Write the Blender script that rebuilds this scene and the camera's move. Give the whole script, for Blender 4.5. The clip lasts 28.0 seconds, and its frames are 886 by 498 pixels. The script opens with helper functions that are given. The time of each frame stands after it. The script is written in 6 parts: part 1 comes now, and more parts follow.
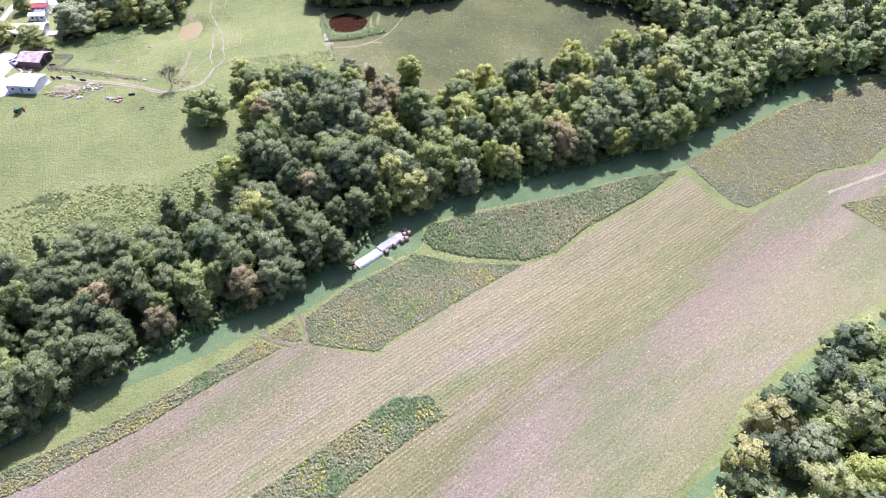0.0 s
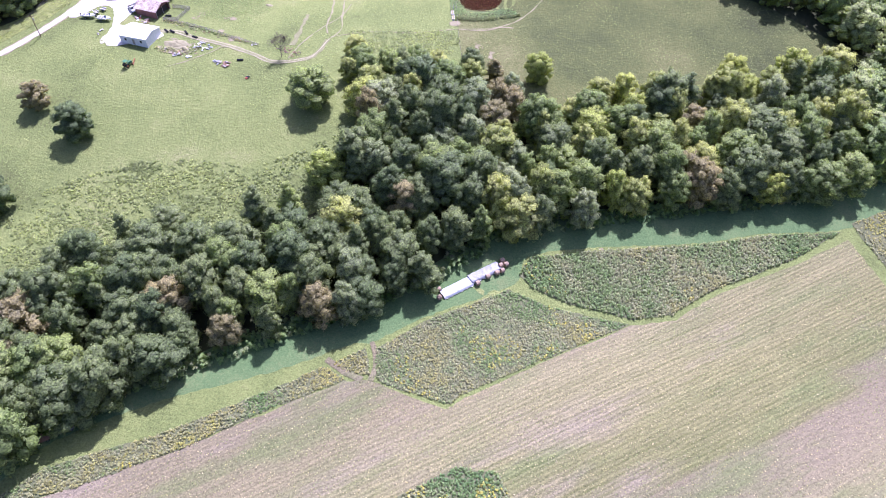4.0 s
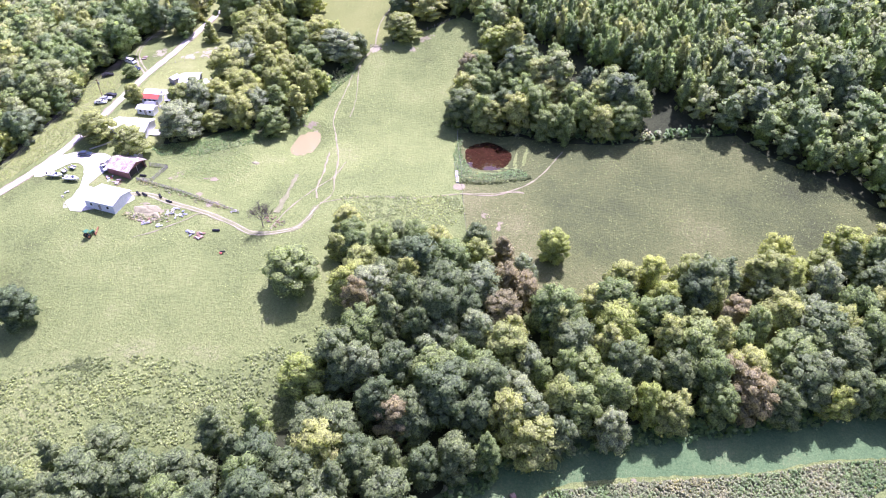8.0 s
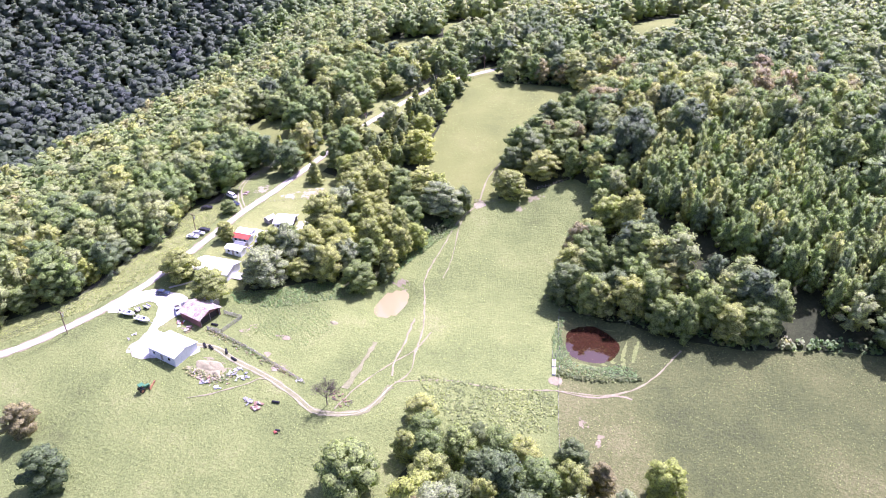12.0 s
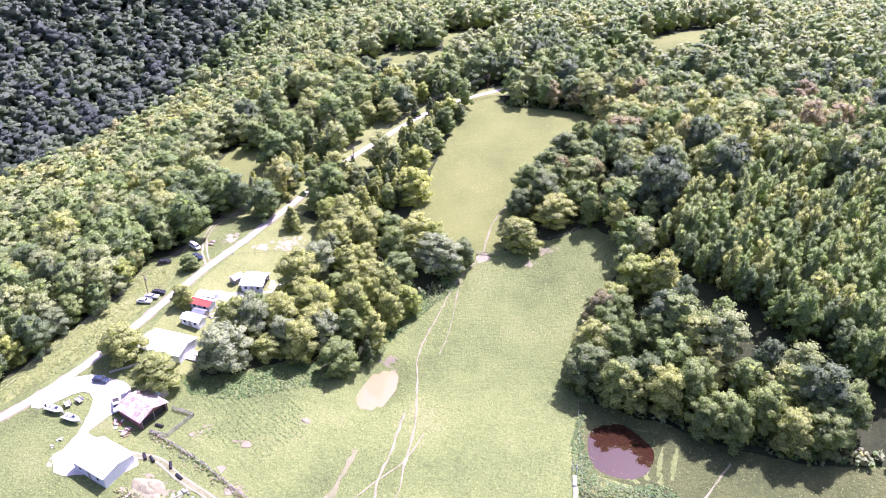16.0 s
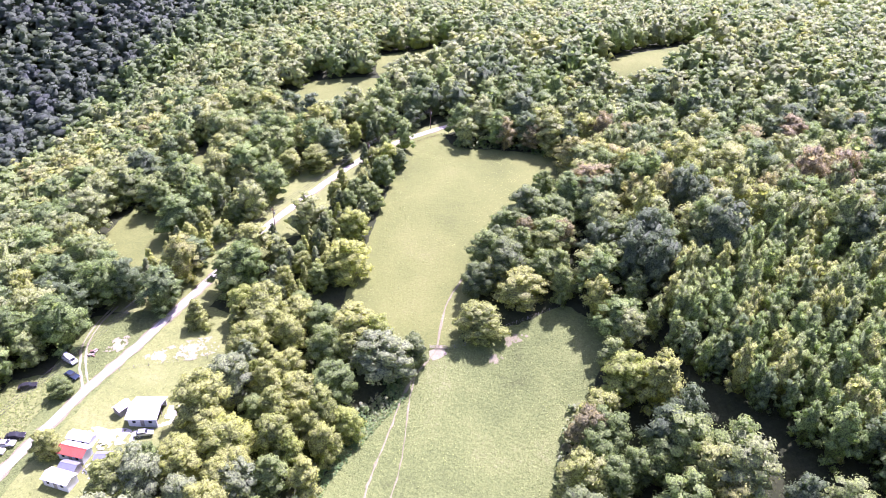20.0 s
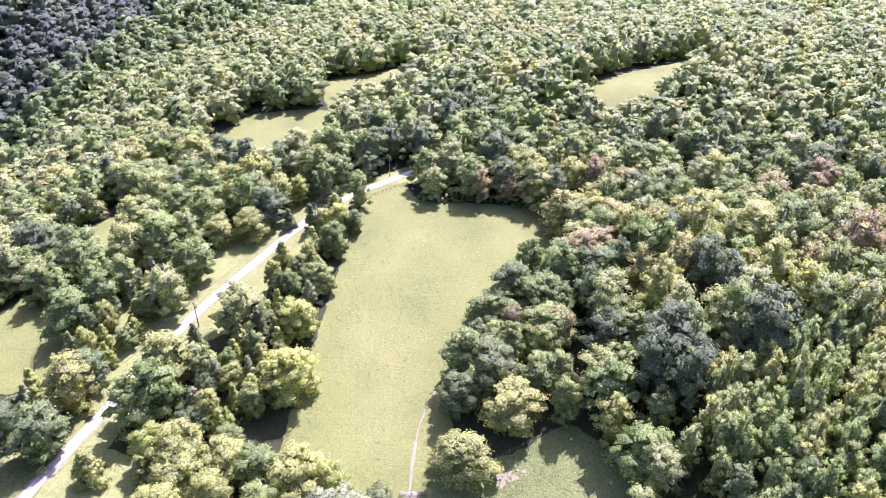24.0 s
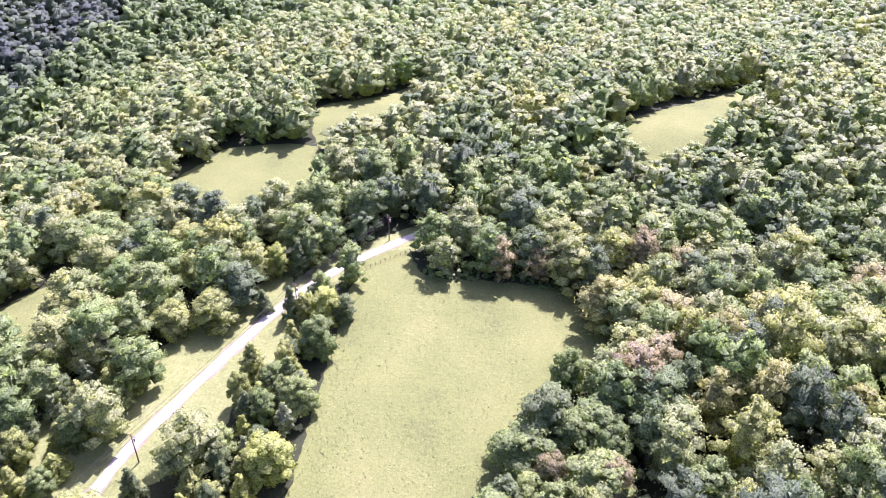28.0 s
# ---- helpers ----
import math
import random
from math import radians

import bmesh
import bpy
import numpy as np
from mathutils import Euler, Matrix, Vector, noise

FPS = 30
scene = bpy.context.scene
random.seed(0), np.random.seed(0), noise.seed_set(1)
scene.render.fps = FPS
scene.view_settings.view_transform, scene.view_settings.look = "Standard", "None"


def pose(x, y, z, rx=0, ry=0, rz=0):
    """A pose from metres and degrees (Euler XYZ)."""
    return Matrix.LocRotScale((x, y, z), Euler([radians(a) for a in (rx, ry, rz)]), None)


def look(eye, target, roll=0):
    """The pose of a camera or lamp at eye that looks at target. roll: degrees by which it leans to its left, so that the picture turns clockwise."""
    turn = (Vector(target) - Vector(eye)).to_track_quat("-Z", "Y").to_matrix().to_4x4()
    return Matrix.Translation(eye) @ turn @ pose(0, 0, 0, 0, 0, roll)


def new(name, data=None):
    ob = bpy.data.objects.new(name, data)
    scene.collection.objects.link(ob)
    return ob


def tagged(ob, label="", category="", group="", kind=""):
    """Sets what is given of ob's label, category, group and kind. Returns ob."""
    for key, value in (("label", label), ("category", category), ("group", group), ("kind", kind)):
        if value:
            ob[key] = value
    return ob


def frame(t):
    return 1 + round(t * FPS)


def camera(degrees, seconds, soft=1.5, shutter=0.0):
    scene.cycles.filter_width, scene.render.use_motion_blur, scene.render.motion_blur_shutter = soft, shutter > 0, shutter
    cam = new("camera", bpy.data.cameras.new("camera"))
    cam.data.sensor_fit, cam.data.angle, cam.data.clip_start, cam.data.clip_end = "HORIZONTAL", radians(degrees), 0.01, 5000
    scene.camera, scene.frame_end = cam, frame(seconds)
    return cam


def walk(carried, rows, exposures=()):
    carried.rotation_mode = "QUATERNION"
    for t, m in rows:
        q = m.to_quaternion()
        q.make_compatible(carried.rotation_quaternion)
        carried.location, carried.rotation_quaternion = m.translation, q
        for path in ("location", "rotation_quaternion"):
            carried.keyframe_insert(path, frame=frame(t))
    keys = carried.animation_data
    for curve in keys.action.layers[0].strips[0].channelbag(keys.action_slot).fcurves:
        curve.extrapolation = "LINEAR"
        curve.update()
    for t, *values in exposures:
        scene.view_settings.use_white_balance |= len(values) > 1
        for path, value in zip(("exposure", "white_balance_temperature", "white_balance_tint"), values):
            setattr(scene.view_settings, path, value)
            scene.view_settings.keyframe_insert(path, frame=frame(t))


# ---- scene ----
cam = camera(66.14, 28.0, 1.0)


def fly(x, y, z, yaw, pitch, roll):
    """A drone's pose: its place, heading to the left of +y, pitch above level and roll."""
    return pose(x, y, z, 90 + pitch, 0, yaw) @ pose(0, 0, 0, 0, 0, roll)


FLIGHT = [
    (0.0, 0.00, 0.00, 149.95, -0.00, -43.89, -0.93),
    (0.5, -0.33, 3.02, 150.01, 0.13, -44.83, -0.86),
    (1.0, -0.97, 6.51, 150.08, 7.14, -45.37, -0.59),
    (1.5, -0.10, 10.53, 150.03, 11.89, -45.56, -0.62),
    (2.0, 0.20, 14.78, 149.99, 12.07, -45.62, -0.69),
    (2.5, 0.13, 19.14, 150.01, 12.16, -45.63, -0.67),
    (4.5, -1.70, 40.72, 150.78, 12.94, -49.39, -1.21),
    (5.0, -3.06, 46.04, 150.77, 12.89, -49.71, -1.12),
    (5.5, -4.18, 51.48, 150.70, 12.84, -49.53, -1.01),
    (6.0, -5.47, 57.09, 150.53, 12.76, -48.79, -0.87),
    (6.5, -6.28, 63.03, 150.34, 12.88, -47.52, -0.84),
    (7.0, -6.83, 68.93, 150.10, 13.14, -45.63, -0.86),
    (7.5, -7.09, 74.10, 149.91, 13.41, -43.39, -0.90),
    (8.0, -8.03, 78.63, 149.80, 13.44, -40.70, -0.86),
    (8.5, -8.99, 83.07, 149.97, 13.41, -37.88, -0.72),
    (9.0, -10.26, 86.98, 150.11, 13.27, -35.35, -0.52),
    (9.5, -11.99, 90.29, 150.28, 16.71, -33.37, -0.25),
    (10.0, -11.95, 94.84, 150.25, 23.16, -32.05, -0.19),
    (10.5, -12.83, 98.87, 150.14, 23.19, -31.10, -0.12),
    (11.0, -14.23, 102.80, 150.06, 23.13, -30.69, -0.04),
    (11.5, -15.79, 106.78, 150.00, 23.05, -30.68, 0.05),
    (12.0, -17.37, 110.96, 149.98, 22.99, -30.75, 0.14),
    (12.5, -18.77, 115.68, 149.96, 23.09, -30.84, 0.09),
    (14.5, -27.57, 135.72, 149.99, 22.88, -31.05, 0.40),
    (15.0, -29.63, 141.39, 150.01, 22.93, -31.10, 0.37),
    (15.5, -31.98, 147.17, 149.96, 22.95, -31.15, 0.41),
    (16.0, -34.22, 152.99, 149.98, 22.99, -31.20, 0.37),
    (16.5, -36.52, 158.79, 150.00, 23.01, -31.24, 0.43),
    (17.0, -38.51, 164.69, 150.17, 23.11, -31.24, 0.47),
    (17.5, -40.87, 170.58, 150.21, 23.15, -31.24, 0.51),
    (18.0, -43.31, 176.46, 150.25, 23.16, -31.24, 0.48),
    (18.5, -45.67, 182.85, 150.29, 23.25, -31.27, 0.45),
    (19.0, -47.98, 189.33, 150.34, 20.37, -31.25, 0.41),
    (19.5, -50.93, 195.27, 150.51, 17.56, -31.24, 0.47),
    (20.0, -54.25, 201.42, 150.66, 17.38, -31.33, 0.66),
    (20.5, -57.62, 207.39, 150.91, 17.15, -31.43, 0.87),
    (21.0, -60.44, 213.56, 150.99, 17.01, -31.51, 1.02),
    (21.5, -61.55, 220.57, 151.00, 17.55, -31.67, 0.68),
    (23.5, -69.32, 245.09, 150.03, 14.09, -31.54, 0.89),
    (24.0, -70.53, 252.13, 149.88, 13.84, -31.73, 0.35),
    (24.5, -73.03, 258.16, 149.74, 13.74, -31.75, 0.50),
    (25.0, -75.28, 264.34, 149.68, 13.70, -31.82, 0.64),
    (25.5, -77.39, 270.53, 149.68, 13.68, -31.92, 0.78),
    (26.0, -79.40, 276.45, 149.68, 13.66, -31.98, 0.95),
    (26.5, -81.25, 282.53, 149.65, 13.65, -32.07, 1.08),
    (27.0, -83.43, 288.75, 149.60, 13.54, -32.21, 1.23),
    (27.5, -85.94, 294.62, 149.55, 13.29, -32.32, 1.56),
    (28.0, -88.30, 300.29, 149.47, 13.03, -32.40, 1.83),
]
walk(cam, [(row[0], fly(*row[1:])) for row in FLIGHT], [(0, 0.92, 5430, 42), (6, 1.02, 5290, 46), (8, 1.21, 5360, 50), (15, 1.27, 5480, 52), (20, 1.39, 5500, 54), (28, 1.45, 5450, 56)])

# ---- light ----
SUN_UP, SUN_EAST = 58.0, 14.0
world = bpy.data.worlds.new("world")
scene.world = world
world.use_nodes = True
sky = world.node_tree.nodes.new("ShaderNodeTexSky")
sky.sky_type, sky.sun_disc = "NISHITA", False
sky.sun_elevation, sky.sun_rotation = radians(SUN_UP), radians(SUN_EAST)
sky.air_density, sky.dust_density = 1.0, 3.5
back = world.node_tree.nodes["Background"]
back.inputs["Strength"].default_value = 0.095
world.node_tree.links.new(sky.outputs[0], back.inputs["Color"])
sun = new("sun", bpy.data.lights.new("sun", "SUN"))
sun.data.energy, sun.data.angle, sun.data.color = 5.0, radians(0.55), (1.0, 0.95, 0.87)
toward = Vector((math.sin(radians(SUN_EAST)) * math.cos(radians(SUN_UP)), math.cos(radians(SUN_EAST)) * math.cos(radians(SUN_UP)), math.sin(radians(SUN_UP))))
sun.matrix_world = look((0, 0, 400), Vector((0, 0, 400)) - toward)


# ---- materials ----
def nodes_of(name):
    m = bpy.data.materials.new(name)
    m.use_nodes = True
    tree = m.node_tree
    return m, tree, tree.nodes["Principled BSDF"]


def ramp_node(tree, stops):
    r = tree.nodes.new("ShaderNodeValToRGB")
    while len(r.color_ramp.elements) < len(stops):
        r.color_ramp.elements.new(0.5)
    for e, (at, colour) in zip(r.color_ramp.elements, stops):
        e.position, e.color = at, (*colour, 1)
    return r


def noise_node(tree, scale, detail=6.0, rough=0.6, coords=None):
    n = tree.nodes.new("ShaderNodeTexNoise")
    n.inputs["Scale"].default_value, n.inputs["Detail"].default_value, n.inputs["Roughness"].default_value = scale, detail, rough
    if coords:
        tree.links.new(coords, n.inputs["Vector"])
    return n


def math_node(tree, op, a, b):
    n = tree.nodes.new("ShaderNodeMath")
    n.operation = op
    for socket, v in zip(n.inputs, (a, b)):
        if isinstance(v, (int, float)):
            socket.default_value = v
        else:
            tree.links.new(v, socket)
    return n.outputs[0]


def mixed(tree, factor, a, b, blend="MIX"):
    n = tree.nodes.new("ShaderNodeMix")
    n.data_type, n.blend_type = "RGBA", blend
    for socket, v in zip((n.inputs[0], n.inputs[6], n.inputs[7]), (factor, a, b)):
        if isinstance(v, (int, float)):
            socket.default_value = v
        elif isinstance(v, tuple):
            socket.default_value = (*v, 1)
        else:
            tree.links.new(v, socket)
    return n.outputs[2]


def bumped(tree, shader, value, strength, distance):
    b = tree.nodes.new("ShaderNodeBump")
    b.inputs["Strength"].default_value, b.inputs["Distance"].default_value = strength, distance
    tree.links.new(value, b.inputs["Height"])
    tree.links.new(b.outputs[0], shader.inputs["Normal"])


def surface(name, stops, large=0.05, fine=1.5, share=0.5, rough=0.9, bump=0.3, depth=0.1, metal=0.0, spread=1.0, grain=0.3):
    """A surface whose colour runs over stops by a large and a fine noise, with relief by the fine one. Scales are per metre."""
    m, tree, shader = nodes_of(name)
    place = tree.nodes.new("ShaderNodeTexCoord").outputs["Object"]
    a, b = noise_node(tree, large, 7, 0.6, place), noise_node(tree, fine, 8, 0.7, place)
    v = math_node(tree, "ADD", math_node(tree, "MULTIPLY", a.outputs[0], 1 - share), math_node(tree, "MULTIPLY", b.outputs[0], share))
    v = math_node(tree, "ADD", math_node(tree, "MULTIPLY", math_node(tree, "SUBTRACT", v, 0.5), 2.2 * spread), 0.5)
    r = ramp_node(tree, stops)
    tree.links.new(v, r.inputs[0])
    speck = noise_node(tree, fine * 2.3, 6, 0.8, place)
    vary = ramp_node(tree, [(0.32, (1 - 1.1 * grain,) * 3), (0.5, (1.0,) * 3), (0.68, (1 + grain,) * 3)])
    tree.links.new(speck.outputs[0], vary.inputs[0])
    tree.links.new(mixed(tree, 1.0, r.outputs[0], vary.outputs[0], "MULTIPLY"), shader.inputs["Base Color"])
    shader.inputs["Roughness"].default_value, shader.inputs["Metallic"].default_value = rough, metal
    shader.inputs["Specular IOR Level"].default_value = 0.25
    if bump:
        bumped(tree, shader, b.outputs[0], bump, depth)
    return m


def plain(name, colour, rough=0.6, metal=0.0, wear=0.12, scale=3.0):
    """Paint, metal or plastic with a little dirt and fading."""
    light = tuple(min(1.0, c * (1 + wear)) for c in colour)
    dark = tuple(c * (1 - 1.6 * wear) for c in colour)
    return surface(name, [(0.15, dark), (0.55, colour), (0.9, light)], 0.4, scale, 0.5, rough, 0.08, 0.02, metal, 1.0, wear * 0.5)


# The first stop paints the western hillside's cloud shade and blue haze.
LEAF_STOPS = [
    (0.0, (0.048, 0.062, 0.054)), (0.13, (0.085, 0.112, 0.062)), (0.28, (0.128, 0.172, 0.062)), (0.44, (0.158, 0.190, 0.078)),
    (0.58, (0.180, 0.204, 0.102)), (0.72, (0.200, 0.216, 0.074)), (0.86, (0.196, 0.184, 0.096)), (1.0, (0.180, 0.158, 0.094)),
]


def foliage(name, attribute="", stops=LEAF_STOPS, inner=False):
    """Leaves: one hue a tree, by the object's random number or by an attribute of the joined woods, lighter and darker
    from spray to spray.
    inner: the close clumps of leaves that a crown is made of, mottled leaf by leaf, with the shade of the gaps between
    leaves put into the colour."""
    m, tree, shader = nodes_of(name)
    if attribute:
        source = tree.nodes.new("ShaderNodeAttribute")
        source.attribute_name = attribute
        tint = source.outputs["Fac"]
    else:
        tint = tree.nodes.new("ShaderNodeObjectInfo").outputs["Random"]
    r = ramp_node(tree, stops)
    tree.links.new(tint, r.inputs[0])
    island = tree.nodes.new("ShaderNodeNewGeometry").outputs["Random Per Island"]
    vary = ramp_node(tree, [(0.0, (0.82, 0.83, 0.85)), (0.5, (1.0,) * 3), (1.0, (1.18, 1.16, 1.08))] if inner else [(0.0, (0.60, 0.62, 0.64)), (0.5, (1.0,) * 3), (1.0, (1.30, 1.27, 1.14))])
    tree.links.new(island, vary.inputs[0])
    colour = mixed(tree, 1.0, r.outputs[0], vary.outputs[0], "MULTIPLY")
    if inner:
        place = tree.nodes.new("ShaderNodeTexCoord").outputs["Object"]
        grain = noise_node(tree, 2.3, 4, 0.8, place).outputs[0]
        # The low end paints shaded gaps between leaves, the high end lit leaves.
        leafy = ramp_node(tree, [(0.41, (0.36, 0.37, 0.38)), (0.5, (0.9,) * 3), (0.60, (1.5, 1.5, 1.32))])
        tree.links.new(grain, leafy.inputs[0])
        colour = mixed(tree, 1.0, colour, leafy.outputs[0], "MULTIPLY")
    tree.links.new(colour, shader.inputs["Base Color"])
    shader.inputs["Roughness"].default_value = 0.55
    shader.inputs["Specular IOR Level"].default_value = 0.14
    if inner:
        bumped(tree, shader, grain, 0.6, 0.3)
    glow = tree.nodes.new("ShaderNodeBsdfTranslucent")
    tree.links.new(mixed(tree, 1.0, colour, (1.7, 1.7, 1.15), "MULTIPLY"), glow.inputs["Color"])
    both = tree.nodes.new("ShaderNodeAddShader")
    tree.links.new(shader.outputs[0], both.inputs[0])
    tree.links.new(glow.outputs[0], both.inputs[1])
    tree.links.new(both.outputs[0], tree.nodes["Material Output"].inputs["Surface"])
    return m


def mown_field():
    """Mown hay field: raked straw and green stubble in rows, and bands of bare pinkish soil along them."""
    m, tree, shader = nodes_of("mown_hay")
    place = tree.nodes.new("ShaderNodeTexCoord").outputs["Object"]
    turn = tree.nodes.new("ShaderNodeMapping")
    turn.inputs["Rotation"].default_value[2] = radians(-38)
    tree.links.new(place, turn.inputs["Vector"])
    axes = tree.nodes.new("ShaderNodeSeparateXYZ")
    tree.links.new(turn.outputs[0], axes.inputs[0])
    stretch = tree.nodes.new("ShaderNodeMapping")
    stretch.inputs["Scale"].default_value = (0.22, 1.0, 1.0)
    tree.links.new(turn.outputs[0], stretch.inputs["Vector"])
    sway = noise_node(tree, 0.05, 5, 0.6, stretch.outputs[0]).outputs[0]
    across = math_node(tree, "ADD", axes.outputs[1], math_node(tree, "MULTIPLY", math_node(tree, "SUBTRACT", sway, 0.5), 34.0))
    across = math_node(tree, "SUBTRACT", across, math_node(tree, "MULTIPLY", math_node(tree, "SUBTRACT", axes.outputs[0], 90.0), 0.05))
    belt = math_node(tree, "DIVIDE", across, 140.0)
    bands = ramp_node(tree, [(0.20, (0.168, 0.174, 0.082)), (0.30, (0.190, 0.176, 0.102)), (0.36, (0.180, 0.157, 0.104)), (0.43, (0.170, 0.148, 0.099)), (0.46, (0.141, 0.143, 0.065)), (0.56, (0.177, 0.170, 0.083)), (0.70, (0.207, 0.192, 0.108)), (0.78, (0.184, 0.163, 0.099)), (0.92, (0.170, 0.151, 0.096))])
    tree.links.new(belt, bands.inputs[0])
    # Bare and weedy splotches.
    splotch = noise_node(tree, 0.07, 6, 0.65, stretch.outputs[0]).outputs[0]
    weedy = ramp_node(tree, [(0.50, (0.0,) * 3), (0.64, (0.75,) * 3)])
    tree.links.new(splotch, weedy.inputs[0])
    base = mixed(tree, weedy.outputs[0], bands.outputs[0], (0.124, 0.150, 0.062))
    bare = ramp_node(tree, [(0.34, (0.7,) * 3), (0.47, (0.0,) * 3)])
    tree.links.new(noise_node(tree, 0.045, 6, 0.65, stretch.outputs[0]).outputs[0], bare.inputs[0])
    base = mixed(tree, bare.outputs[0], base, (0.225, 0.188, 0.148))
    # Raked rows, clear where the stubble is green and lost on the bare soil.
    rows = tree.nodes.new("ShaderNodeTexWave")
    rows.bands_direction = "Y"
    rows.inputs["Scale"].default_value, rows.inputs["Distortion"].default_value = 0.27, 3.2
    rows.inputs["Detail"].default_value, rows.inputs["Detail Scale"].default_value = 5.0, 0.5
    tree.links.new(turn.outputs[0], rows.inputs["Vector"])
    long = tree.nodes.new("ShaderNodeMapping")
    long.inputs["Scale"].default_value = (0.03, 1.0, 1.0)
    tree.links.new(turn.outputs[0], long.inputs["Vector"])
    streak = noise_node(tree, 0.9, 8, 0.75, long.outputs[0]).outputs[0]
    comb = math_node(tree, "ADD", math_node(tree, "MULTIPLY", rows.outputs[1], 0.20), math_node(tree, "MULTIPLY", streak, 0.9))
    lined = ramp_node(tree, [(0.38, (0.66, 0.72, 0.6)), (0.58, (1.0,) * 3), (0.74, (1.24, 1.22, 1.18))])
    tree.links.new(comb, lined.inputs[0])
    thick = ramp_node(tree, [(0.42, (0.25,) * 3), (0.47, (0.95,) * 3), (0.66, (0.9,) * 3), (0.80, (0.35,) * 3)])
    tree.links.new(belt, thick.inputs[0])
    base = mixed(tree, thick.outputs[0], base, mixed(tree, 1.0, base, lined.outputs[0], "MULTIPLY"))
    speck = noise_node(tree, 2.2, 8, 0.85, place).outputs[0]
    vary = ramp_node(tree, [(0.38, (0.42, 0.44, 0.42)), (0.5, (1.0,) * 3), (0.63, (1.55, 1.5, 1.4))])
    tree.links.new(speck, vary.inputs[0])
    tree.links.new(mixed(tree, 1.0, base, vary.outputs[0], "MULTIPLY"), shader.inputs["Base Color"])
    shader.inputs["Roughness"].default_value, shader.inputs["Specular IOR Level"].default_value = 0.95, 0.15
    bumped(tree, shader, math_node(tree, "ADD", comb, speck), 0.6, 0.22)
    return m


def water(name, colour):
    m, tree, shader = nodes_of(name)
    shader.inputs["Base Color"].default_value = (*colour, 1)
    shader.inputs["Roughness"].default_value, shader.inputs["IOR"].default_value = 0.02, 1.65
    ripple = noise_node(tree, 1.1, 3, 0.5, tree.nodes.new("ShaderNodeTexCoord").outputs["Object"])
    bumped(tree, shader, ripple.outputs[0], 0.05, 0.02)
    return m


M_PASTURE = surface("pasture_grass", [(0.1, (0.092, 0.109, 0.039)), (0.4, (0.147, 0.184, 0.059)), (0.65, (0.189, 0.224, 0.074)), (0.95, (0.248, 0.253, 0.116))], 0.045, 1.1, 0.45, 0.95, 1.0, 0.55, 0, 1.15, 0.34)
M_MEADOW = surface("meadow_grass", [(0.1, (0.098, 0.116, 0.040)), (0.45, (0.154, 0.178, 0.052)), (0.7, (0.184, 0.203, 0.063)), (0.95, (0.224, 0.224, 0.090))], 0.05, 1.3, 0.5, 0.95, 0.6, 0.3)
# Paddock grass darker than the pasture's, with cloud shade put into the colour.
M_PADDOCK_SHADED = surface("shaded_paddock_grass", [(0.1, (0.054, 0.064, 0.026)), (0.4, (0.088, 0.106, 0.036)), (0.65, (0.122, 0.136, 0.048)), (0.95, (0.190, 0.184, 0.084))], 0.028, 1.1, 0.42, 0.95, 1.0, 0.55, 0, 1.3, 0.36)
M_WORN = surface("worn_grass", [(0.1, (0.135, 0.142, 0.066)), (0.5, (0.188, 0.190, 0.098)), (0.9, (0.258, 0.244, 0.150))], 0.3, 1.6, 0.5, 0.95, 0.5, 0.15)
M_LAWN = surface("mown_lawn", [(0.1, (0.125, 0.150, 0.052)), (0.5, (0.196, 0.222, 0.072)), (0.9, (0.25, 0.262, 0.110))], 0.08, 1.0, 0.5, 0.95, 0.3, 0.1)
M_LUSH = surface("lush_grass", [(0.1, (0.050, 0.100, 0.040)), (0.5, (0.096, 0.158, 0.062)), (0.9, (0.172, 0.200, 0.088))], 0.06, 1.6, 0.55, 0.95, 0.8, 0.25)
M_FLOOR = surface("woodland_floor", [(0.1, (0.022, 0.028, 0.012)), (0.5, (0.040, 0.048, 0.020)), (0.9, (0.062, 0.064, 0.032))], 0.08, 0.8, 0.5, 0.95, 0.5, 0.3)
M_HAY = mown_field()
M_GRAVEL = surface("pale_gravel", [(0.1, (0.42, 0.39, 0.34)), (0.5, (0.58, 0.55, 0.50)), (0.9, (0.72, 0.70, 0.66))], 0.15, 2.5, 0.5, 0.95, 0.25, 0.05)
M_ROAD = surface("chipseal_road", [(0.1, (0.34, 0.31, 0.27)), (0.5, (0.46, 0.43, 0.38)), (0.9, (0.56, 0.53, 0.48))], 0.1, 2.0, 0.5, 0.92, 0.2, 0.03)
M_DIRT = surface("bare_dirt", [(0.1, (0.22, 0.205, 0.145)), (0.5, (0.30, 0.28, 0.180)), (0.9, (0.39, 0.365, 0.250))], 0.25, 1.5, 0.5, 0.95, 0.4, 0.1)
M_CLAY = surface("red_clay", [(0.1, (0.20, 0.178, 0.112)), (0.5, (0.235, 0.208, 0.134)), (0.9, (0.30, 0.268, 0.185))], 0.3, 1.5, 0.5, 0.95, 0.4, 0.1)
M_PATH = surface("trodden_path", [(0.1, (0.20, 0.188, 0.122)), (0.5, (0.240, 0.224, 0.134)), (0.9, (0.32, 0.298, 0.190))], 0.25, 1.5, 0.5, 0.95, 0.4, 0.1)
M_MUD_WATER = water("muddy_water", (0.036, 0.016, 0.009))
M_TAN_WATER = water("silty_water", (0.270, 0.235, 0.125))
M_LEAF = foliage("leaves")
M_WOODS = foliage("woods_leaves", "tint")
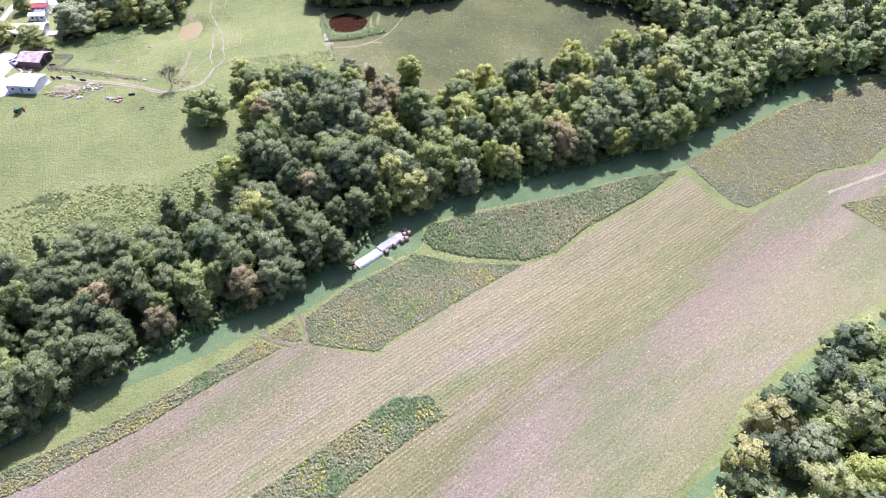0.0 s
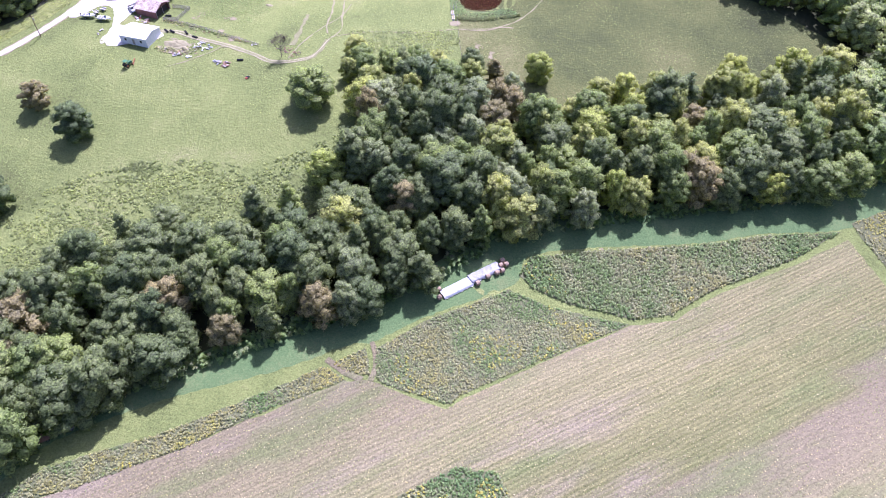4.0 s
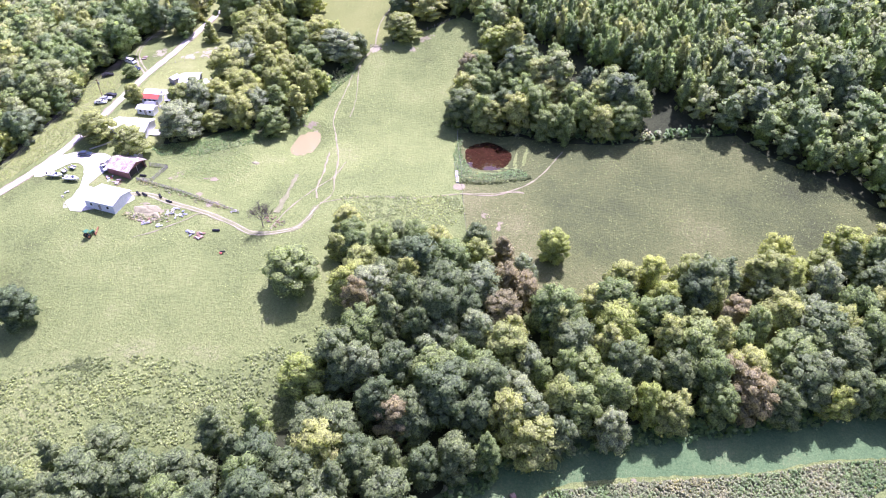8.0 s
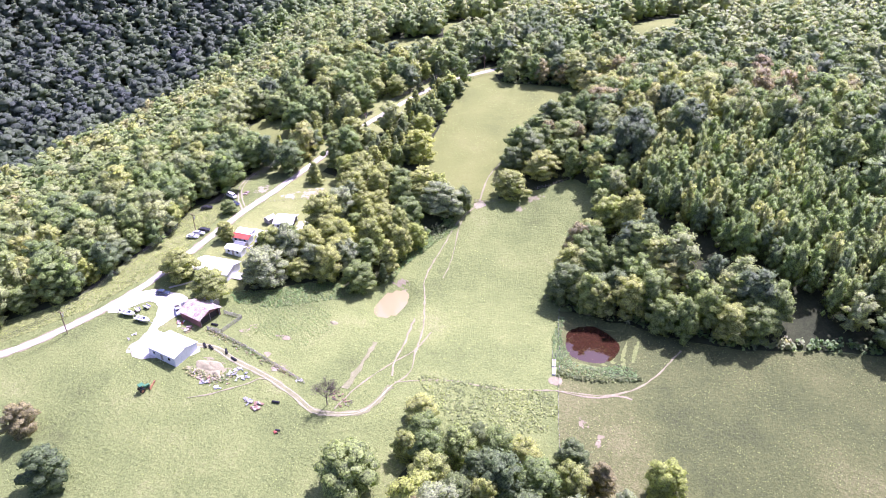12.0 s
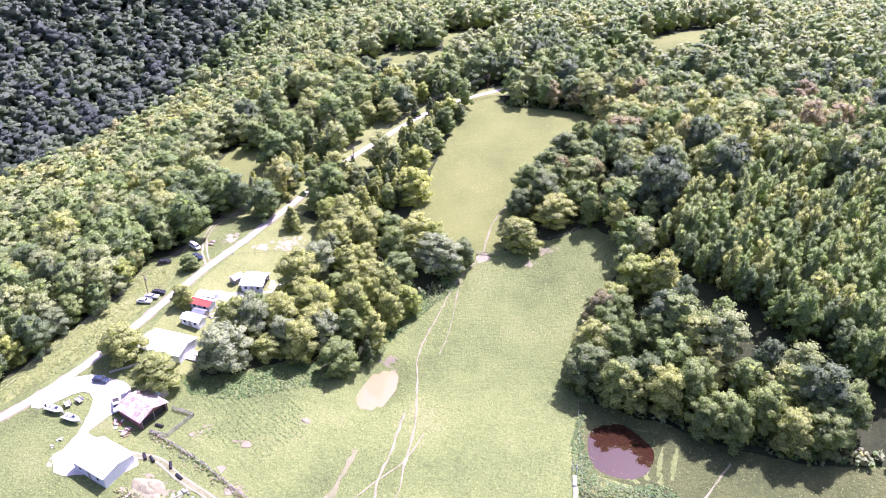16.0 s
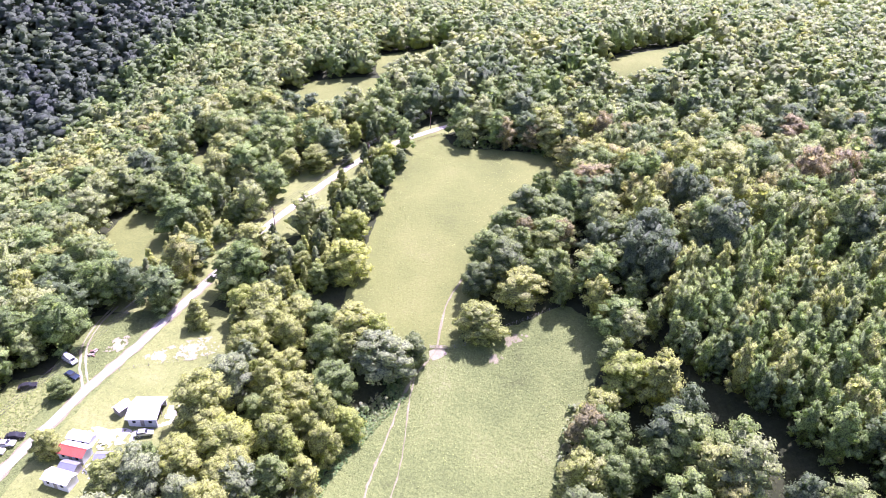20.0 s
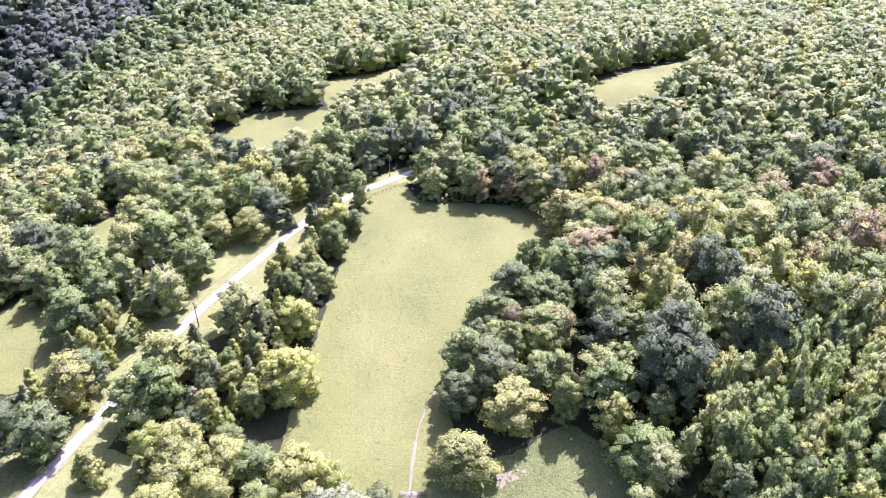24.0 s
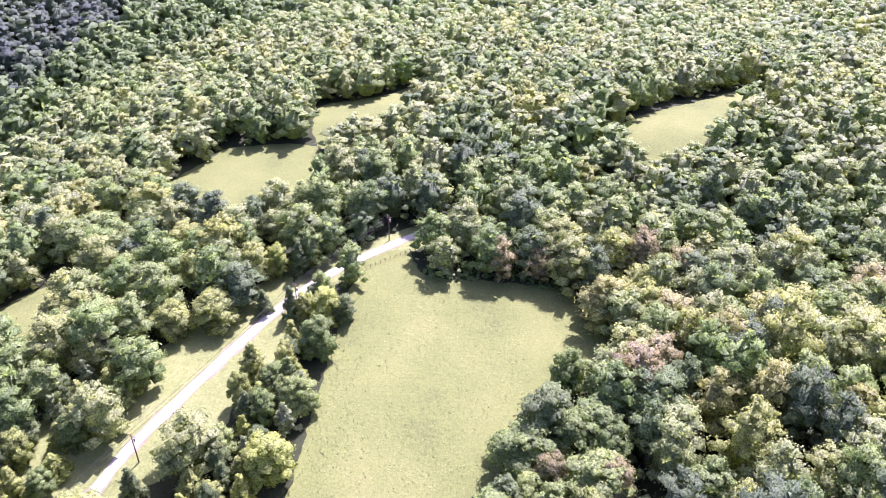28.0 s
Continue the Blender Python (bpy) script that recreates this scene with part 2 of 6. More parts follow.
M_WEED = foliage("weed_leaves", "tint", [(0.0, (0.078, 0.128, 0.052)), (0.25, (0.105, 0.150, 0.058)), (0.42, (0.150, 0.172, 0.092)), (0.58, (0.180, 0.180, 0.112)), (0.70, (0.178, 0.180, 0.082)), (0.80, (0.180, 0.172, 0.090)), (0.91, (0.206, 0.202, 0.070)), (1.0, (0.262, 0.242, 0.060))])
M_TUFT = foliage("tuft_blades", "tint", [(0.0, (0.092, 0.112, 0.046)), (0.5, (0.132, 0.158, 0.066)), (1.0, (0.18, 0.204, 0.084))])
M_PLOT = surface("weedy_ground", [(0.1, (0.07, 0.085, 0.040)), (0.5, (0.11, 0.122, 0.062)), (0.9, (0.16, 0.158, 0.088))], 0.1, 2.5, 0.5, 0.95, 0.6, 0.3)
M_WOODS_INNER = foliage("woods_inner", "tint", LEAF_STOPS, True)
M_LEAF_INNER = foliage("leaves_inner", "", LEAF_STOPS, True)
M_STRAW = foliage("cut_straw", "tint", [(0.0, (0.10, 0.125, 0.055)), (0.35, (0.17, 0.165, 0.09)), (0.6, (0.23, 0.205, 0.135)), (1.0, (0.30, 0.27, 0.19))])
M_BARK = surface("bark", [(0.1, (0.06, 0.05, 0.04)), (0.5, (0.13, 0.11, 0.09)), (0.9, (0.24, 0.21, 0.18))], 0.5, 5.0, 0.6, 0.95, 0.6, 0.05)


# ---- terrain ----
# Ground heights known at these places (x, y, z).
SPOT_NEAR = [
    (-17, 116, 0), (89, 196, -3), (24, 148, -1), (-3, 101, 0.5), (-38, 122, 0), (14, 174, 0), (-111, 87, 0.5), (-27, 146, 1),
    (-13, 161, 1.0), (64, 69, 8), (0, 0, 3), (-120, 20, 0), (110, 40, 14), (170, 180, -3), (123, 232, 2), (54, 200, 2), (-9, 180, 3.5),
    (-62, 168, 9), (-130, 110, 2), (40, 250, 13), (88, 299, 16), (-33, 245, 18), (-42, 251, 16.5), (-14, 287, 18), (-47, 262, 18.5), (-85, 234, 21),
    (-108, 212, 18), (-148, 210, 19.5), (-150, 219, 19), (-175, 190, 15),
]
SPOT_FAR = [
    (-174, 232, 21.5), (-195, 222, 21), (-154, 241, 21), (-167, 274, 22), (-158, 294, 25), (-186, 318, 26.6), (-111, 288, 14), (-41, 288, 14),
    (-45, 315, 17), (-101, 345, 23.5), (-84, 351, 23), (-171, 401, 36.5), (-138, 457, 42), (-88, 450, 40.4), (-209, 503, 39.5), (-180, 572, 45),
    (-230, 412, 30), (-65, 547, 58), (-138, 663, 42), (-355, 576, 38), (-293, 574, 32), (-325, 377, 3), (-225, 318, 22), (-47, 490, 44),
    (-9, 508, 54), (-29, 435, 46), (6, 417, 52), (-5, 350, 34), (22, 313, 24), (-445, 451, 24), (-136, 363, 27), (-55, 404, 38),
]


def kernel(r):
    return (1 + r / 75.0) * np.exp(-r / 75.0)


def base_height(x, y):
    """The long slope that the valley's side makes, and the wooded ridges far round it."""
    far = np.hypot(x + 60, y - 250)
    ridge = 55 * np.clip((far - 480) / 600, 0, 1) ** 1.3
    slope = np.clip(0.115 * (y - 150), 0, 45)
    west = np.clip((-240 - x) / 130, 0, 1) * np.clip(1 - (-x - 430) / 200, 0, 1) * np.clip(y / 300, 0, 1)
    hill = 105 * np.clip((-x - 372 + 0.22 * (y - 300)) / 240, 0, 1)
    return slope + ridge * np.clip(y / 300 + 0.4, 0, 1) - 22 * west + hill * np.clip(y / 300, 0, 1)


SPOTS = np.array(SPOT_NEAR + SPOT_FAR, float)
APART = np.hypot(SPOTS[:, None, 0] - SPOTS[None, :, 0], SPOTS[:, None, 1] - SPOTS[None, :, 1])
WEIGHTS = np.linalg.solve(kernel(APART) + 0.04 * np.eye(len(SPOTS)), SPOTS[:, 2] - base_height(SPOTS[:, 0], SPOTS[:, 1]))


# Pond basins: centre, half sizes, level of the rim.
BASINS = [(-40, 284, 9.5, 10, 15.2), (-108, 280, 5.5, 9.5, 14.4)]


def height(x, y):
    """The ground's height at arrays (or numbers) x, y."""
    x, y = np.asarray(x, float), np.asarray(y, float)
    z = base_height(x, y)
    for (px, py, _), w in zip(SPOTS, WEIGHTS):
        z = z + w * kernel(np.hypot(x - px, y - py))
    for px, py, rx, ry, level in BASINS:
        r = np.hypot((x - px) / rx, (y - py) / ry)
        s = np.clip((1.45 - r) / 0.5, 0, 1)
        s = s * s * (3 - 2 * s)
        z = z * (1 - s) + s * (level - 0.5 * np.clip(1.15 - r, 0, 1))
    return z


# ---- the lie of the land ----
def inside(poly, x, y):
    """Which of the points x, y lie in the polygon."""
    x, y = np.asarray(x, float), np.asarray(y, float)
    hit = np.zeros(x.shape, bool)
    for (ax, ay), (bx, by) in zip(poly, poly[1:] + poly[:1]):
        if ay != by:
            hit ^= ((ay > y) != (by > y)) & (x < (bx - ax) * (y - ay) / (by - ay) + ax)
    return hit


def raw_mesh(name, verts, faces, material, smooth=False):
    """A mesh from arrays: verts n x 3 and a list of face arrays (n x 3 or n x 4)."""
    me = bpy.data.meshes.new(name)
    counts = np.concatenate([np.full(len(f), f.shape[1]) for f in faces])
    loops = np.concatenate([f.ravel() for f in faces])
    me.vertices.add(len(verts))
    me.vertices.foreach_set("co", np.asarray(verts, np.float32).ravel())
    me.loops.add(len(loops))
    me.loops.foreach_set("vertex_index", loops.astype(np.int32))
    me.polygons.add(len(counts))
    me.polygons.foreach_set("loop_start", np.concatenate([[0], np.cumsum(counts)[:-1]]).astype(np.int32))
    me.polygons.foreach_set("loop_total", counts.astype(np.int32))
    me.update(calc_edges=True)
    me.materials.append(material)
    if smooth:
        me.polygons.foreach_set("use_smooth", np.ones(len(counts), bool))
    return me


def spaced(lo, hi, step, reach):
    """Grid lines: even between lo and hi, ever wider out to reach beyond."""
    mid = np.arange(lo, hi + step, step)
    out, gap, at = [], step, 0.0
    while at < reach:
        gap *= 1.18
        at += gap
        out.append(at)
    out = np.array(out)
    return np.concatenate([(lo - out)[::-1], mid, mid[-1] + out])


def ground_sheet():
    gx, gy = spaced(-300, 200, 4.0, 3000), spaced(30, 640, 4.0, 3000)
    x, y = np.meshgrid(gx, gy)
    z = height(x, y)
    for px, py, rx, ry, _ in BASINS:
        z = z - 1.2 * (np.hypot((x - px) / (rx + 9), (y - py) / (ry + 9)) < 1)
    n = len(gx)
    k = (np.arange(len(gy) - 1)[:, None] * n + np.arange(n - 1)).ravel()
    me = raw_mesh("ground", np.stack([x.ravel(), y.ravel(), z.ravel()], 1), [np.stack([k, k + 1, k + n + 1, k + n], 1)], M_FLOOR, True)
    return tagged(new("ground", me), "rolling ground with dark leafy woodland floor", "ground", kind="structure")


def smooth_line(points, step=1.5, closed=False):
    """A rounded line through the points, evenly cut."""
    p = np.array(points, float)
    if closed:
        p = np.vstack([p[-1:], p, p[:2]])
    else:
        p = np.vstack([2 * p[0] - p[1], p, 2 * p[-1] - p[-2]])
    out = []
    for a, b, c, d in zip(p[:-3], p[1:-2], p[2:-1], p[3:]):
        for s in np.linspace(0, 1, max(2, int(np.hypot(*(c - b)) / step)), endpoint=False):
            out.append(0.5 * (2 * b + (c - a) * s + (2 * a - 5 * b + 4 * c - d) * s * s + (3 * b - a - 3 * c + d) * s**3))
    if not closed:
        out.append(p[-2])
    return np.array(out)


def drape(name, points, material, lift=0.08, step=4.0, ragged=0.4, label="", category="", level=None, rounded=True, gaps=0.0):
    """A patch of other ground, laid over the land with a ragged edge."""
    from mathutils.geometry import delaunay_2d_cdt
    edge = smooth_line(points, 1.5, True) if rounded else np.array([np.add(a, np.multiply(s / 8, np.subtract(b, a))) for a, b in zip(points, points[1:] + points[:1]) for s in range(8)])
    edge = edge + np.random.uniform(-ragged, ragged, edge.shape)
    lo, hi = edge.min(0), edge.max(0)
    gx, gy = np.meshgrid(np.arange(lo[0], hi[0], step), np.arange(lo[1], hi[1], step))
    keep = inside([tuple(p) for p in edge], gx.ravel(), gy.ravel())
    flat = [Vector(p) for p in edge] + [Vector(p) for p in np.stack([gx.ravel()[keep], gy.ravel()[keep]], 1)]
    verts, _, faces, *_ = delaunay_2d_cdt(flat, [], [list(range(len(edge)))], 1, 1e-4)
    v = np.array([(p.x, p.y) for p in verts])
    z = height(v[:, 0], v[:, 1]) + lift if level is None else np.full(len(v), level)
    tri = np.array([f for f in faces if len(f) == 3])
    a, b, c = v[tri[:, 0]], v[tri[:, 1]], v[tri[:, 2]]
    turn = (b[:, 0] - a[:, 0]) * (c[:, 1] - a[:, 1]) - (b[:, 1] - a[:, 1]) * (c[:, 0] - a[:, 0]) < 0
    tri[turn] = tri[turn][:, ::-1]
    if gaps:
        c, (mx, my) = v[tri].mean(1), edge.mean(0)
        r = np.hypot((c[:, 0] - mx) / (hi[0] - lo[0]), (c[:, 1] - my) / (hi[1] - lo[1])) * 2
        worn = np.array([noise.fractal(Vector((x * 0.45, y * 0.45, 3.0)), 0.7, 2.0, 4) for x, y in c])
        tri = tri[worn * 1.3 + 1.05 - r > gaps]
    ob = new(name, raw_mesh(name, np.column_stack([v, z]), [tri], material, True))
    return tagged(ob, label, category or name.replace("_", " "), kind="structure")


def ribbon(name, points, width, material, lift=0.14, label="", category="", ragged=0.15, across=4):
    """A road or track along a line, following the land."""
    line = smooth_line(points, 2.0)
    way = np.gradient(line, axis=0)
    way /= np.linalg.norm(way, axis=1)[:, None]
    side = np.stack([way[:, 1], -way[:, 0]], 1)
    rows = []
    for s in np.linspace(-1, 1, across + 1):
        off = s * width / 2 * np.ones(len(line)) + (np.random.uniform(-ragged, ragged, len(line)) if abs(s) == 1 else 0)
        p = line + side * off[:, None]
        rows.append(np.column_stack([p, height(p[:, 0], p[:, 1]) + lift + 0.04 * (1 - s * s)]))
    n = len(line)
    k = (np.arange(across)[:, None] * n + np.arange(n - 1)).ravel()
    me = raw_mesh(name, np.vstack(rows), [np.stack([k, k + 1, k + n + 1, k + n], 1)[:, ::-1]], material, True)
    return tagged(new(name, me), label, category or name.replace("_", " "), kind="structure")


# Open land, which no tree of the woods stands on.
PASTURE_EAST = [(-420, 30), (-138, 118), (-121, 141), (-113, 149), (-97, 152), (-81, 157), (-73, 163), (-60, 168), (-59, 190), (-61, 200), (-72, 212), (-70, 222), (-55, 216), (-30, 220), (-10, 214), (4, 216), (12, 227), (35, 240), (61, 250), (80, 258), (104, 275), (91, 282), (70, 293), (54, 298), (45, 305), (19, 298), (3, 293), (-17, 293), (-31, 296), (-50, 298), (-58, 310), (-60, 326), (-58, 338), (-54, 354), (-52, 364), (-69, 372), (-83, 361), (-95, 352), (-105, 377)]
PASTURE_WEST = [(-104, 403), (-93, 427), (-80, 438), (-84, 452), (-105, 454), (-128, 450), (-136, 462), (-147, 455), (-142, 412), (-138, 381), (-133, 350), (-128, 341), (-108, 341), (-107, 326), (-113, 318), (-115, 298), (-116, 287), (-121, 276), (-128, 280), (-137, 274), (-144, 264), (-152, 258), (-158, 272), (-152, 292), (-150, 306), (-150, 322), (-156, 338), (-178, 340), (-186, 334), (-204, 326), (-198, 303), (-206, 298), (-198, 276), (-200, 254), (-199, 239), (-205, 227), (-217, 215), (-300, 150), (-420, 100)]
PASTURE = PASTURE_EAST + PASTURE_WEST
ROADSIDE = [(-184, 330), (-182, 372), (-178, 396), (-182, 409), (-171, 430), (-158, 452), (-150, 462), (-138, 474), (-126, 484), (-124, 474), (-136, 460), (-147, 449), (-152, 440), (-154, 425), (-156, 411), (-160, 402), (-156, 386), (-168, 374), (-172, 352), (-172, 330)]
OPEN = [PASTURE, ROADSIDE, [(-234, 481), (-229, 508), (-222, 517), (-190, 521), (-172, 490), (-178, 466), (-200, 462)], [(-205, 556), (-182, 576), (-168, 598), (-152, 560), (-166, 535), (-184, 512)],
        [(-172, 643), (-135, 641), (-126, 617), (-152, 620)], [(-79, 549), (-47, 583), (-20, 614), (-16, 572), (-38, 562), (-55, 524), (-70, 511), (-79, 530)],
        [(-247, 414), (-231, 436), (-220, 427), (-215, 402), (-226, 394)], [(-235, 362), (-236, 387), (-213, 381), (-201, 363), (-205, 348), (-222, 350)],
        [(-107, 374), (-104, 403), (-93, 427), (-80, 438), (-76, 437), (-86, 425), (-97, 403), (-99, 376)],
        [(-48, 361), (-28, 348), (0, 330), (14, 321), (30, 311), (24, 302), (8, 312), (-6, 321), (-34, 339), (-49, 348)]]
FIELDSIDE = [(-200, 0), (-116, 79), (-98, 99), (-76, 115), (-52, 132), (-29, 150), (-16, 165), (-8, 173), (11, 180), (35, 189), (59, 198), (76, 205), (88, 212), (113, 226), (126, 237), (150, 247), (300, 265), (300, 150), (144, 127), (116, 114), (94, 102), (78, 91), (67, 79), (53, 67), (24, 15)]
OPEN.append(FIELDSIDE)


ground_sheet()
drape("pasture", PASTURE, M_PASTURE, 0.05, 2.2, 0.5, "rolling pale green grazed pasture", "pasture", rounded=False)
drape("pond_paddock", [(-38, 236), (-41.5, 248), (-45, 262), (-47.5, 273), (-51, 285), (-54, 297), (-50, 298), (-31, 296), (-17, 293), (3, 293), (19, 298), (45, 305), (54, 298), (70, 293), (91, 282), (104, 275), (80, 258), (61, 250), (35, 240), (12, 227), (4, 216), (-10, 214), (-30, 220)], M_PADDOCK_SHADED, 0.085, 2.2, 0.4, "paddock grass round the pond, darkened for cloud shade", "pasture", rounded=False)
drape("field_grass", FIELDSIDE, M_PASTURE, 0.04, 5.0, 0.4, "green grass round the hay field", "grass", rounded=False)
drape("roadside_grass", [(-203, 330), (-184, 330), (-181, 372), (-176, 398), (-171, 424), (-160, 448), (-164, 452), (-178, 428), (-186, 408), (-194, 404), (-200, 388), (-203, 362)], M_LAWN, 0.045, 3.0, 0.5, "green grass under the trees across the road", "grass strip", rounded=False)
drape("roadside_grass", ROADSIDE, M_LAWN, 0.05, 3.0, 0.5, "sunny mown grass strip beside the road", "grass strip", rounded=False)
HAYFIELD = [(-135, 30), (-104, 74), (-77, 92), (-58, 107), (-45, 116.5), (-39, 118), (-19, 114), (-15, 118), (2, 132), (25, 149.5), (37, 154), (47, 164), (71, 181), (88, 195), (97, 178), (106, 175),
            (124, 186), (137, 194), (156, 198), (190, 215), (260, 215), (260, 120), (140, 140), (112, 122), (90, 108), (74, 95), (64, 82), (50, 70), (20, 30)]
drape("hay_field", HAYFIELD, M_HAY, 0.10, 5.0, 0.3, "mown hay field with straw rows and bare pinkish soil", "field", rounded=False)
drape("grass_margin", [(-118, 72), (-109, 86), (-98, 95), (-86, 103), (-73, 110), (-60, 117.5), (-46, 127.5), (-42, 128.5), (-28, 141), (-8, 156), (-5, 166), (12, 173.5), (42, 182), (64, 191), (88, 199), (110, 216), (140, 234), (170, 246),
      (165, 262), (120, 242), (88, 218), (60, 205), (20, 190), (-10, 178), (-30, 158), (-60, 134), (-90, 112), (-125, 86)], M_LUSH, 0.07, 4.0, 0.3, "lush green grass strip beside the riverside trees", "grass strip")
drape("grass_margin", [(50, 66), (65, 79), (76, 92), (91, 104), (113, 117), (135, 130), (150, 128), (120, 108), (95, 88), (80, 70), (62, 52)], M_LUSH, 0.13, 4.0, 0.4, "pale green grass strip beside the woods", "grass strip")
drape("upper_meadow", [(-130, 340), (-134, 352), (-138, 381), (-142, 412), (-147, 446), (-146, 456), (-137, 461), (-128, 452), (-105, 455), (-84, 455), (-72, 438), (-84, 424), (-95, 402), (-97, 377), (-97, 352), (-112, 342)], M_MEADOW, 0.08, 4.0, 0.5, "bright green grazed upper meadow between woods", "meadow")
drape("far_meadow", [(-232, 482), (-227, 507), (-222, 516), (-190, 520), (-174, 492), (-180, 470), (-200, 466)], M_MEADOW, 0.1, 5.0, 0.5, "dull green meadow among the far woods", "meadow")
drape("far_meadow", [(-203, 556), (-182, 575), (-168, 596), (-160, 570), (-168, 540), (-186, 518)], M_MEADOW, 0.1, 5.0, 0.5, "pale straw-green meadow among the far woods", "meadow")
drape("far_meadow", [(-170, 642), (-135, 640), (-128, 618), (-150, 622)], M_MEADOW, 0.1, 5.0, 0.5, "narrow pale green meadow before far woods", "meadow")
drape("ridge_clearing", [(-77, 549), (-47, 581), (-22, 612), (-20, 575), (-38, 563), (-55, 526), (-68, 512), (-77, 532)], M_MEADOW, 0.1, 5.0, 0.5, "bright green clearing on the wooded ridge", "clearing")
drape("hollow_meadow", [(-245, 414), (-231, 434), (-222, 427), (-217, 402), (-226, 396)], M_MEADOW, 0.1, 5.0, 0.5, "shaded grassy hollow among woods", "clearing")
drape("hollow_meadow", [(-233, 364), (-234, 386), (-214, 380), (-203, 363), (-206, 350), (-222, 352)], M_MEADOW, 0.1, 5.0, 0.5, "sunny grass clearing among roadside woods", "clearing")
drape("yard_lawn", [(-170, 254), (-177, 262), (-180, 290), (-179, 318), (-177, 338), (-160, 337), (-153, 322), (-150, 300), (-158, 285), (-155, 262), (-160, 252)], M_LAWN, 0.09, 4.0, 0.3, "sunlit mown lawn round the farm houses", "lawn")
ROAD = [(-232, 168), (-207, 200), (-196, 213), (-188, 229), (-184, 246), (-183.5, 257), (-183.5, 277), (-183.5, 290), (-183, 303), (-181.5, 316), (-180.5, 332), (-179, 351), (-176.5, 371), (-175, 383),
        (-171, 398), (-167.5, 411), (-162.5, 428), (-158.5, 438), (-152.5, 449), (-145.5, 458), (-138, 467), (-128, 476), (-110, 486)]
ribbon("road_shoulder", ROAD, 3.5, M_CLAY, 0.11, "worn tan dirt shoulders along the road", "road shoulder", 0.5)
ribbon("road", ROAD, 2.6, M_ROAD, 0.16, "narrow pale chip-sealed country road", "road")
drape("gravel_yard", [(-186, 233), (-183, 243), (-177, 247), (-166, 247), (-163, 240), (-164, 231), (-156, 231), (-147, 229.5), (-147, 226), (-160, 219), (-165, 221), (-166, 228), (-170, 238), (-176, 241), (-182, 232)], M_GRAVEL, 0.18, 3.0, 0.3, "glaring white gravel farmyard and drive", "gravel yard")
TRACK = [(-150, 230), (-142, 231.5), (-135, 229.7), (-121, 227.5), (-109, 224), (-102, 221.3), (-95, 223), (-89, 227.3), (-87, 238)]
ribbon("farm_track", TRACK, 1.9, M_WORN, 0.125, "worn grass between the wheel ruts of the farm track", "dirt track", 0.35)
for shift in (-0.62, 0.62):
    ribbon("wheel_rut", [(x + 0.25 * shift, y + shift) for x, y in TRACK], 0.34, M_DIRT, 0.155, "pale bare dirt wheel rut of the farm track", "dirt track", 0.12, 2)
ribbon("foot_path", [(-87, 238), (-85, 246), (-87.2, 254), (-92, 271), (-98, 285), (-103.5, 298), (-104.8, 318), (-105, 333), (-101.5, 347)], 0.5, M_PATH, 0.12, "narrow trodden pale dirt path", "path", 0.25)
ribbon("foot_path", [(-101.5, 346), (-104, 338), (-103, 328), (-99, 312), (-97.5, 300)], 0.28, M_PATH, 0.12, "faint trodden cattle path", "path", 0.2)
ribbon("foot_path", [(-101.5, 347), (-103, 356), (-104, 366), (-102.5, 376)], 0.65, M_PATH, 0.14, "faint trodden cattle path", "path", 0.2)
ribbon("foot_path", [(-87, 240), (-73, 247.6), (-60, 250), (-45, 256.4), (-32, 260.4), (-22, 269.4), (-14, 288)], 0.5, M_PATH, 0.12, "thin trodden clay path", "path", 0.2)
drape("dirt_patch", [(-103.4, 345.6), (-101, 349), (-98.6, 347), (-101, 343.6)], M_DIRT, 0.13, 3.0, 0.5, "pale trampled dirt in the gateway", "dirt patch")
drape("red_pond", [(-48.6, 287.2), (-47, 279.2), (-42.2, 274.6), (-35.4, 275), (-31, 278.8), (-31.2, 286.2), (-36.6, 291.2), (-42.9, 294), (-47.4, 292.8)], M_MUD_WATER, 0.1, 4.0, 0.15, "round pond of reddish brown muddy water", "pond", level=15.2)
drape("tan_pond", [(-112.4, 274), (-112.8, 284), (-111, 288), (-105.6, 288), (-102.9, 277.6), (-105.5, 271)], M_TAN_WATER, 0.1, 4.0, 0.2, "shallow tan silty stock pond", "pond", level=14.42)


# ---- trees ----
ICO = bmesh.new()
bmesh.ops.create_icosphere(ICO, subdivisions=1, radius=1.0)
ICO_V = np.array([v.co[:] for v in ICO.verts])
ICO_F = np.array([[v.index for v in f.verts] for f in ICO.faces])
ICO.free()
DOME_V, DOME_F = ICO_V, ICO_F[ICO_V[ICO_F].mean(1)[:, 2] > -0.6]
OCTA_V = np.array([(1, 0, 0), (-1, 0, 0), (0, 1, 0), (0, -1, 0), (0, 0, 1), (0, 0, -1)], float)
OCTA_F = np.array([(4, 0, 2), (4, 2, 1), (4, 1, 3), (4, 3, 0), (5, 2, 0), (5, 1, 2), (5, 3, 1), (5, 0, 3)])


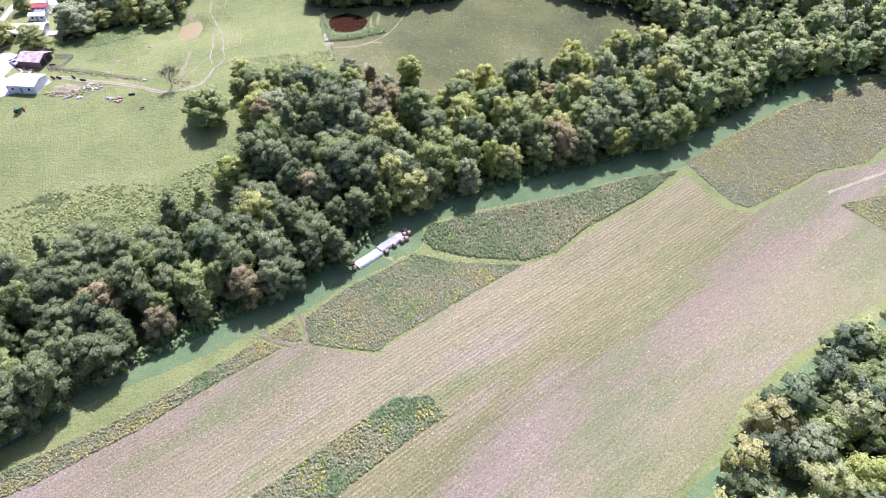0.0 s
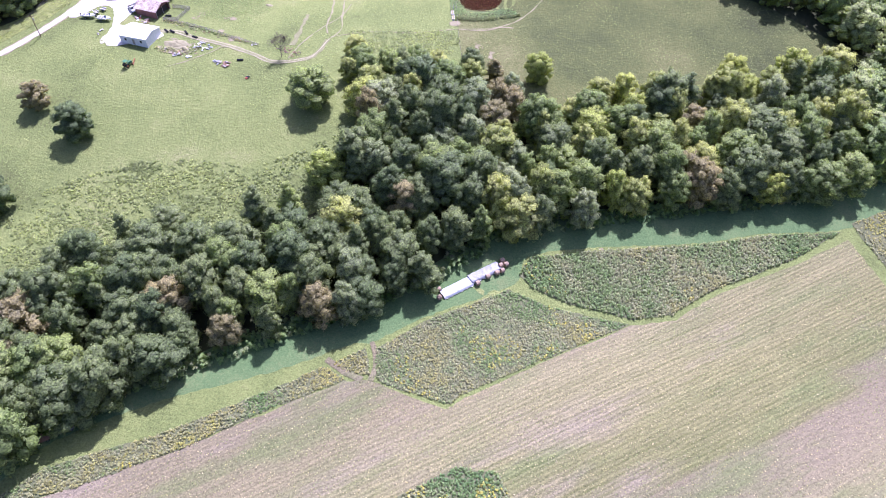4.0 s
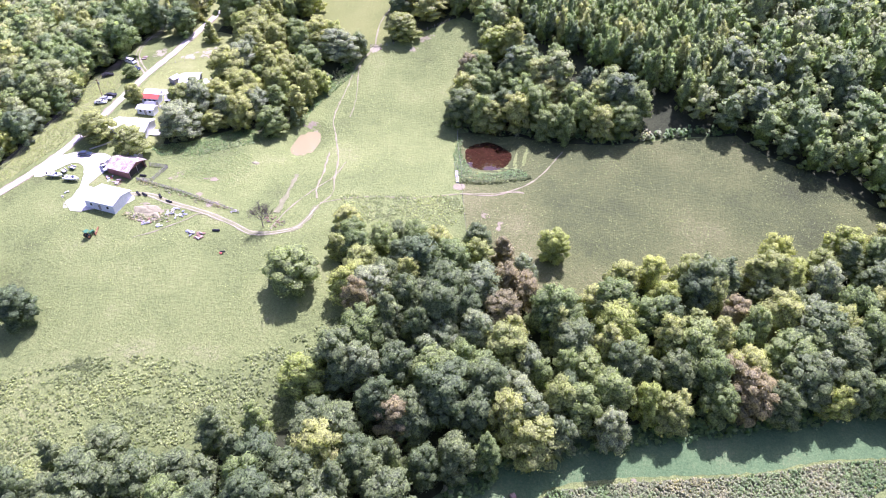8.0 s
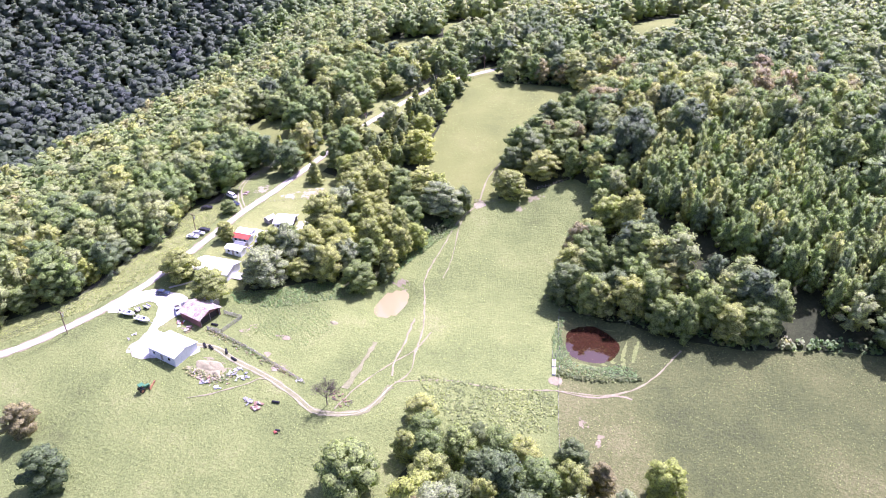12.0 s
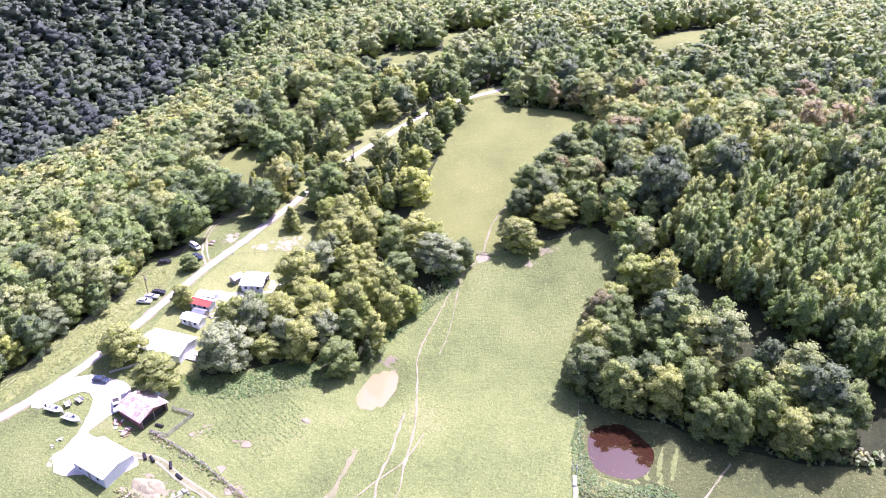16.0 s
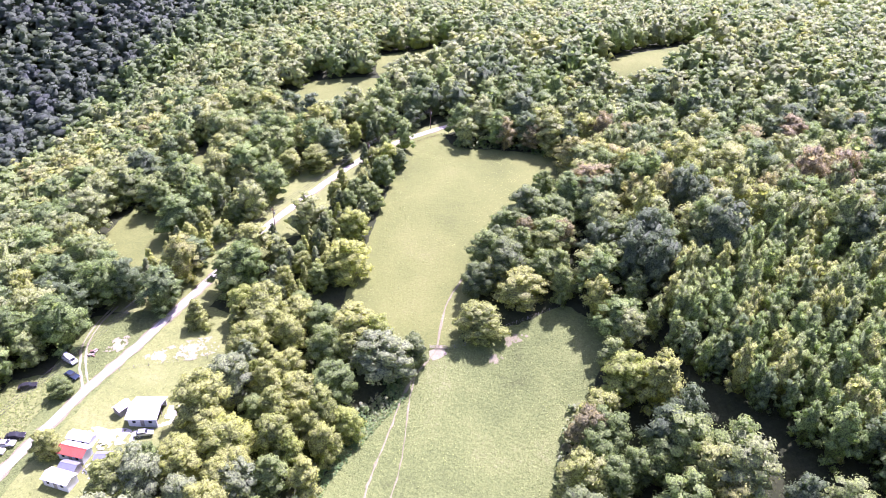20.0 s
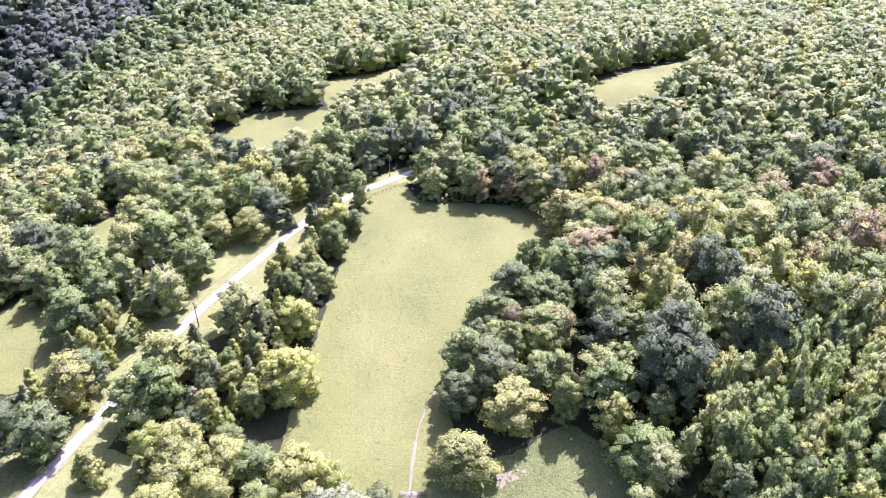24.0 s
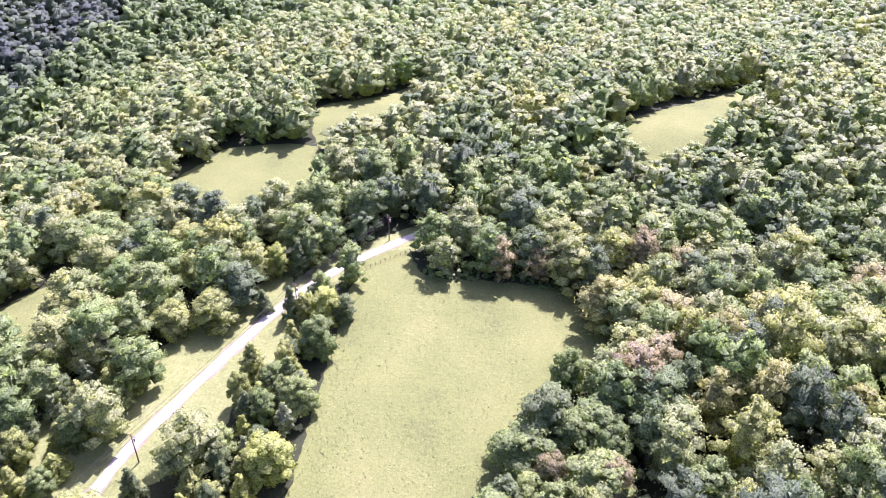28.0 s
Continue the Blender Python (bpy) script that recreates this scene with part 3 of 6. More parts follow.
def leaf_quads(rng, at, face, size, corners=4):
    """Small bent leaf sprays of three or four corners at the places, facing the given ways."""
    n = len(at)
    face = face + rng.normal(0, 0.5, (n, 3))
    face /= np.linalg.norm(face, axis=1)[:, None]
    u = np.cross(face, rng.normal(0, 1, (n, 3)))
    u /= np.linalg.norm(u, axis=1)[:, None] + 1e-9
    w = np.cross(face, u)
    s = (size * rng.uniform(0.6, 1.3, n))[:, None]
    points = np.stack([at - u * s * 0.5, at - w * s * 0.42 + face * s * 0.12, at + u * s * 0.55, at + w * s * 0.4 - face * s * 0.1][:corners], 1)
    if corners == 3:
        points[:, 1] -= w * s[:, None][:, 0] * 0.28
    return points.reshape(-1, 3), np.arange(corners * n).reshape(-1, corners)


def unit(v):
    return v / (np.linalg.norm(v, axis=-1, keepdims=True) + 1e-9)


def set_normals(me, normals):
    """Leaf sprays are shaded with the roundness of the clump they belong to."""
    me.attributes.new("custom_normal", "FLOAT_VECTOR", "POINT").data.foreach_set("vector", np.asarray(normals, np.float32).ravel())
    return me


PROFILES = {
    "round": lambda h: np.minimum(1, (h + 0.12) / 0.40) ** 0.6 * np.maximum(0.02, 1 - h**3.0) ** 0.55,
    "full": lambda h: np.minimum(1, (h + 0.30) / 0.45) ** 0.6 * np.maximum(0.02, 1 - h**2.5) ** 0.60,
    "tall": lambda h: np.minimum(1, (h + 0.25) / 0.45) ** 0.6 * np.maximum(0.02, 1 - h**1.9) ** 0.68,
    "cone": lambda h: np.minimum(1, (h + 0.05) / 0.14) * np.maximum(0.03, 1 - h) ** 0.85,
}


def crown_shape(seed, radius, bottom, top, lobes, lumps, leaves, size, habit="round", core=(ICO_V, ICO_F), even=0.0):
    """A crown of limbs' lobes, each a heap of small leaf clumps, with sprays of leaves over them: vertices, normals, faces of clumps and of sprays."""
    rng = np.random.default_rng(seed)
    tall = top - bottom
    heart = np.array([0, 0, bottom + 0.38 * tall])
    squash = np.array([1, 1, 2 * radius / tall])
    lean = rng.uniform(-0.10, 0.10, 2) * radius
    centres, radii = [], []
    for i in range(lobes):
        h = ((i + rng.uniform(0.15, 0.85)) / lobes) ** (0.95 if habit == "cone" else 0.8) * 0.93
        a = i * 2.399963 + rng.uniform(-0.5, 0.5)
        wide = radius * float(PROFILES[habit](np.array(h)))
        r = max(0.16 * radius, min(wide * rng.uniform(0.44, 0.66), radius * (0.28 if habit == "cone" else rng.uniform(0.34, 0.50))))
        out = max(0.0, wide * rng.uniform(0.90, 1.14) - 0.92 * r)
        centres.append((out * math.cos(a) + lean[0] * h, out * math.sin(a) + lean[1] * h, bottom + h * tall * 0.97 - 0.45 * r))
        radii.append(r)
    centres, radii = np.array(centres), np.array(radii)
    verts, normals, tris, sprays, count = [], [], [], [], 0

    def soft(p, small, lobe, wild):
        return unit((0.60 - 0.35 * even) * unit(small) + 0.42 * unit(lobe) + (0.34 + 0.4 * even) * unit((p - heart) * squash) + [0, 0, 0.10] + rng.normal(0, wild * (1 - 0.6 * even), p.shape))

    def inner(p, but, depth):
        near = np.linalg.norm((p[:, None] - centres) / [1, 1, 1.05], axis=2) < radii * depth
        near[:, but] = False
        return near.any(1)

    # The shaded inside of the crown.
    levels, around = 5, 7
    hs, turns = np.linspace(0.02, 0.80, levels), np.arange(around) * 2 * np.pi / around
    wide = 0.50 * radius * PROFILES[habit](hs)
    v = np.array([(w * math.cos(a) + lean[0] * h, w * math.sin(a) + lean[1] * h, bottom + h * tall * 0.92) for h, w in zip(hs, wide) for a in turns])
    k = (np.arange(levels - 1)[:, None] * around + np.arange(around)).ravel()
    k2 = (np.arange(levels - 1)[:, None] * around + (np.arange(around) + 1) % around).ravel()
    verts.append(v)
    normals.append(unit((v - heart) * squash))
    tris += [np.stack([k, k2, k2 + around], 1), np.stack([k, k2 + around, k + around], 1)]
    count += len(v)
    golden = np.arange(lumps) * 2.399963
    per_leaf = max(1, leaves // (lobes * lumps))
    for n, (c, r) in enumerate(zip(centres, radii)):
        zs = 1 - (np.arange(lumps) + 0.5) / lumps * 1.5
        ring = np.sqrt(np.maximum(0, 1 - zs * zs))
        turn = golden + rng.uniform(0, 6.283)
        d = unit(np.stack([ring * np.cos(turn), ring * np.sin(turn), zs], 1) + rng.normal(0, 0.16, (lumps, 3)))
        p = c + d * r * rng.uniform(0.62, 0.86, (lumps, 1))
        keep = ~inner(p, n, 0.70)
        p, d = p[keep], d[keep]
        for q, e in zip(p, d):
            s = r * rng.uniform(0.40, 0.62) * (7.0 / lumps) ** 0.4
            w = core[0] * rng.uniform(0.78, 1.16, (len(core[0]), 1)) * s * [1, 1, 0.82]
            verts.append(w + q)
            normals.append(soft(w + q, core[0], np.tile(e, (len(w), 1)), 0.05))
            tris.append(core[1] + count)
            count += len(w)
            f = unit(rng.normal(0, 1, (per_leaf * 2, 3)) + 0.75 * e + [0, 0, 0.35])[:per_leaf]
            at = q + f * s * rng.uniform(0.92, 1.35, (per_leaf, 1)) * [1, 1, 0.88]
            lv, lf = leaf_quads(rng, at, f + [0, 0, 0.3], size, 3)
            verts.append(lv)
            normals.append(np.repeat(soft(at, f, np.tile(e, (per_leaf, 1)), 0.36), 3, axis=0))
            sprays.append(lf + count)
            count += len(lv)
    return np.vstack(verts), np.vstack(normals), [np.vstack(tris), np.vstack(sprays)]


def with_inner(me, twigs, material):
    """Gives the mesh's first faces, its core and leaf clumps, the inner material."""
    me.materials.append(material)
    slots = np.zeros(len(me.polygons), np.int32)
    slots[:twigs] = 1
    me.polygons.foreach_set("material_index", slots)
    return me


def trunk_shape(seed, base, top, spread):
    """A tapered, slightly leaning stem with four rising limbs."""
    rng = np.random.default_rng(seed)
    verts, quads = [], []

    def tube(points, radii, sides=6):
        k = sum(len(v) for v in verts)
        for p, r in zip(points, radii):
            a = np.arange(sides) * 2 * np.pi / sides
            verts.append(np.column_stack([p[0] + r * np.cos(a), p[1] + r * np.sin(a), np.full(sides, p[2])]))
        for i in range(len(points) - 1):
            for j in range(sides):
                quads.append([k + i * sides + j, k + i * sides + (j + 1) % sides, k + (i + 1) * sides + (j + 1) % sides, k + (i + 1) * sides + j])

    lean = rng.uniform(-0.5, 0.5, 2)
    stem = [(lean[0] * s * s, lean[1] * s * s, -0.4 + s * (top + 0.4)) for s in (0, 0.06, 0.4, 0.75, 1)]
    tube(stem, [base * 1.5, base, base * 0.75, base * 0.45, base * 0.15])
    for i in range(4):
        a, h = i * 1.57 + rng.uniform(-0.5, 0.5), top * rng.uniform(0.3, 0.6)
        start = np.array([lean[0] * 0.2, lean[1] * 0.2, h])
        tip = start + [spread * math.cos(a), spread * math.sin(a), top * 0.25]
        tube([start, (start + tip) / 2 + [0, 0, 0.4], tip], [base * 0.4, base * 0.28, base * 0.08], 5)
    return np.vstack(verts), [np.array(quads)]


TREE_KINDS = {}


def tree_meshes(habit, seeds, radius, bottom, top, lobes, lumps, leaves, size):
    TREE_KINDS[habit] = []
    for s in seeds:
        shape = "cone" if habit == "cedar" else "tall" if habit == "poplar" else "round"
        verts, normals, faces = crown_shape(s, radius, bottom, top, lobes, lumps, leaves, size, shape, (DOME_V, DOME_F))
        crown = set_normals(with_inner(raw_mesh("crown", verts, faces, M_LEAF), len(faces[0]), M_LEAF_INNER), normals)
        trunk = raw_mesh("trunk", *trunk_shape(s, 0.26, top * 0.8, radius * 0.55), M_BARK, True)
        TREE_KINDS[habit].append((crown, trunk, radius, top))


tree_meshes("broadleaf", range(10, 18), 5.2, 0.8, 16.0, 19, 5, 3040, 0.43)
tree_meshes("poplar", range(30, 34), 3.4, 1.6, 18.0, 18, 5, 2000, 0.40)
tree_meshes("cedar", range(40, 44), 3.0, 0.2, 10.0, 22, 4, 1500, 0.36)
tree_meshes("bush", range(50, 53), 2.2, 0.0, 3.4, 6, 5, 500, 0.34)
PALETTES = {
    "green": [(0.0, (0.100, 0.132, 0.050)), (1.0, (0.148, 0.178, 0.068))],
    "dark": [(0.0, (0.072, 0.098, 0.046)), (1.0, (0.108, 0.132, 0.060))],
    "yellow": [(0.0, (0.160, 0.188, 0.058)), (1.0, (0.208, 0.226, 0.070))],
    "olive": [(0.0, (0.146, 0.168, 0.060)), (1.0, (0.196, 0.210, 0.078))],
    "grey": [(0.0, (0.120, 0.146, 0.078)), (1.0, (0.162, 0.184, 0.108))],
    "brown": [(0.0, (0.128, 0.122, 0.066)), (1.0, (0.166, 0.150, 0.082))],
}
for shade, stops in PALETTES.items():
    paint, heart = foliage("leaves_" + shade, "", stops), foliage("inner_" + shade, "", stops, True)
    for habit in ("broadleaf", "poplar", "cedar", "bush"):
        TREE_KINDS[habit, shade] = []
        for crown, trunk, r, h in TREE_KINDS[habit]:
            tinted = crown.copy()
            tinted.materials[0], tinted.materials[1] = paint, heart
            TREE_KINDS[habit, shade].append((tinted, trunk, r, h))


def plant(kind, x, y, radius, tall, name="", label="", category="tree", group="", seed=0):
    """One tree of a kind with that crown radius and height, rooted in the ground."""
    rng = random.Random(int(seed) * 7919 + int(x * 13) * 31 + int(y * 17))
    crown, trunk, r, h = rng.choice(TREE_KINDS[kind])
    root = new(name or {"cedar": "cedar", "poplar": "poplar", "bush": "bush"}.get(kind[0], "tree"))
    root.matrix_world = pose(x, y, float(height(x, y)), 0, 0, rng.uniform(0, 360)) @ Matrix.Diagonal((radius / r, radius / r * rng.uniform(0.8, 1.15), tall / h, 1))
    for n, me in (("trunk", trunk), ("crown", crown)):
        ob = new(n, me)
        ob.parent = root
    return tagged(root, label, category, group)


def joined_woods(name, xs, ys, radii, talls, tints, lobes, lumps, leaves, size, label, seed, core, even=0.0, habits=("full", "tall", "round", "full", "round")):
    """Woods too many to count: every crown with its lobes and sprays, in one mesh."""
    rng = np.random.default_rng(seed)
    shapes = [crown_shape(seed + i, 5.0, 1.5, 16.0, lobes, lumps, leaves, size, habits[i % len(habits)], core, even) for i in range(10)]
    verts, normals, tris, quads, tint, count = [], [], [], [], [], 0
    zs = height(xs, ys)
    for x, y, z, r, h, c in zip(xs, ys, zs, radii, talls, tints):
        v, m, (t, q) = shapes[rng.integers(10)]
        a, k = rng.uniform(0, 6.283), r / 5.0
        ca, sa = math.cos(a) * k, math.sin(a) * k
        verts.append(np.column_stack([v[:, 0] * ca - v[:, 1] * sa + x, v[:, 0] * sa + v[:, 1] * ca + y, v[:, 2] * h / 16.0 + z]))
        normals.append(np.column_stack([(m[:, 0] * ca - m[:, 1] * sa) / k, (m[:, 0] * sa + m[:, 1] * ca) / k, m[:, 2]]))
        tris.append(t + count)
        quads.append(q + count)
        tint.append(np.full(len(v), c))
        count += len(v)
    me = with_inner(raw_mesh(name, np.vstack(verts), [np.vstack(tris), np.vstack(quads)], M_WOODS), sum(len(f) for f in tris), M_WOODS_INNER)
    set_normals(me, np.vstack(normals))
    me.attributes.new("tint", "FLOAT", "POINT").data.foreach_set("value", np.concatenate(tint).astype(np.float32))
    return tagged(new(name, me), label, "woods", kind="stuff")


SEEN = [(-150, 60), (-215, 205), (-440, 372), (-580, 470), (-580, 560), (-470, 690), (-330, 760), (-100, 820), (130, 830), (140, 650), (160, 460), (205, 300), (220, 250), (120, 90), (60, 30)]
STANDS = {
    "riverside": [(-150, 60), (-110, 60), (130, 225), (125, 262), (90, 262), (50, 240), (-20, 232), (-90, 180), (-150, 150)],
    "farmside": [(-160, 258), (-112, 268), (-100, 345), (-130, 352), (-160, 345)],
        "pondside": [(-62, 292), (30, 286), (30, 306), (-8, 305), (-40, 310), (-46, 345), (-64, 335)],
    "meadowside": [(-108, 350), (-70, 366), (-66, 386), (-84, 420), (-94, 430), (-108, 400)],
}
POPLAR_WOOD = [(-46, 362), (-28, 349), (0, 331), (14, 322), (30, 312), (42, 322), (38, 345), (24, 372), (4, 396), (-22, 392), (-38, 378)]
ROW = [(-161, 350), (-140, 346), (-142, 380), (-144, 412), (-148, 438), (-153, 436), (-156, 412), (-158, 400), (-155, 386), (-160, 372)]
WEST_ROW = [(-200, 336), (-188, 336), (-185.5, 372), (-182, 396), (-186, 408), (-193, 404), (-199, 388), (-201, 362)]
# Single trees: kind, hue, x, y, crown radius, height, what sets each apart.
PASTURE_TREES = [
    ("broadleaf", "green", -82, 205, 7.2, 13.5, "broad deep green shade tree alone in the pasture"),
    ("broadleaf", "dark", -151.5, 178, 5.8, 13, "grey-green round tree alone in the pasture"),
    ("broadleaf", "brown", -171, 187.5, 5.0, 10.5, "dark brownish round tree alone in the pasture"),
    ("broadleaf", "dark", -163, 149, 6.2, 15, "tall dark green tree in the pasture"),
    ("broadleaf", "olive", -176, 256, 6.2, 11, "olive yard tree beside the road"),
    ("broadleaf", "olive", -159.5, 251, 6.0, 11, "olive yard tree before the white-roofed house"),
    ("broadleaf", "grey", -149, 266, 7.6, 14, "large grey-green tree beside the farm yard"),
    ("broadleaf", "olive", -140, 274, 4.6, 8, "rounded olive tree at the garden edge"),
    ("broadleaf", "green", -120, 279, 5.2, 12, "green tree over the tan pond"),
    ("cedar", "dark", -115, 287, 2.6, 9, "dark cedar over the tan pond"),
    ("broadleaf", "green", -122, 322, 6.8, 14, "round green tree at the wood's corner"),
    ("broadleaf", "grey", -113, 334, 9.0, 15, "wide grey-green tree by the pasture gate"),
    ("broadleaf", "dark", -106, 341, 4.4, 11, "dark green tree by the pasture gate"),
    ("broadleaf", "yellow", -137.5, 365, 6.6, 16, "bright yellow-green tree at the meadow edge"),
]
EDGE_TREES = [
    ("broadleaf", "olive", -91, 355.5, 7.4, 12, "olive tree at the tongue of woods"),
    ("broadleaf", "olive", -82, 370, 7.2, 13, "broad olive tree at the wood's edge"),
    ("poplar", "dark", -94.5, 386, 4.4, 15, "narrow dark tree at the meadow edge"),
    ("broadleaf", "dark", -96, 371, 5.2, 13, "dark green tree at the meadow edge"),
    ("broadleaf", "yellow", -48, 344, 6.6, 14, "yellow-green tree at the pasture corner"),
    ("broadleaf", "olive", -53, 335, 5.0, 11, "olive tree at the pasture corner"),
    ("broadleaf", "yellow", -11.5, 234, 5.0, 12, "bright yellow tree behind the riverside belt"),
    ("broadleaf", "olive", -74, 229.5, 4.6, 9, "pale olive shrubby tree beside the farm track"),
    ("broadleaf", "green", -69.8, 224, 4.4, 10, "small green tree at the belt's back corner"),
    ("broadleaf", "olive", -72.5, 217.5, 3.6, 9, "low olive tree at the belt's back corner"),
    ("broadleaf", "green", -66.2, 217.4, 4.8, 12, "green tree at the belt's back corner"),
    ("broadleaf", "olive", -63.4, 211.5, 5.4, 13, "spreading olive tree at the belt's back corner"),
    ("broadleaf", "green", -60.2, 221.5, 4.6, 12, "green tree beside the rough weeds"),
    ("broadleaf", "dark", -57.2, 227, 3.6, 9, "small dark tree beside the rough weeds"),
    ("broadleaf", "green", -51, 225.4, 5.0, 12, "green tree beside the rough weeds"),
    ("broadleaf", "dark", -52.4, 216.4, 5.6, 14, "dense dark green tree at the back of the belt"),
    ("broadleaf", "dark", -55, 208.8, 4.6, 13, "dark grey-green tree at the back of the belt"),
    ("broadleaf", "olive", -44.6, 226, 4.4, 11, "olive tree beside the rough weeds"),
    ("broadleaf", "green", -39.8, 219.4, 6.0, 14, "bright green tree at the back of the belt"),
    ("broadleaf", "dark", -33.6, 231, 4.4, 11, "dark round tree at the paddock corner"),
    ("broadleaf", "olive", -32.4, 223.6, 4.4, 12, "olive tree at the paddock corner"),
    ("poplar", "brown", -26, 228.6, 3.2, 11, "thin greyish brown tree at the paddock corner"),
    ("broadleaf", "grey", -18.6, 223, 4.0, 11, "grey-green tree at the paddock's edge"),
    ("broadleaf", "yellow", -64, 205, 6.2, 13, "yellow-green tree at the belt's edge"),
    ("broadleaf", "yellow", -67, 175, 6.6, 14, "yellow-green tree at the belt's edge"),
    ("broadleaf", "brown", -22, 206, 5.6, 14, "thin brownish tree in the riverside belt"),
    ("broadleaf", "grey", -30, 212, 6.4, 15, "grey-green tree in the riverside belt"),
    ("broadleaf", "yellow", 8, 210, 6.4, 16, "yellow-green tree in the riverside belt"),
    ("broadleaf", "brown", -17.4, 214.8, 5.0, 13, "thin pinkish brown tree behind the belt"),
]
BELT_TREES = [
    ("broadleaf", "brown", -23, 217.8, 4.4, 12, "brownish grey tree behind the belt"),
    ("broadleaf", "olive", 1.7, 218.1, 4.6, 11, "low pale olive tree behind the belt"),
    ("broadleaf", "olive", 8.9, 226.2, 4.8, 13, "rounded olive tree at the belt's back edge"),
    ("broadleaf", "yellow", 16.5, 229.8, 4.6, 14, "yellow-green tree at the belt's back edge"),
    ("broadleaf", "olive", 26.9, 232.6, 4.8, 14, "pale olive tree at the belt's back edge"),
    ("poplar", "dark", 36.6, 233.7, 4.8, 16, "tall open dark green tree behind the belt"),
    ("poplar", "olive", 45.3, 237.7, 4.2, 15, "slim olive tree behind the belt"),
    ("broadleaf", "yellow", 51.8, 245.3, 5.2, 16, "tall pale yellow-green tree behind the belt"),
    ("broadleaf", "yellow", 56.5, 239.3, 4.8, 14, "yellow-green tree behind the belt"),
    ("broadleaf", "olive", 64.4, 244.9, 4.8, 14, "olive tree behind the belt"),
    ("broadleaf", "yellow", 73, 255.9, 5.4, 15, "tall pale tree behind the belt"),
    ("broadleaf", "green", -188, 297, 2.9, 6, "small round tree beside the road"),
    ("broadleaf", "olive", -176.5, 281, 3.6, 8, "olive tree beside the red-roofed house"),
    ("cedar", "dark", -168, 373, 3.3, 9, "dense dark cedar beside the road"),
]
ROADSIDE_TREES = [
    ("cedar", "olive", -156, 376, 4.2, 9, "olive cedar beside the road strip"),
    ("cedar", "dark", -151, 379, 3.2, 9, "dark cedar beside the road strip"),
    ("broadleaf", "yellow", -143, 384, 5.8, 12, "yellow-green tree at the meadow edge"),
    ("cedar", "olive", -158, 407, 4.3, 11, "tall olive cedar beside the road"),
    ("cedar", "dark", -153, 394, 4.0, 11, "dark cedar in the roadside row"),
    ("cedar", "green", -148, 405, 3.9, 11, "green cedar in the roadside row"),
    ("broadleaf", "green", -143.5, 400, 4.6, 11, "green tree in the roadside row"),
    ("broadleaf", "green", -145.5, 416, 4.7, 13, "green tree in the roadside row"),
    ("broadleaf", "yellow", -148, 427, 4.3, 12, "yellow-green tree in the roadside row"),
    ("cedar", "dark", -157, 427, 3.0, 11, "dark cedar hiding the road"),
    ("broadleaf", "dark", -144, 429, 3.6, 9, "small dark tree at the meadow edge"),
    ("cedar", "dark", -165, 427, 2.7, 8, "small dark cedar beside the road"),
    ("broadleaf", "yellow", -168, 443, 3.8, 11, "bright yellow tree among roadside cedars"),
    ("cedar", "dark", -162, 444, 3.6, 12, "tall dark cedar beside the road"),
]
FAR_TREES = [
    ("broadleaf", "olive", -175, 421, 6.8, 11, "spreading pale tree over the roadside verge"),
    ("broadleaf", "olive", -184, 415, 5.0, 11, "pale tree over the roadside verge"),
    ("cedar", "olive", -170, 332, 5.0, 10, "wide olive cedar beside the road"),
    ("cedar", "olive", -157.5, 334, 4.4, 10, "olive cedar at the sandy clearing"),
    ("cedar", "dark", -155, 346, 4.5, 11, "dark cedar in the roadside row"),
    ("broadleaf", "grey", 79, 75, 6.6, 13, "large grey-green tree at the field's wood"),
    ("broadleaf", "green", 101, 93, 6.6, 13, "large green tree at the field's wood"),
    ("broadleaf", "yellow", 88, 68, 6.0, 13, "yellow-green tree at the field's wood"),
    ("broadleaf", "dark", 65, 68, 5.0, 10, "dark green tree at the field's wood"),
    ("broadleaf", "olive", -200, 449, 6.0, 11, "round tree standing in the far meadow"),
    ("broadleaf", "grey", -192, 452, 5.0, 10, "round tree standing in the far meadow"),
]
KNOWN_TREES = PASTURE_TREES + EDGE_TREES + BELT_TREES + ROADSIDE_TREES + FAR_TREES
for kind, shade, x, y, r, h, label in KNOWN_TREES:
    plant((kind, shade), x, y, r, h, label=label, seed=3)


def scatter(box, gap, seed):
    """Uneven places over a box, about one every gap metres."""
    rng = np.random.default_rng(seed)
    x0, y0, x1, y1 = box
    gx, gy = np.meshgrid(np.arange(x0, x1, gap), np.arange(y0, y1, gap * 0.87))
    gx = gx + (np.arange(gx.shape[0]) % 2)[:, None] * gap / 2
    p = np.stack([gx.ravel(), gy.ravel()], 1)
    return p + rng.uniform(-0.36, 0.36, p.shape) * gap


def in_stands(p):
    hit = np.zeros(len(p), bool)
    for poly in STANDS.values():
        hit |= inside(poly, p[:, 0], p[:, 1])
    return hit


grove, forest = scatter((-700, 30, 250, 960), 7.9, 5), scatter((-700, 30, 250, 960), 8.3, 6)
spots = np.vstack([grove[in_stands(grove)], forest[~in_stands(forest)]])
free = inside(SEEN, spots[:, 0], spots[:, 1])
for poly in OPEN:
    free &= ~inside(poly, spots[:, 0], spots[:, 1])
spots = spots[free]
rng = np.random.default_rng(9)
free = ~inside(POPLAR_WOOD, spots[:, 0], spots[:, 1]) & ~inside(ROW, spots[:, 0], spots[:, 1]) & ~inside(WEST_ROW, spots[:, 0], spots[:, 1])
spots = spots[free]
size = rng.uniform(3.6, 6.8, len(spots))
tall = 7.0 + size * 1.1 + rng.uniform(0, 6.0, len(spots))
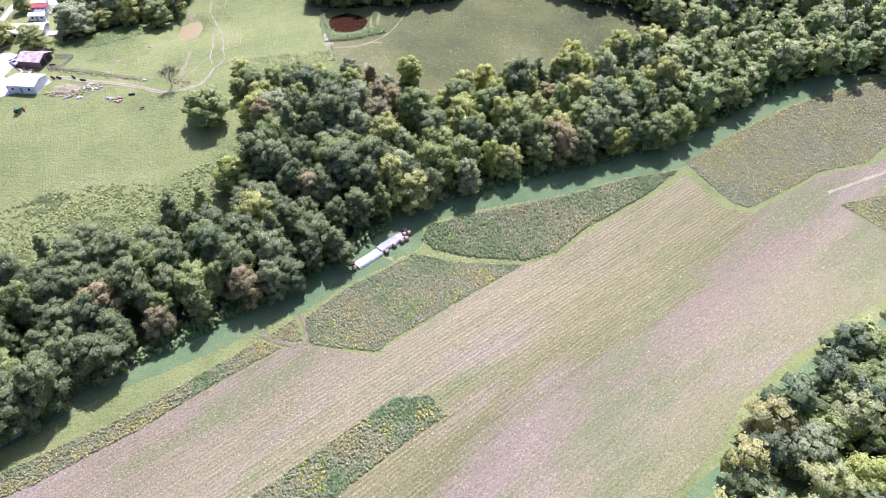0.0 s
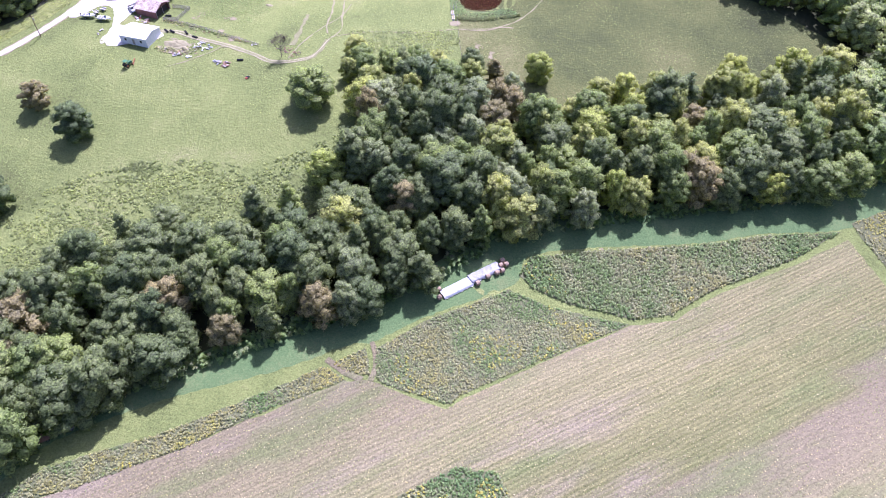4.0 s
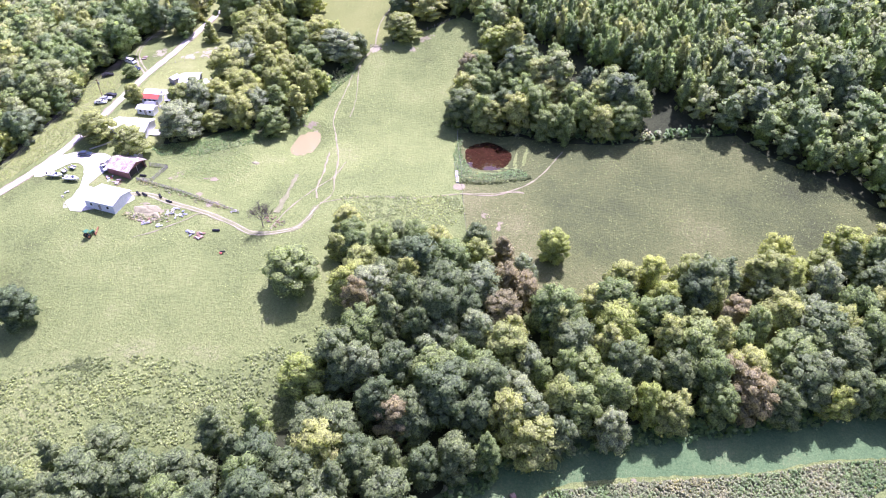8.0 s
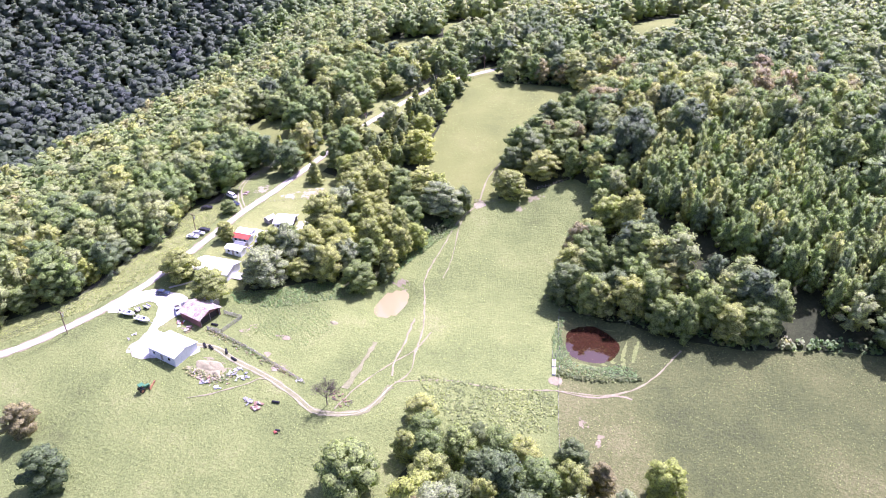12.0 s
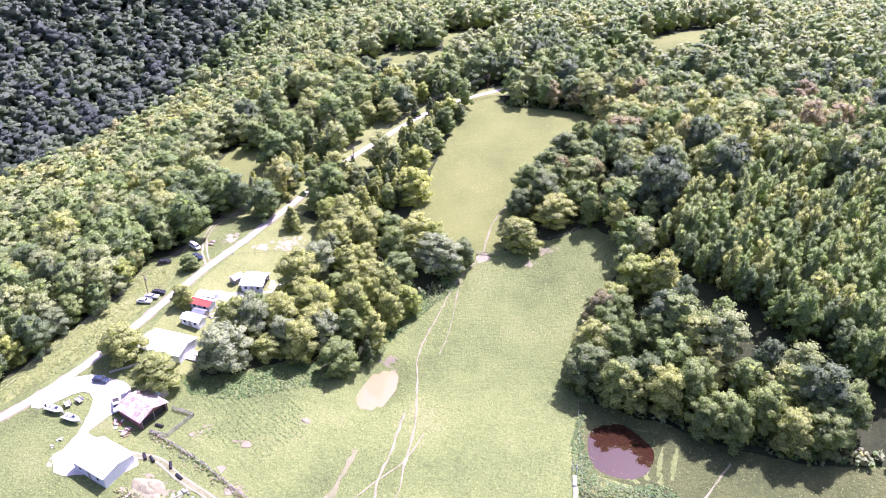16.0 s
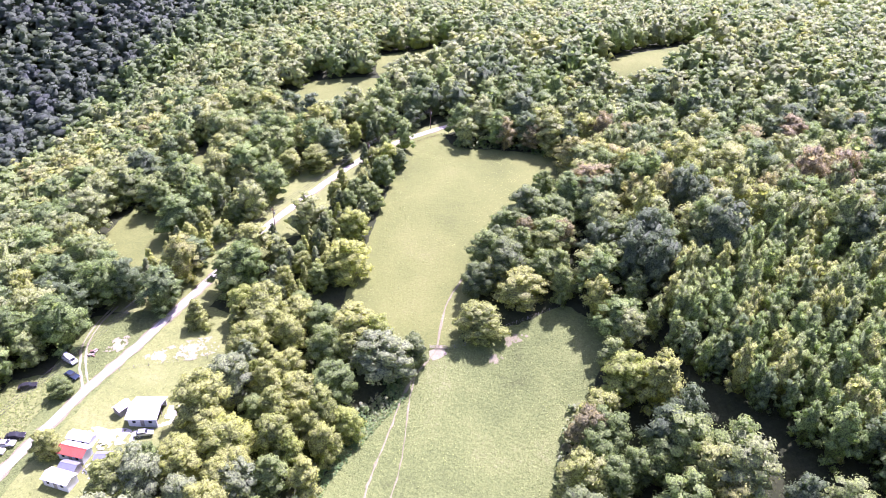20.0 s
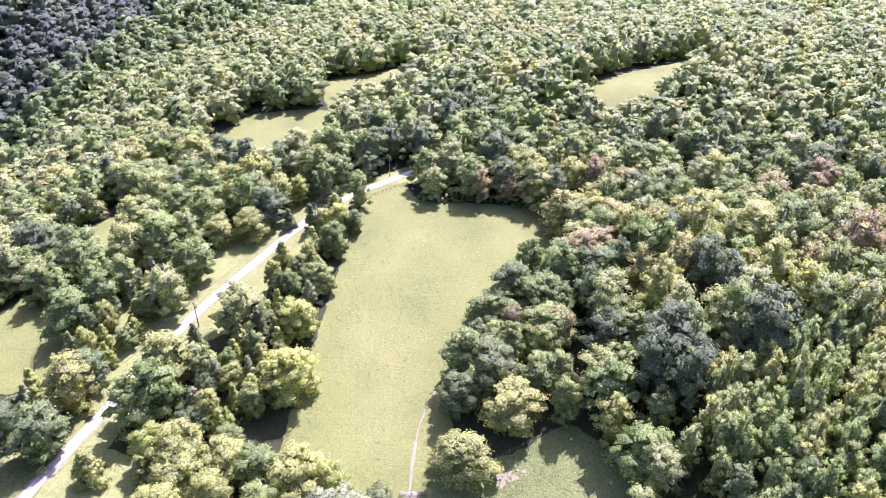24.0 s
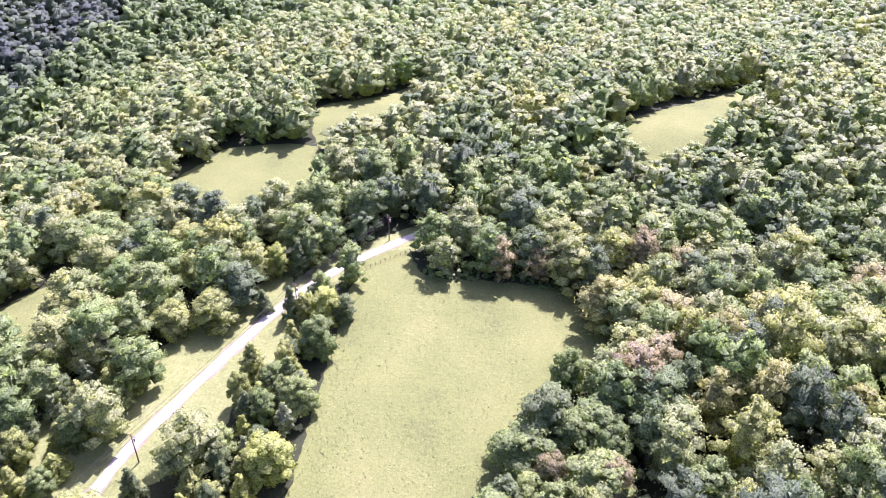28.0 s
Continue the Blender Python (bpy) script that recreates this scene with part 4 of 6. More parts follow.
tall = np.where((spots[:, 0] > -52) & (spots[:, 1] > 326) & (spots[:, 1] < 430), tall * 1.3, tall)
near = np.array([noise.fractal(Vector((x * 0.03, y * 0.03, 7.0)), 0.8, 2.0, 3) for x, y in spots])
# West of this line the tints drop, painting in cloud shade and haze.
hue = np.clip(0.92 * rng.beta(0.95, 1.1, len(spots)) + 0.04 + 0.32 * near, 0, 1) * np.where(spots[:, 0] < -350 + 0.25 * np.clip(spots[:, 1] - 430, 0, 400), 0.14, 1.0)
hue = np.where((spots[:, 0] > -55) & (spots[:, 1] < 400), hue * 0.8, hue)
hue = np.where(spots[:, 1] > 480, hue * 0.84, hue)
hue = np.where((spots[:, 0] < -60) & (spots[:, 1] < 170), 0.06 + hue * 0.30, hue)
clear = np.hypot(spots[:, 0] + 24, spots[:, 1] - 152) > 6.5
clear &= np.hypot(spots[:, 0] + 17, spots[:, 1] - 160) > 6.5
clear &= ~((spots[:, 0] > -150) & (spots[:, 0] < -128) & (spots[:, 1] > 344) & (spots[:, 1] < 436))
spots, size, tall, hue = spots[clear], size[clear], tall[clear], hue[clear]
low = inside([(-235, 480), (-165, 500), (-150, 560), (-190, 510), (-205, 440), (-240, 450)], spots[:, 0], spots[:, 1]) | inside([(-90, 535), (-20, 570), (-30, 520), (-70, 480), (-95, 500)], spots[:, 0], spots[:, 1])
tall = np.where(low, tall * 0.85, tall)
for _, _, x, y, r, _, _ in KNOWN_TREES:
    clear = np.hypot(spots[:, 0] - x, spots[:, 1] - y) > r * 0.62 + 2.2
    spots, size, tall, hue = spots[clear], size[clear], tall[clear], hue[clear]
stand = np.full(len(spots), "", dtype="<U12")
for name, poly in STANDS.items():
    stand[inside(poly, spots[:, 0], spots[:, 1])] = name
stand[(stand == "riverside") & ((spots[:, 0] > 90) | (spots[:, 0] < -150))] = ""
middle = (stand == "") & (spots[:, 1] < 500) & (spots[:, 0] > -270)
far = (stand == "") & ~middle
SHADES = ["green", "green", "green", "dark", "dark", "dark", "dark", "olive", "green", "grey", "grey", "olive", "olive", "yellow", "brown"]
for i in np.where(stand != "")[0]:
    shade = SHADES[rng.integers(len(SHADES))]
    if rng.random() < 0.14:
        kind, r, h = "poplar", size[i] * 0.75, tall[i] * 1.05
    else:
        kind, r, h = "broadleaf", size[i] * 1.04, tall[i]
    if stand[i] == "riverside" and spots[i, 0] < -10 - 6 * rng.random():
        shade = ("dark", "dark", "green", "grey", "dark", "green", "brown", "dark", "dark", "grey", "dark", "olive")[rng.integers(12)]
        if spots[i, 0] < -58 and shade in ("grey", "olive"):
            shade = "dark"
    if stand[i] == "meadowside":
        h *= 0.85
        shade = ("green", "green", "dark", "brown", "olive", "green")[rng.integers(6)]
    if stand[i] == "farmside":
        h *= 0.85
        shade = ("olive", "olive", "green", "yellow", "grey", "olive")[rng.integers(6)]
    if stand[i] == "pondside":
        shade, h = ("dark", "green", "green", "olive", "dark", "green", "brown")[rng.integers(7)], h * 0.92
    word = {"green": "mid green", "dark": "dark green", "olive": "olive green", "grey": "grey-green", "yellow": "yellow-green", "brown": "thin brownish"}[shade]
    plant((kind, shade), *spots[i], r, h, label=word + (" cedar tree" if kind == "cedar" else " leafy tree") + " among the " + stand[i] + " trees", group=stand[i] + " trees", seed=i)
close = middle & (spots[:, 0] > -245) & (spots[:, 1] > 190) & (spots[:, 1] < 470) & (spots[:, 0] < 30)
side = middle & ~close
hue = np.where((close & (spots[:, 0] > -112)) | (spots[:, 0] < -350) | (spots[:, 1] < 200), hue, 0.13 + 0.62 * hue)
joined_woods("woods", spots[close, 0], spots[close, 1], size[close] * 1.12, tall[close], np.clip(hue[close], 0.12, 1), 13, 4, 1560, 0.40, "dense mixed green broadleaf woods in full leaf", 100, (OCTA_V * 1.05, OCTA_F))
grove = scatter((-50, 300, 45, 400), 5.3, 71)
grove = grove[inside(POPLAR_WOOD, grove[:, 0], grove[:, 1])]
joined_woods("poplar_wood", grove[:, 0], grove[:, 1], rng.uniform(2.9, 4.1, len(grove)), rng.uniform(15, 20.5, len(grove)), rng.choice([0.2, 0.27, 0.3, 0.34, 0.4, 0.46, 0.68], len(grove)), 12, 4, 960, 0.36, "even close-grown stand of young green poplars", 300, (OCTA_V * 1.05, OCTA_F), 0.0, ("tall", "full"))
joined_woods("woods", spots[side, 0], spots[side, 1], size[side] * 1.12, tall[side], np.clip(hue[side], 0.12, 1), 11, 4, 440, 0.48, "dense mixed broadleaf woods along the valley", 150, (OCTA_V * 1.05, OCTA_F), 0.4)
beyond = far & (spots[:, 1] < 660) & (spots[:, 0] > -340)
horizon = far & ~beyond
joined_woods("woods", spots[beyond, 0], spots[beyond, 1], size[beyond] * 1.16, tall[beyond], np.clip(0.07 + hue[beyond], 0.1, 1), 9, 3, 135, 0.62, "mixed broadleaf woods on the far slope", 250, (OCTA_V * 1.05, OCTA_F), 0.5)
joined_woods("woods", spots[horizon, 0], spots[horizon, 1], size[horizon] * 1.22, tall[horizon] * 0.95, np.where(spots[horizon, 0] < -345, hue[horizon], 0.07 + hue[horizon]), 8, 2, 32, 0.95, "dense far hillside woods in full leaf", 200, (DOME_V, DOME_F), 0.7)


for verge, box, gap, label in ((ROW, (-165, 340, -138, 445), 5.2, "row beside the road"), (WEST_ROW, (-206, 332, -178, 412), 6.0, "trees across the road")):
    row = scatter(box, gap, 31)
    row = row[inside(verge, row[:, 0], row[:, 1])]
    for i, (x, y) in enumerate(row):
        if min(math.hypot(x - k[2], y - k[3]) for k in KNOWN_TREES) > 2.4:
            shade = ("dark", "olive", "green", "grey", "olive", "yellow")[i % 6]
            word = {"green": "mid green", "dark": "dark green", "olive": "olive green", "grey": "grey-green", "yellow": "yellow-green"}[shade]
            plant(("cedar" if i % 2 else "broadleaf", shade), x, y, rng.uniform(2.6, 3.8), rng.uniform(7, 11), label=word + " tree in the " + label, group="roadside trees", seed=i)


edge = smooth_line([(-240, 190), (-230, 202), (-218, 217), (-208.5, 230), (-203.5, 242), (-204, 257), (-203, 277), (-209.5, 297)], 6.0)
for i, (x, y) in enumerate(edge):
    shade = ("green", "olive", "dark", "yellow", "olive", "grey")[i % 6]
    word = {"green": "mid green", "dark": "dark green", "olive": "olive green", "grey": "grey-green", "yellow": "yellow-green"}[shade]
    plant(("broadleaf", shade), x + rng.uniform(-1, 1), y + rng.uniform(-1, 1), rng.uniform(3.6, 5.0), rng.uniform(8, 11), label=word + " tree at the wood's edge by the road", group="road bank trees", seed=i)


def bare_tree(x, y, tall):
    """A leafless, twiggy tree."""
    root = new("bare_tree")
    root.matrix_world = pose(x, y, float(height(x, y)))
    limbs, twigs = [], []
    pick = random.Random(5)

    def grow(at, way, length, r, depth, bucket):
        tip = at + way * length
        bucket.append((at, tip, r, r * 0.6))
        if depth:
            for _ in range(5 if depth > 1 else 4):
                turn = Vector((pick.uniform(-1, 1), pick.uniform(-1, 1), pick.uniform(-0.1, 0.8)))
                grow(at.lerp(tip, pick.uniform(0.55, 1.0)), (way + turn * 0.9).normalized(), length * 0.68, r * 0.5, depth - 1, twigs if depth < 4 else limbs)

    grow(Vector((0, 0, -0.2)), Vector((0, 0, 1)), tall * 0.34, 0.24, 5, limbs)
    for name, rods in (("trunk", limbs), ("branchwork", twigs)):
        verts, quads = [], []
        for a, b, r0, r1 in rods:
            side = (b - a).orthogonal().normalized()
            up = (b - a).cross(side).normalized()
            k = len(verts)
            for p, r in ((a, r0), (b, r1)):
                verts += [p + side * r, p + up * r, p - side * r * 0.7 - up * r * 0.7]
            quads += [[k, k + 1, k + 4, k + 3], [k + 1, k + 2, k + 5, k + 4], [k + 2, k, k + 3, k + 5]]
        ob = new(name, raw_mesh(name, np.array([v[:] for v in verts]), [np.array(quads)], M_BARK))
        ob.parent = root
    return tagged(root, "leafless pale grey twiggy tree beside the track", "tree")


bare_tree(-99.5, 224.5, 11)


# ---- buildings and things ----
M_WHITE_METAL = plain("white_roof_metal", (0.78, 0.79, 0.80), 0.45, 0.0, 0.06)
M_WHITE_WALL = plain("white_siding", (0.72, 0.74, 0.76), 0.6)
M_RUST = surface("rusty_roof_metal", [(0.1, (0.16, 0.105, 0.085)), (0.4, (0.28, 0.21, 0.18)), (0.6, (0.46, 0.41, 0.385)), (0.95, (0.64, 0.62, 0.61))], 0.5, 2.2, 0.5, 0.6, 0.1, 0.02)
M_RED_METAL = plain("red_roof_metal", (0.40, 0.10, 0.075), 0.45)
M_RED_WALL = plain("faded_red_boards", (0.24, 0.12, 0.10), 0.8, 0, 0.25)
M_GREY_WOOD = surface("grey_boards", [(0.1, (0.20, 0.18, 0.16)), (0.5, (0.33, 0.31, 0.28)), (0.9, (0.46, 0.44, 0.41))], 0.6, 5.0, 0.6, 0.9, 0.3, 0.03)
M_BROWN_WOOD = surface("brown_boards", [(0.1, (0.12, 0.07, 0.05)), (0.5, (0.22, 0.14, 0.10)), (0.9, (0.32, 0.22, 0.16))], 0.6, 5.0, 0.6, 0.9, 0.3, 0.03)
M_STEEL = plain("galvanised_steel", (0.42, 0.43, 0.44), 0.4, 0.7)
M_GLASS = plain("dark_window_glass", (0.03, 0.035, 0.04), 0.08, 0.0, 0.02)
M_RUBBER = plain("black_rubber", (0.03, 0.03, 0.03), 0.85)
M_DARK = plain("dark_interior", (0.05, 0.045, 0.04), 0.9)
M_TARP = surface("grey_white_tarp", [(0.1, (0.17, 0.18, 0.21)), (0.5, (0.26, 0.27, 0.31)), (0.9, (0.38, 0.39, 0.43))], 0.3, 1.8, 0.5, 0.5, 0.5, 0.12)
M_TARP_PALE = surface("silver_tarp", [(0.1, (0.30, 0.32, 0.36)), (0.5, (0.42, 0.44, 0.49)), (0.9, (0.54, 0.56, 0.60))], 0.3, 1.8, 0.5, 0.4, 0.5, 0.12)
M_BALE = surface("weathered_hay", [(0.1, (0.20, 0.14, 0.10)), (0.5, (0.32, 0.24, 0.18)), (0.9, (0.44, 0.35, 0.27))], 0.8, 6.0, 0.6, 0.95, 0.6, 0.08)
M_CAR_SILVER = plain("silver_car_paint", (0.55, 0.57, 0.58), 0.25, 0.4, 0.04)
M_CAR_WHITE = plain("white_car_paint", (0.75, 0.75, 0.74), 0.3, 0.0, 0.04)
M_CAR_BLUE = plain("dark_blue_car_paint", (0.05, 0.07, 0.11), 0.2, 0.3, 0.04)
M_CAR_BLACK = plain("black_car_paint", (0.04, 0.04, 0.045), 0.2, 0.2, 0.04)
M_GREEN_PAINT = plain("green_machine_paint", (0.06, 0.17, 0.09), 0.4)
M_ORANGE_PAINT = plain("orange_machine_paint", (0.38, 0.17, 0.09), 0.5)
M_LAMP_GLASS = plain("lamp_lens", (0.7, 0.68, 0.62), 0.15, 0.0, 0.02)
M_CONCRETE = surface("pale_concrete", [(0.1, (0.38, 0.36, 0.33)), (0.5, (0.50, 0.48, 0.45)), (0.9, (0.60, 0.58, 0.55))], 0.4, 3.0, 0.5, 0.9, 0.2, 0.02)
M_WIRE = plain("black_cable", (0.04, 0.04, 0.045), 0.6)


def part(name, bm, material, parent, label=""):
    me = bpy.data.meshes.new(name)
    bm.normal_update()
    bm.to_mesh(me)
    bm.free()
    me.materials.append(material)
    ob = new(name, me)
    ob.parent = parent
    return tagged(ob, label) if label else ob


def block(size, at=(0, 0, 0), turn=0.0, bevel=0.0, bm=None, pitch=0.0, lean=0.0):
    """A box of that size round a centre, its edges eased."""
    bm = bm or bmesh.new()
    made = bmesh.ops.create_cube(bm, size=1.0, matrix=pose(*at, pitch, lean, turn) @ Matrix.Diagonal((*size, 1)))["verts"]
    if bevel:
        edges = list({e for v in made for e in v.link_edges})
        bmesh.ops.bevel(bm, geom=edges, offset=bevel, segments=1, affect="EDGES")
    return bm


def rod(a, b, r, sides=8, r2=None, bm=None):
    """A round bar from a to b."""
    bm = bm or bmesh.new()
    a, b = Vector(a), Vector(b)
    turn = (b - a).to_track_quat("Z", "Y").to_matrix().to_4x4()
    bmesh.ops.create_cone(bm, cap_ends=True, segments=sides, radius1=r, radius2=r if r2 is None else r2, depth=(b - a).length, matrix=Matrix.Translation((a + b) / 2) @ turn)
    return bm


def prism(outline, y0, y1, bm=None):
    """A solid with that outline in x, z from y0 to y1."""
    bm = bm or bmesh.new()
    rings = [[bm.verts.new((x, y, z)) for x, z in outline] for y in (y0, y1)]
    n = len(outline)
    bm.faces.new(rings[0])
    bm.faces.new(rings[1][::-1])
    for i in range(n):
        bm.faces.new((rings[0][i], rings[1][i], rings[1][(i + 1) % n], rings[0][(i + 1) % n]))
    bmesh.ops.recalc_face_normals(bm, faces=bm.faces)
    return bm


def stand(name, x, y, turn, label, category, group="", sink=0.0, spread=2.0):
    """An Empty on the ground, at the lowest height under its feet."""
    root = new(name)
    z = float(min(height(x + dx, y + dy) for dx in (-spread, 0, spread) for dy in (-spread, 0, spread)))
    root.matrix_world = pose(x, y, z - sink, 0, 0, turn)
    return tagged(root, label, category, group)


def gable_house(name, x, y, turn, long, wide, tall, rise, walls, roof, label, category="house", windows=3, over=0.45, door=True, open_end=False, roof_back=None, panels=6):
    """A gabled building along its own x: four walls, panelled roof slopes, ridge cap, door and windows."""
    root = stand(name, x, y, turn, label, category, spread=max(long, wide) / 2.5)
    t = 0.16
    lift = float(height(x, y)) - root.location.z
    up = tall + lift
    for side in (-1, 1):
        w = part("wall", block((long, t, up), (0, side * (wide / 2 - t / 2), up / 2)), walls, root)
        if windows:
            for i in range(windows):
                wx = (i + 0.5) / windows * long * 0.86 - long * 0.43
                if door and side < 0 and i == windows // 2:
                    d = part("door", block((0.95, 0.06, 2.0), (wx, side * (wide / 2 + 0.01), lift + 1.02), 0, 0.01), M_GREY_WOOD, root)
                    part("handle", block((0.05, 0.06, 0.14), (wx + 0.38, side * (wide / 2 + 0.06), lift + 1.0)), M_STEEL, d)
                    continue
                f = part("window", block((1.0, 0.05, 1.05), (wx, side * (wide / 2 + 0.005), lift + 1.5), 0, 0.01), M_WHITE_WALL, root)
                part("pane", block((0.84, 0.03, 0.88), (wx, side * (wide / 2 + 0.03), lift + 1.5)), M_GLASS, f)
    for end in (-1, 1):
        inner = wide / 2 - t - 0.004
        if open_end and end > 0:
            # An added dark panel behind the posts gives the bay its inner shade.
            part("shade_panel", block((0.08, wide * 0.8, up * 0.85), (end * (long / 2 - 0.9), 0, up * 0.425)), M_DARK, root, "dark panel standing in for the bay's inner shade")
            part("gable", prism([(-inner, up), (inner, up), (0, up + rise * 0.96)], -0.07, 0.07), walls, root).matrix_basis = pose(end * (long / 2 - 0.1), 0, 0, 0, 0, 90)
            for py in (-wide / 2 + 0.4, 0, wide / 2 - 0.4):
                part("post", block((0.14, 0.14, up - 0.05), (end * (long / 2 - 0.12), py, up / 2)), M_GREY_WOOD, root)
        else:
            part("end_wall", prism([(-inner, 0), (inner, 0), (inner, up), (0, up + rise * 0.96), (-inner, up)], -0.07, 0.07), walls, root).matrix_basis = pose(end * (long / 2 - 0.1), 0, 0, 0, 0, 90)
    slope = math.atan2(rise, wide / 2)
    run = (wide / 2 + over) / math.cos(slope)
    for side in (-1, 1):
        deck = part("roof", block((long + 2 * over, run, 0.05), (0, side * (wide / 2 + over) / 2, up + rise - (rise / (wide / 2)) * (wide / 2 + over) / 2 + 0.06), 0, 0, None, -side * math.degrees(slope)), roof_back if roof_back and side > 0 else roof, root)
        for i in range(panels):
            px = -long / 2 - over + (i + 0.5) * (long + 2 * over) / panels
            seam = block(((long + 2 * over) / panels - 0.06, run - 0.06, 0.03), (px, side * (wide / 2 + over) / 2, up + rise - (rise / (wide / 2)) * (wide / 2 + over) / 2 + 0.11), 0, 0, None, -side * math.degrees(slope))
            part("roof_panel", seam, roof_back if roof_back and side > 0 else roof, deck)
    part("ridge_cap", block((long + 2 * over, 0.3, 0.06), (0, 0, up + rise + 0.13), 0, 0.02), roof, root)
    return root


gable_house("farm_shed", -152.6, 225.2, -6, 10.9, 8.4, 2.9, 1.0, M_WHITE_WALL, M_WHITE_METAL, "large white metal farm shed with pale roof", "shed", 3, 0.3, True, False, None, 8)
gable_house("barn", -156.2, 241.8, -9, 9.0, 8.0, 2.7, 1.5, M_RED_WALL, M_RUST, "old red barn with rusty and white metal roof", "barn", 0, 0.5, False, True, None, 7)
gable_house("lean_to", -157.4, 248.3, -9, 4.6, 2.8, 2.0, 0.4, M_GREY_WOOD, M_WHITE_METAL, "small white-roofed lean-to behind the barn", "shed", 0, 0.2, False, False, None, 4)
gable_house("farmhouse", -167.2, 263.4, 6, 13.4, 8.2, 2.7, 1.2, M_WHITE_WALL, M_WHITE_METAL, "long low house with white metal roof", "house", 4, 0.5, True, False, None, 9)
gable_house("cottage", -168.2, 275.4, 2, 6.6, 3.2, 2.4, 0.6, M_WHITE_WALL, M_WHITE_METAL, "small white mobile home with pale roof", "house", 3, 0.3, True, False, None, 5)
gable_house("shed", -168.6, 278.9, 4, 4.2, 2.4, 1.9, 0.5, M_GREY_WOOD, M_STEEL, "small grey wooden garden shed", "shed", 0, 0.2, True, False, None, 4)
gable_house("cottage", -170.4, 282.6, 4, 6.6, 3.4, 2.4, 0.7, M_WHITE_WALL, M_RED_METAL, "small house with bright red metal roof", "house", 3, 0.4, True, False, M_WHITE_METAL, 5)
gable_house("shed", -171.8, 286.4, 6, 6.0, 2.6, 2.2, 0.4, M_WHITE_WALL, M_WHITE_METAL, "low white-roofed shed beside the road", "shed", 2, 0.25, False, False, None, 5)
gable_house("shed", -163.2, 283.6, 20, 3.6, 2.6, 1.9, 0.5, M_DARK, M_STEEL, "dark open-fronted shelter with steel roof", "shed", 0, 0.2, False, True, None, 4)
gable_house("shed", -169.1, 297.6, 75, 3.4, 2.6, 2.0, 0.7, M_GREY_WOOD, M_WHITE_METAL, "small pale-roofed garden shed on the lawn", "shed", 0, 0.25, True, False, None, 4)
gable_house("farmhouse", -162.4, 298.6, 18, 7.0, 7.2, 2.7, 1.2, M_WHITE_WALL, M_WHITE_METAL, "white-roofed house with open car port", "house", 3, 0.5, True, True, None, 6)

# A deck and a plank walk beside the long house.
deck = stand("deck", -158.7, 264.2, 6, "bleached wooden deck beside the long house", "deck", spread=2)
for i in range(10):
    part("plank", block((4.2, 0.36, 0.05), (0, -1.8 + i * 0.4, 0.62)), M_CONCRETE, deck)
for px in (-1.9, 0, 1.9):
    for py in (-1.7, 1.7):
        part("post", block((0.12, 0.12, 0.66), (px, py, 0.3)), M_GREY_WOOD, deck)
ribbon("house_walk", [(-175.5, 249), (-172.5, 252.5), (-169.5, 257), (-168.5, 259)], 0.9, M_CONCRETE, 0.16, "pale concrete garden walk to the house", "walk", 0.05)


def wheel(root, x, y, r, w, rim=M_STEEL):
    tyre = part("wheel", rod((x, y - w / 2, r), (x, y + w / 2, r), r, 12), M_RUBBER, root)
    part("rim", rod((x, y - w / 2 - 0.012, r), (x, y + w / 2 + 0.012, r), r * 0.58, 10), rim, tyre)


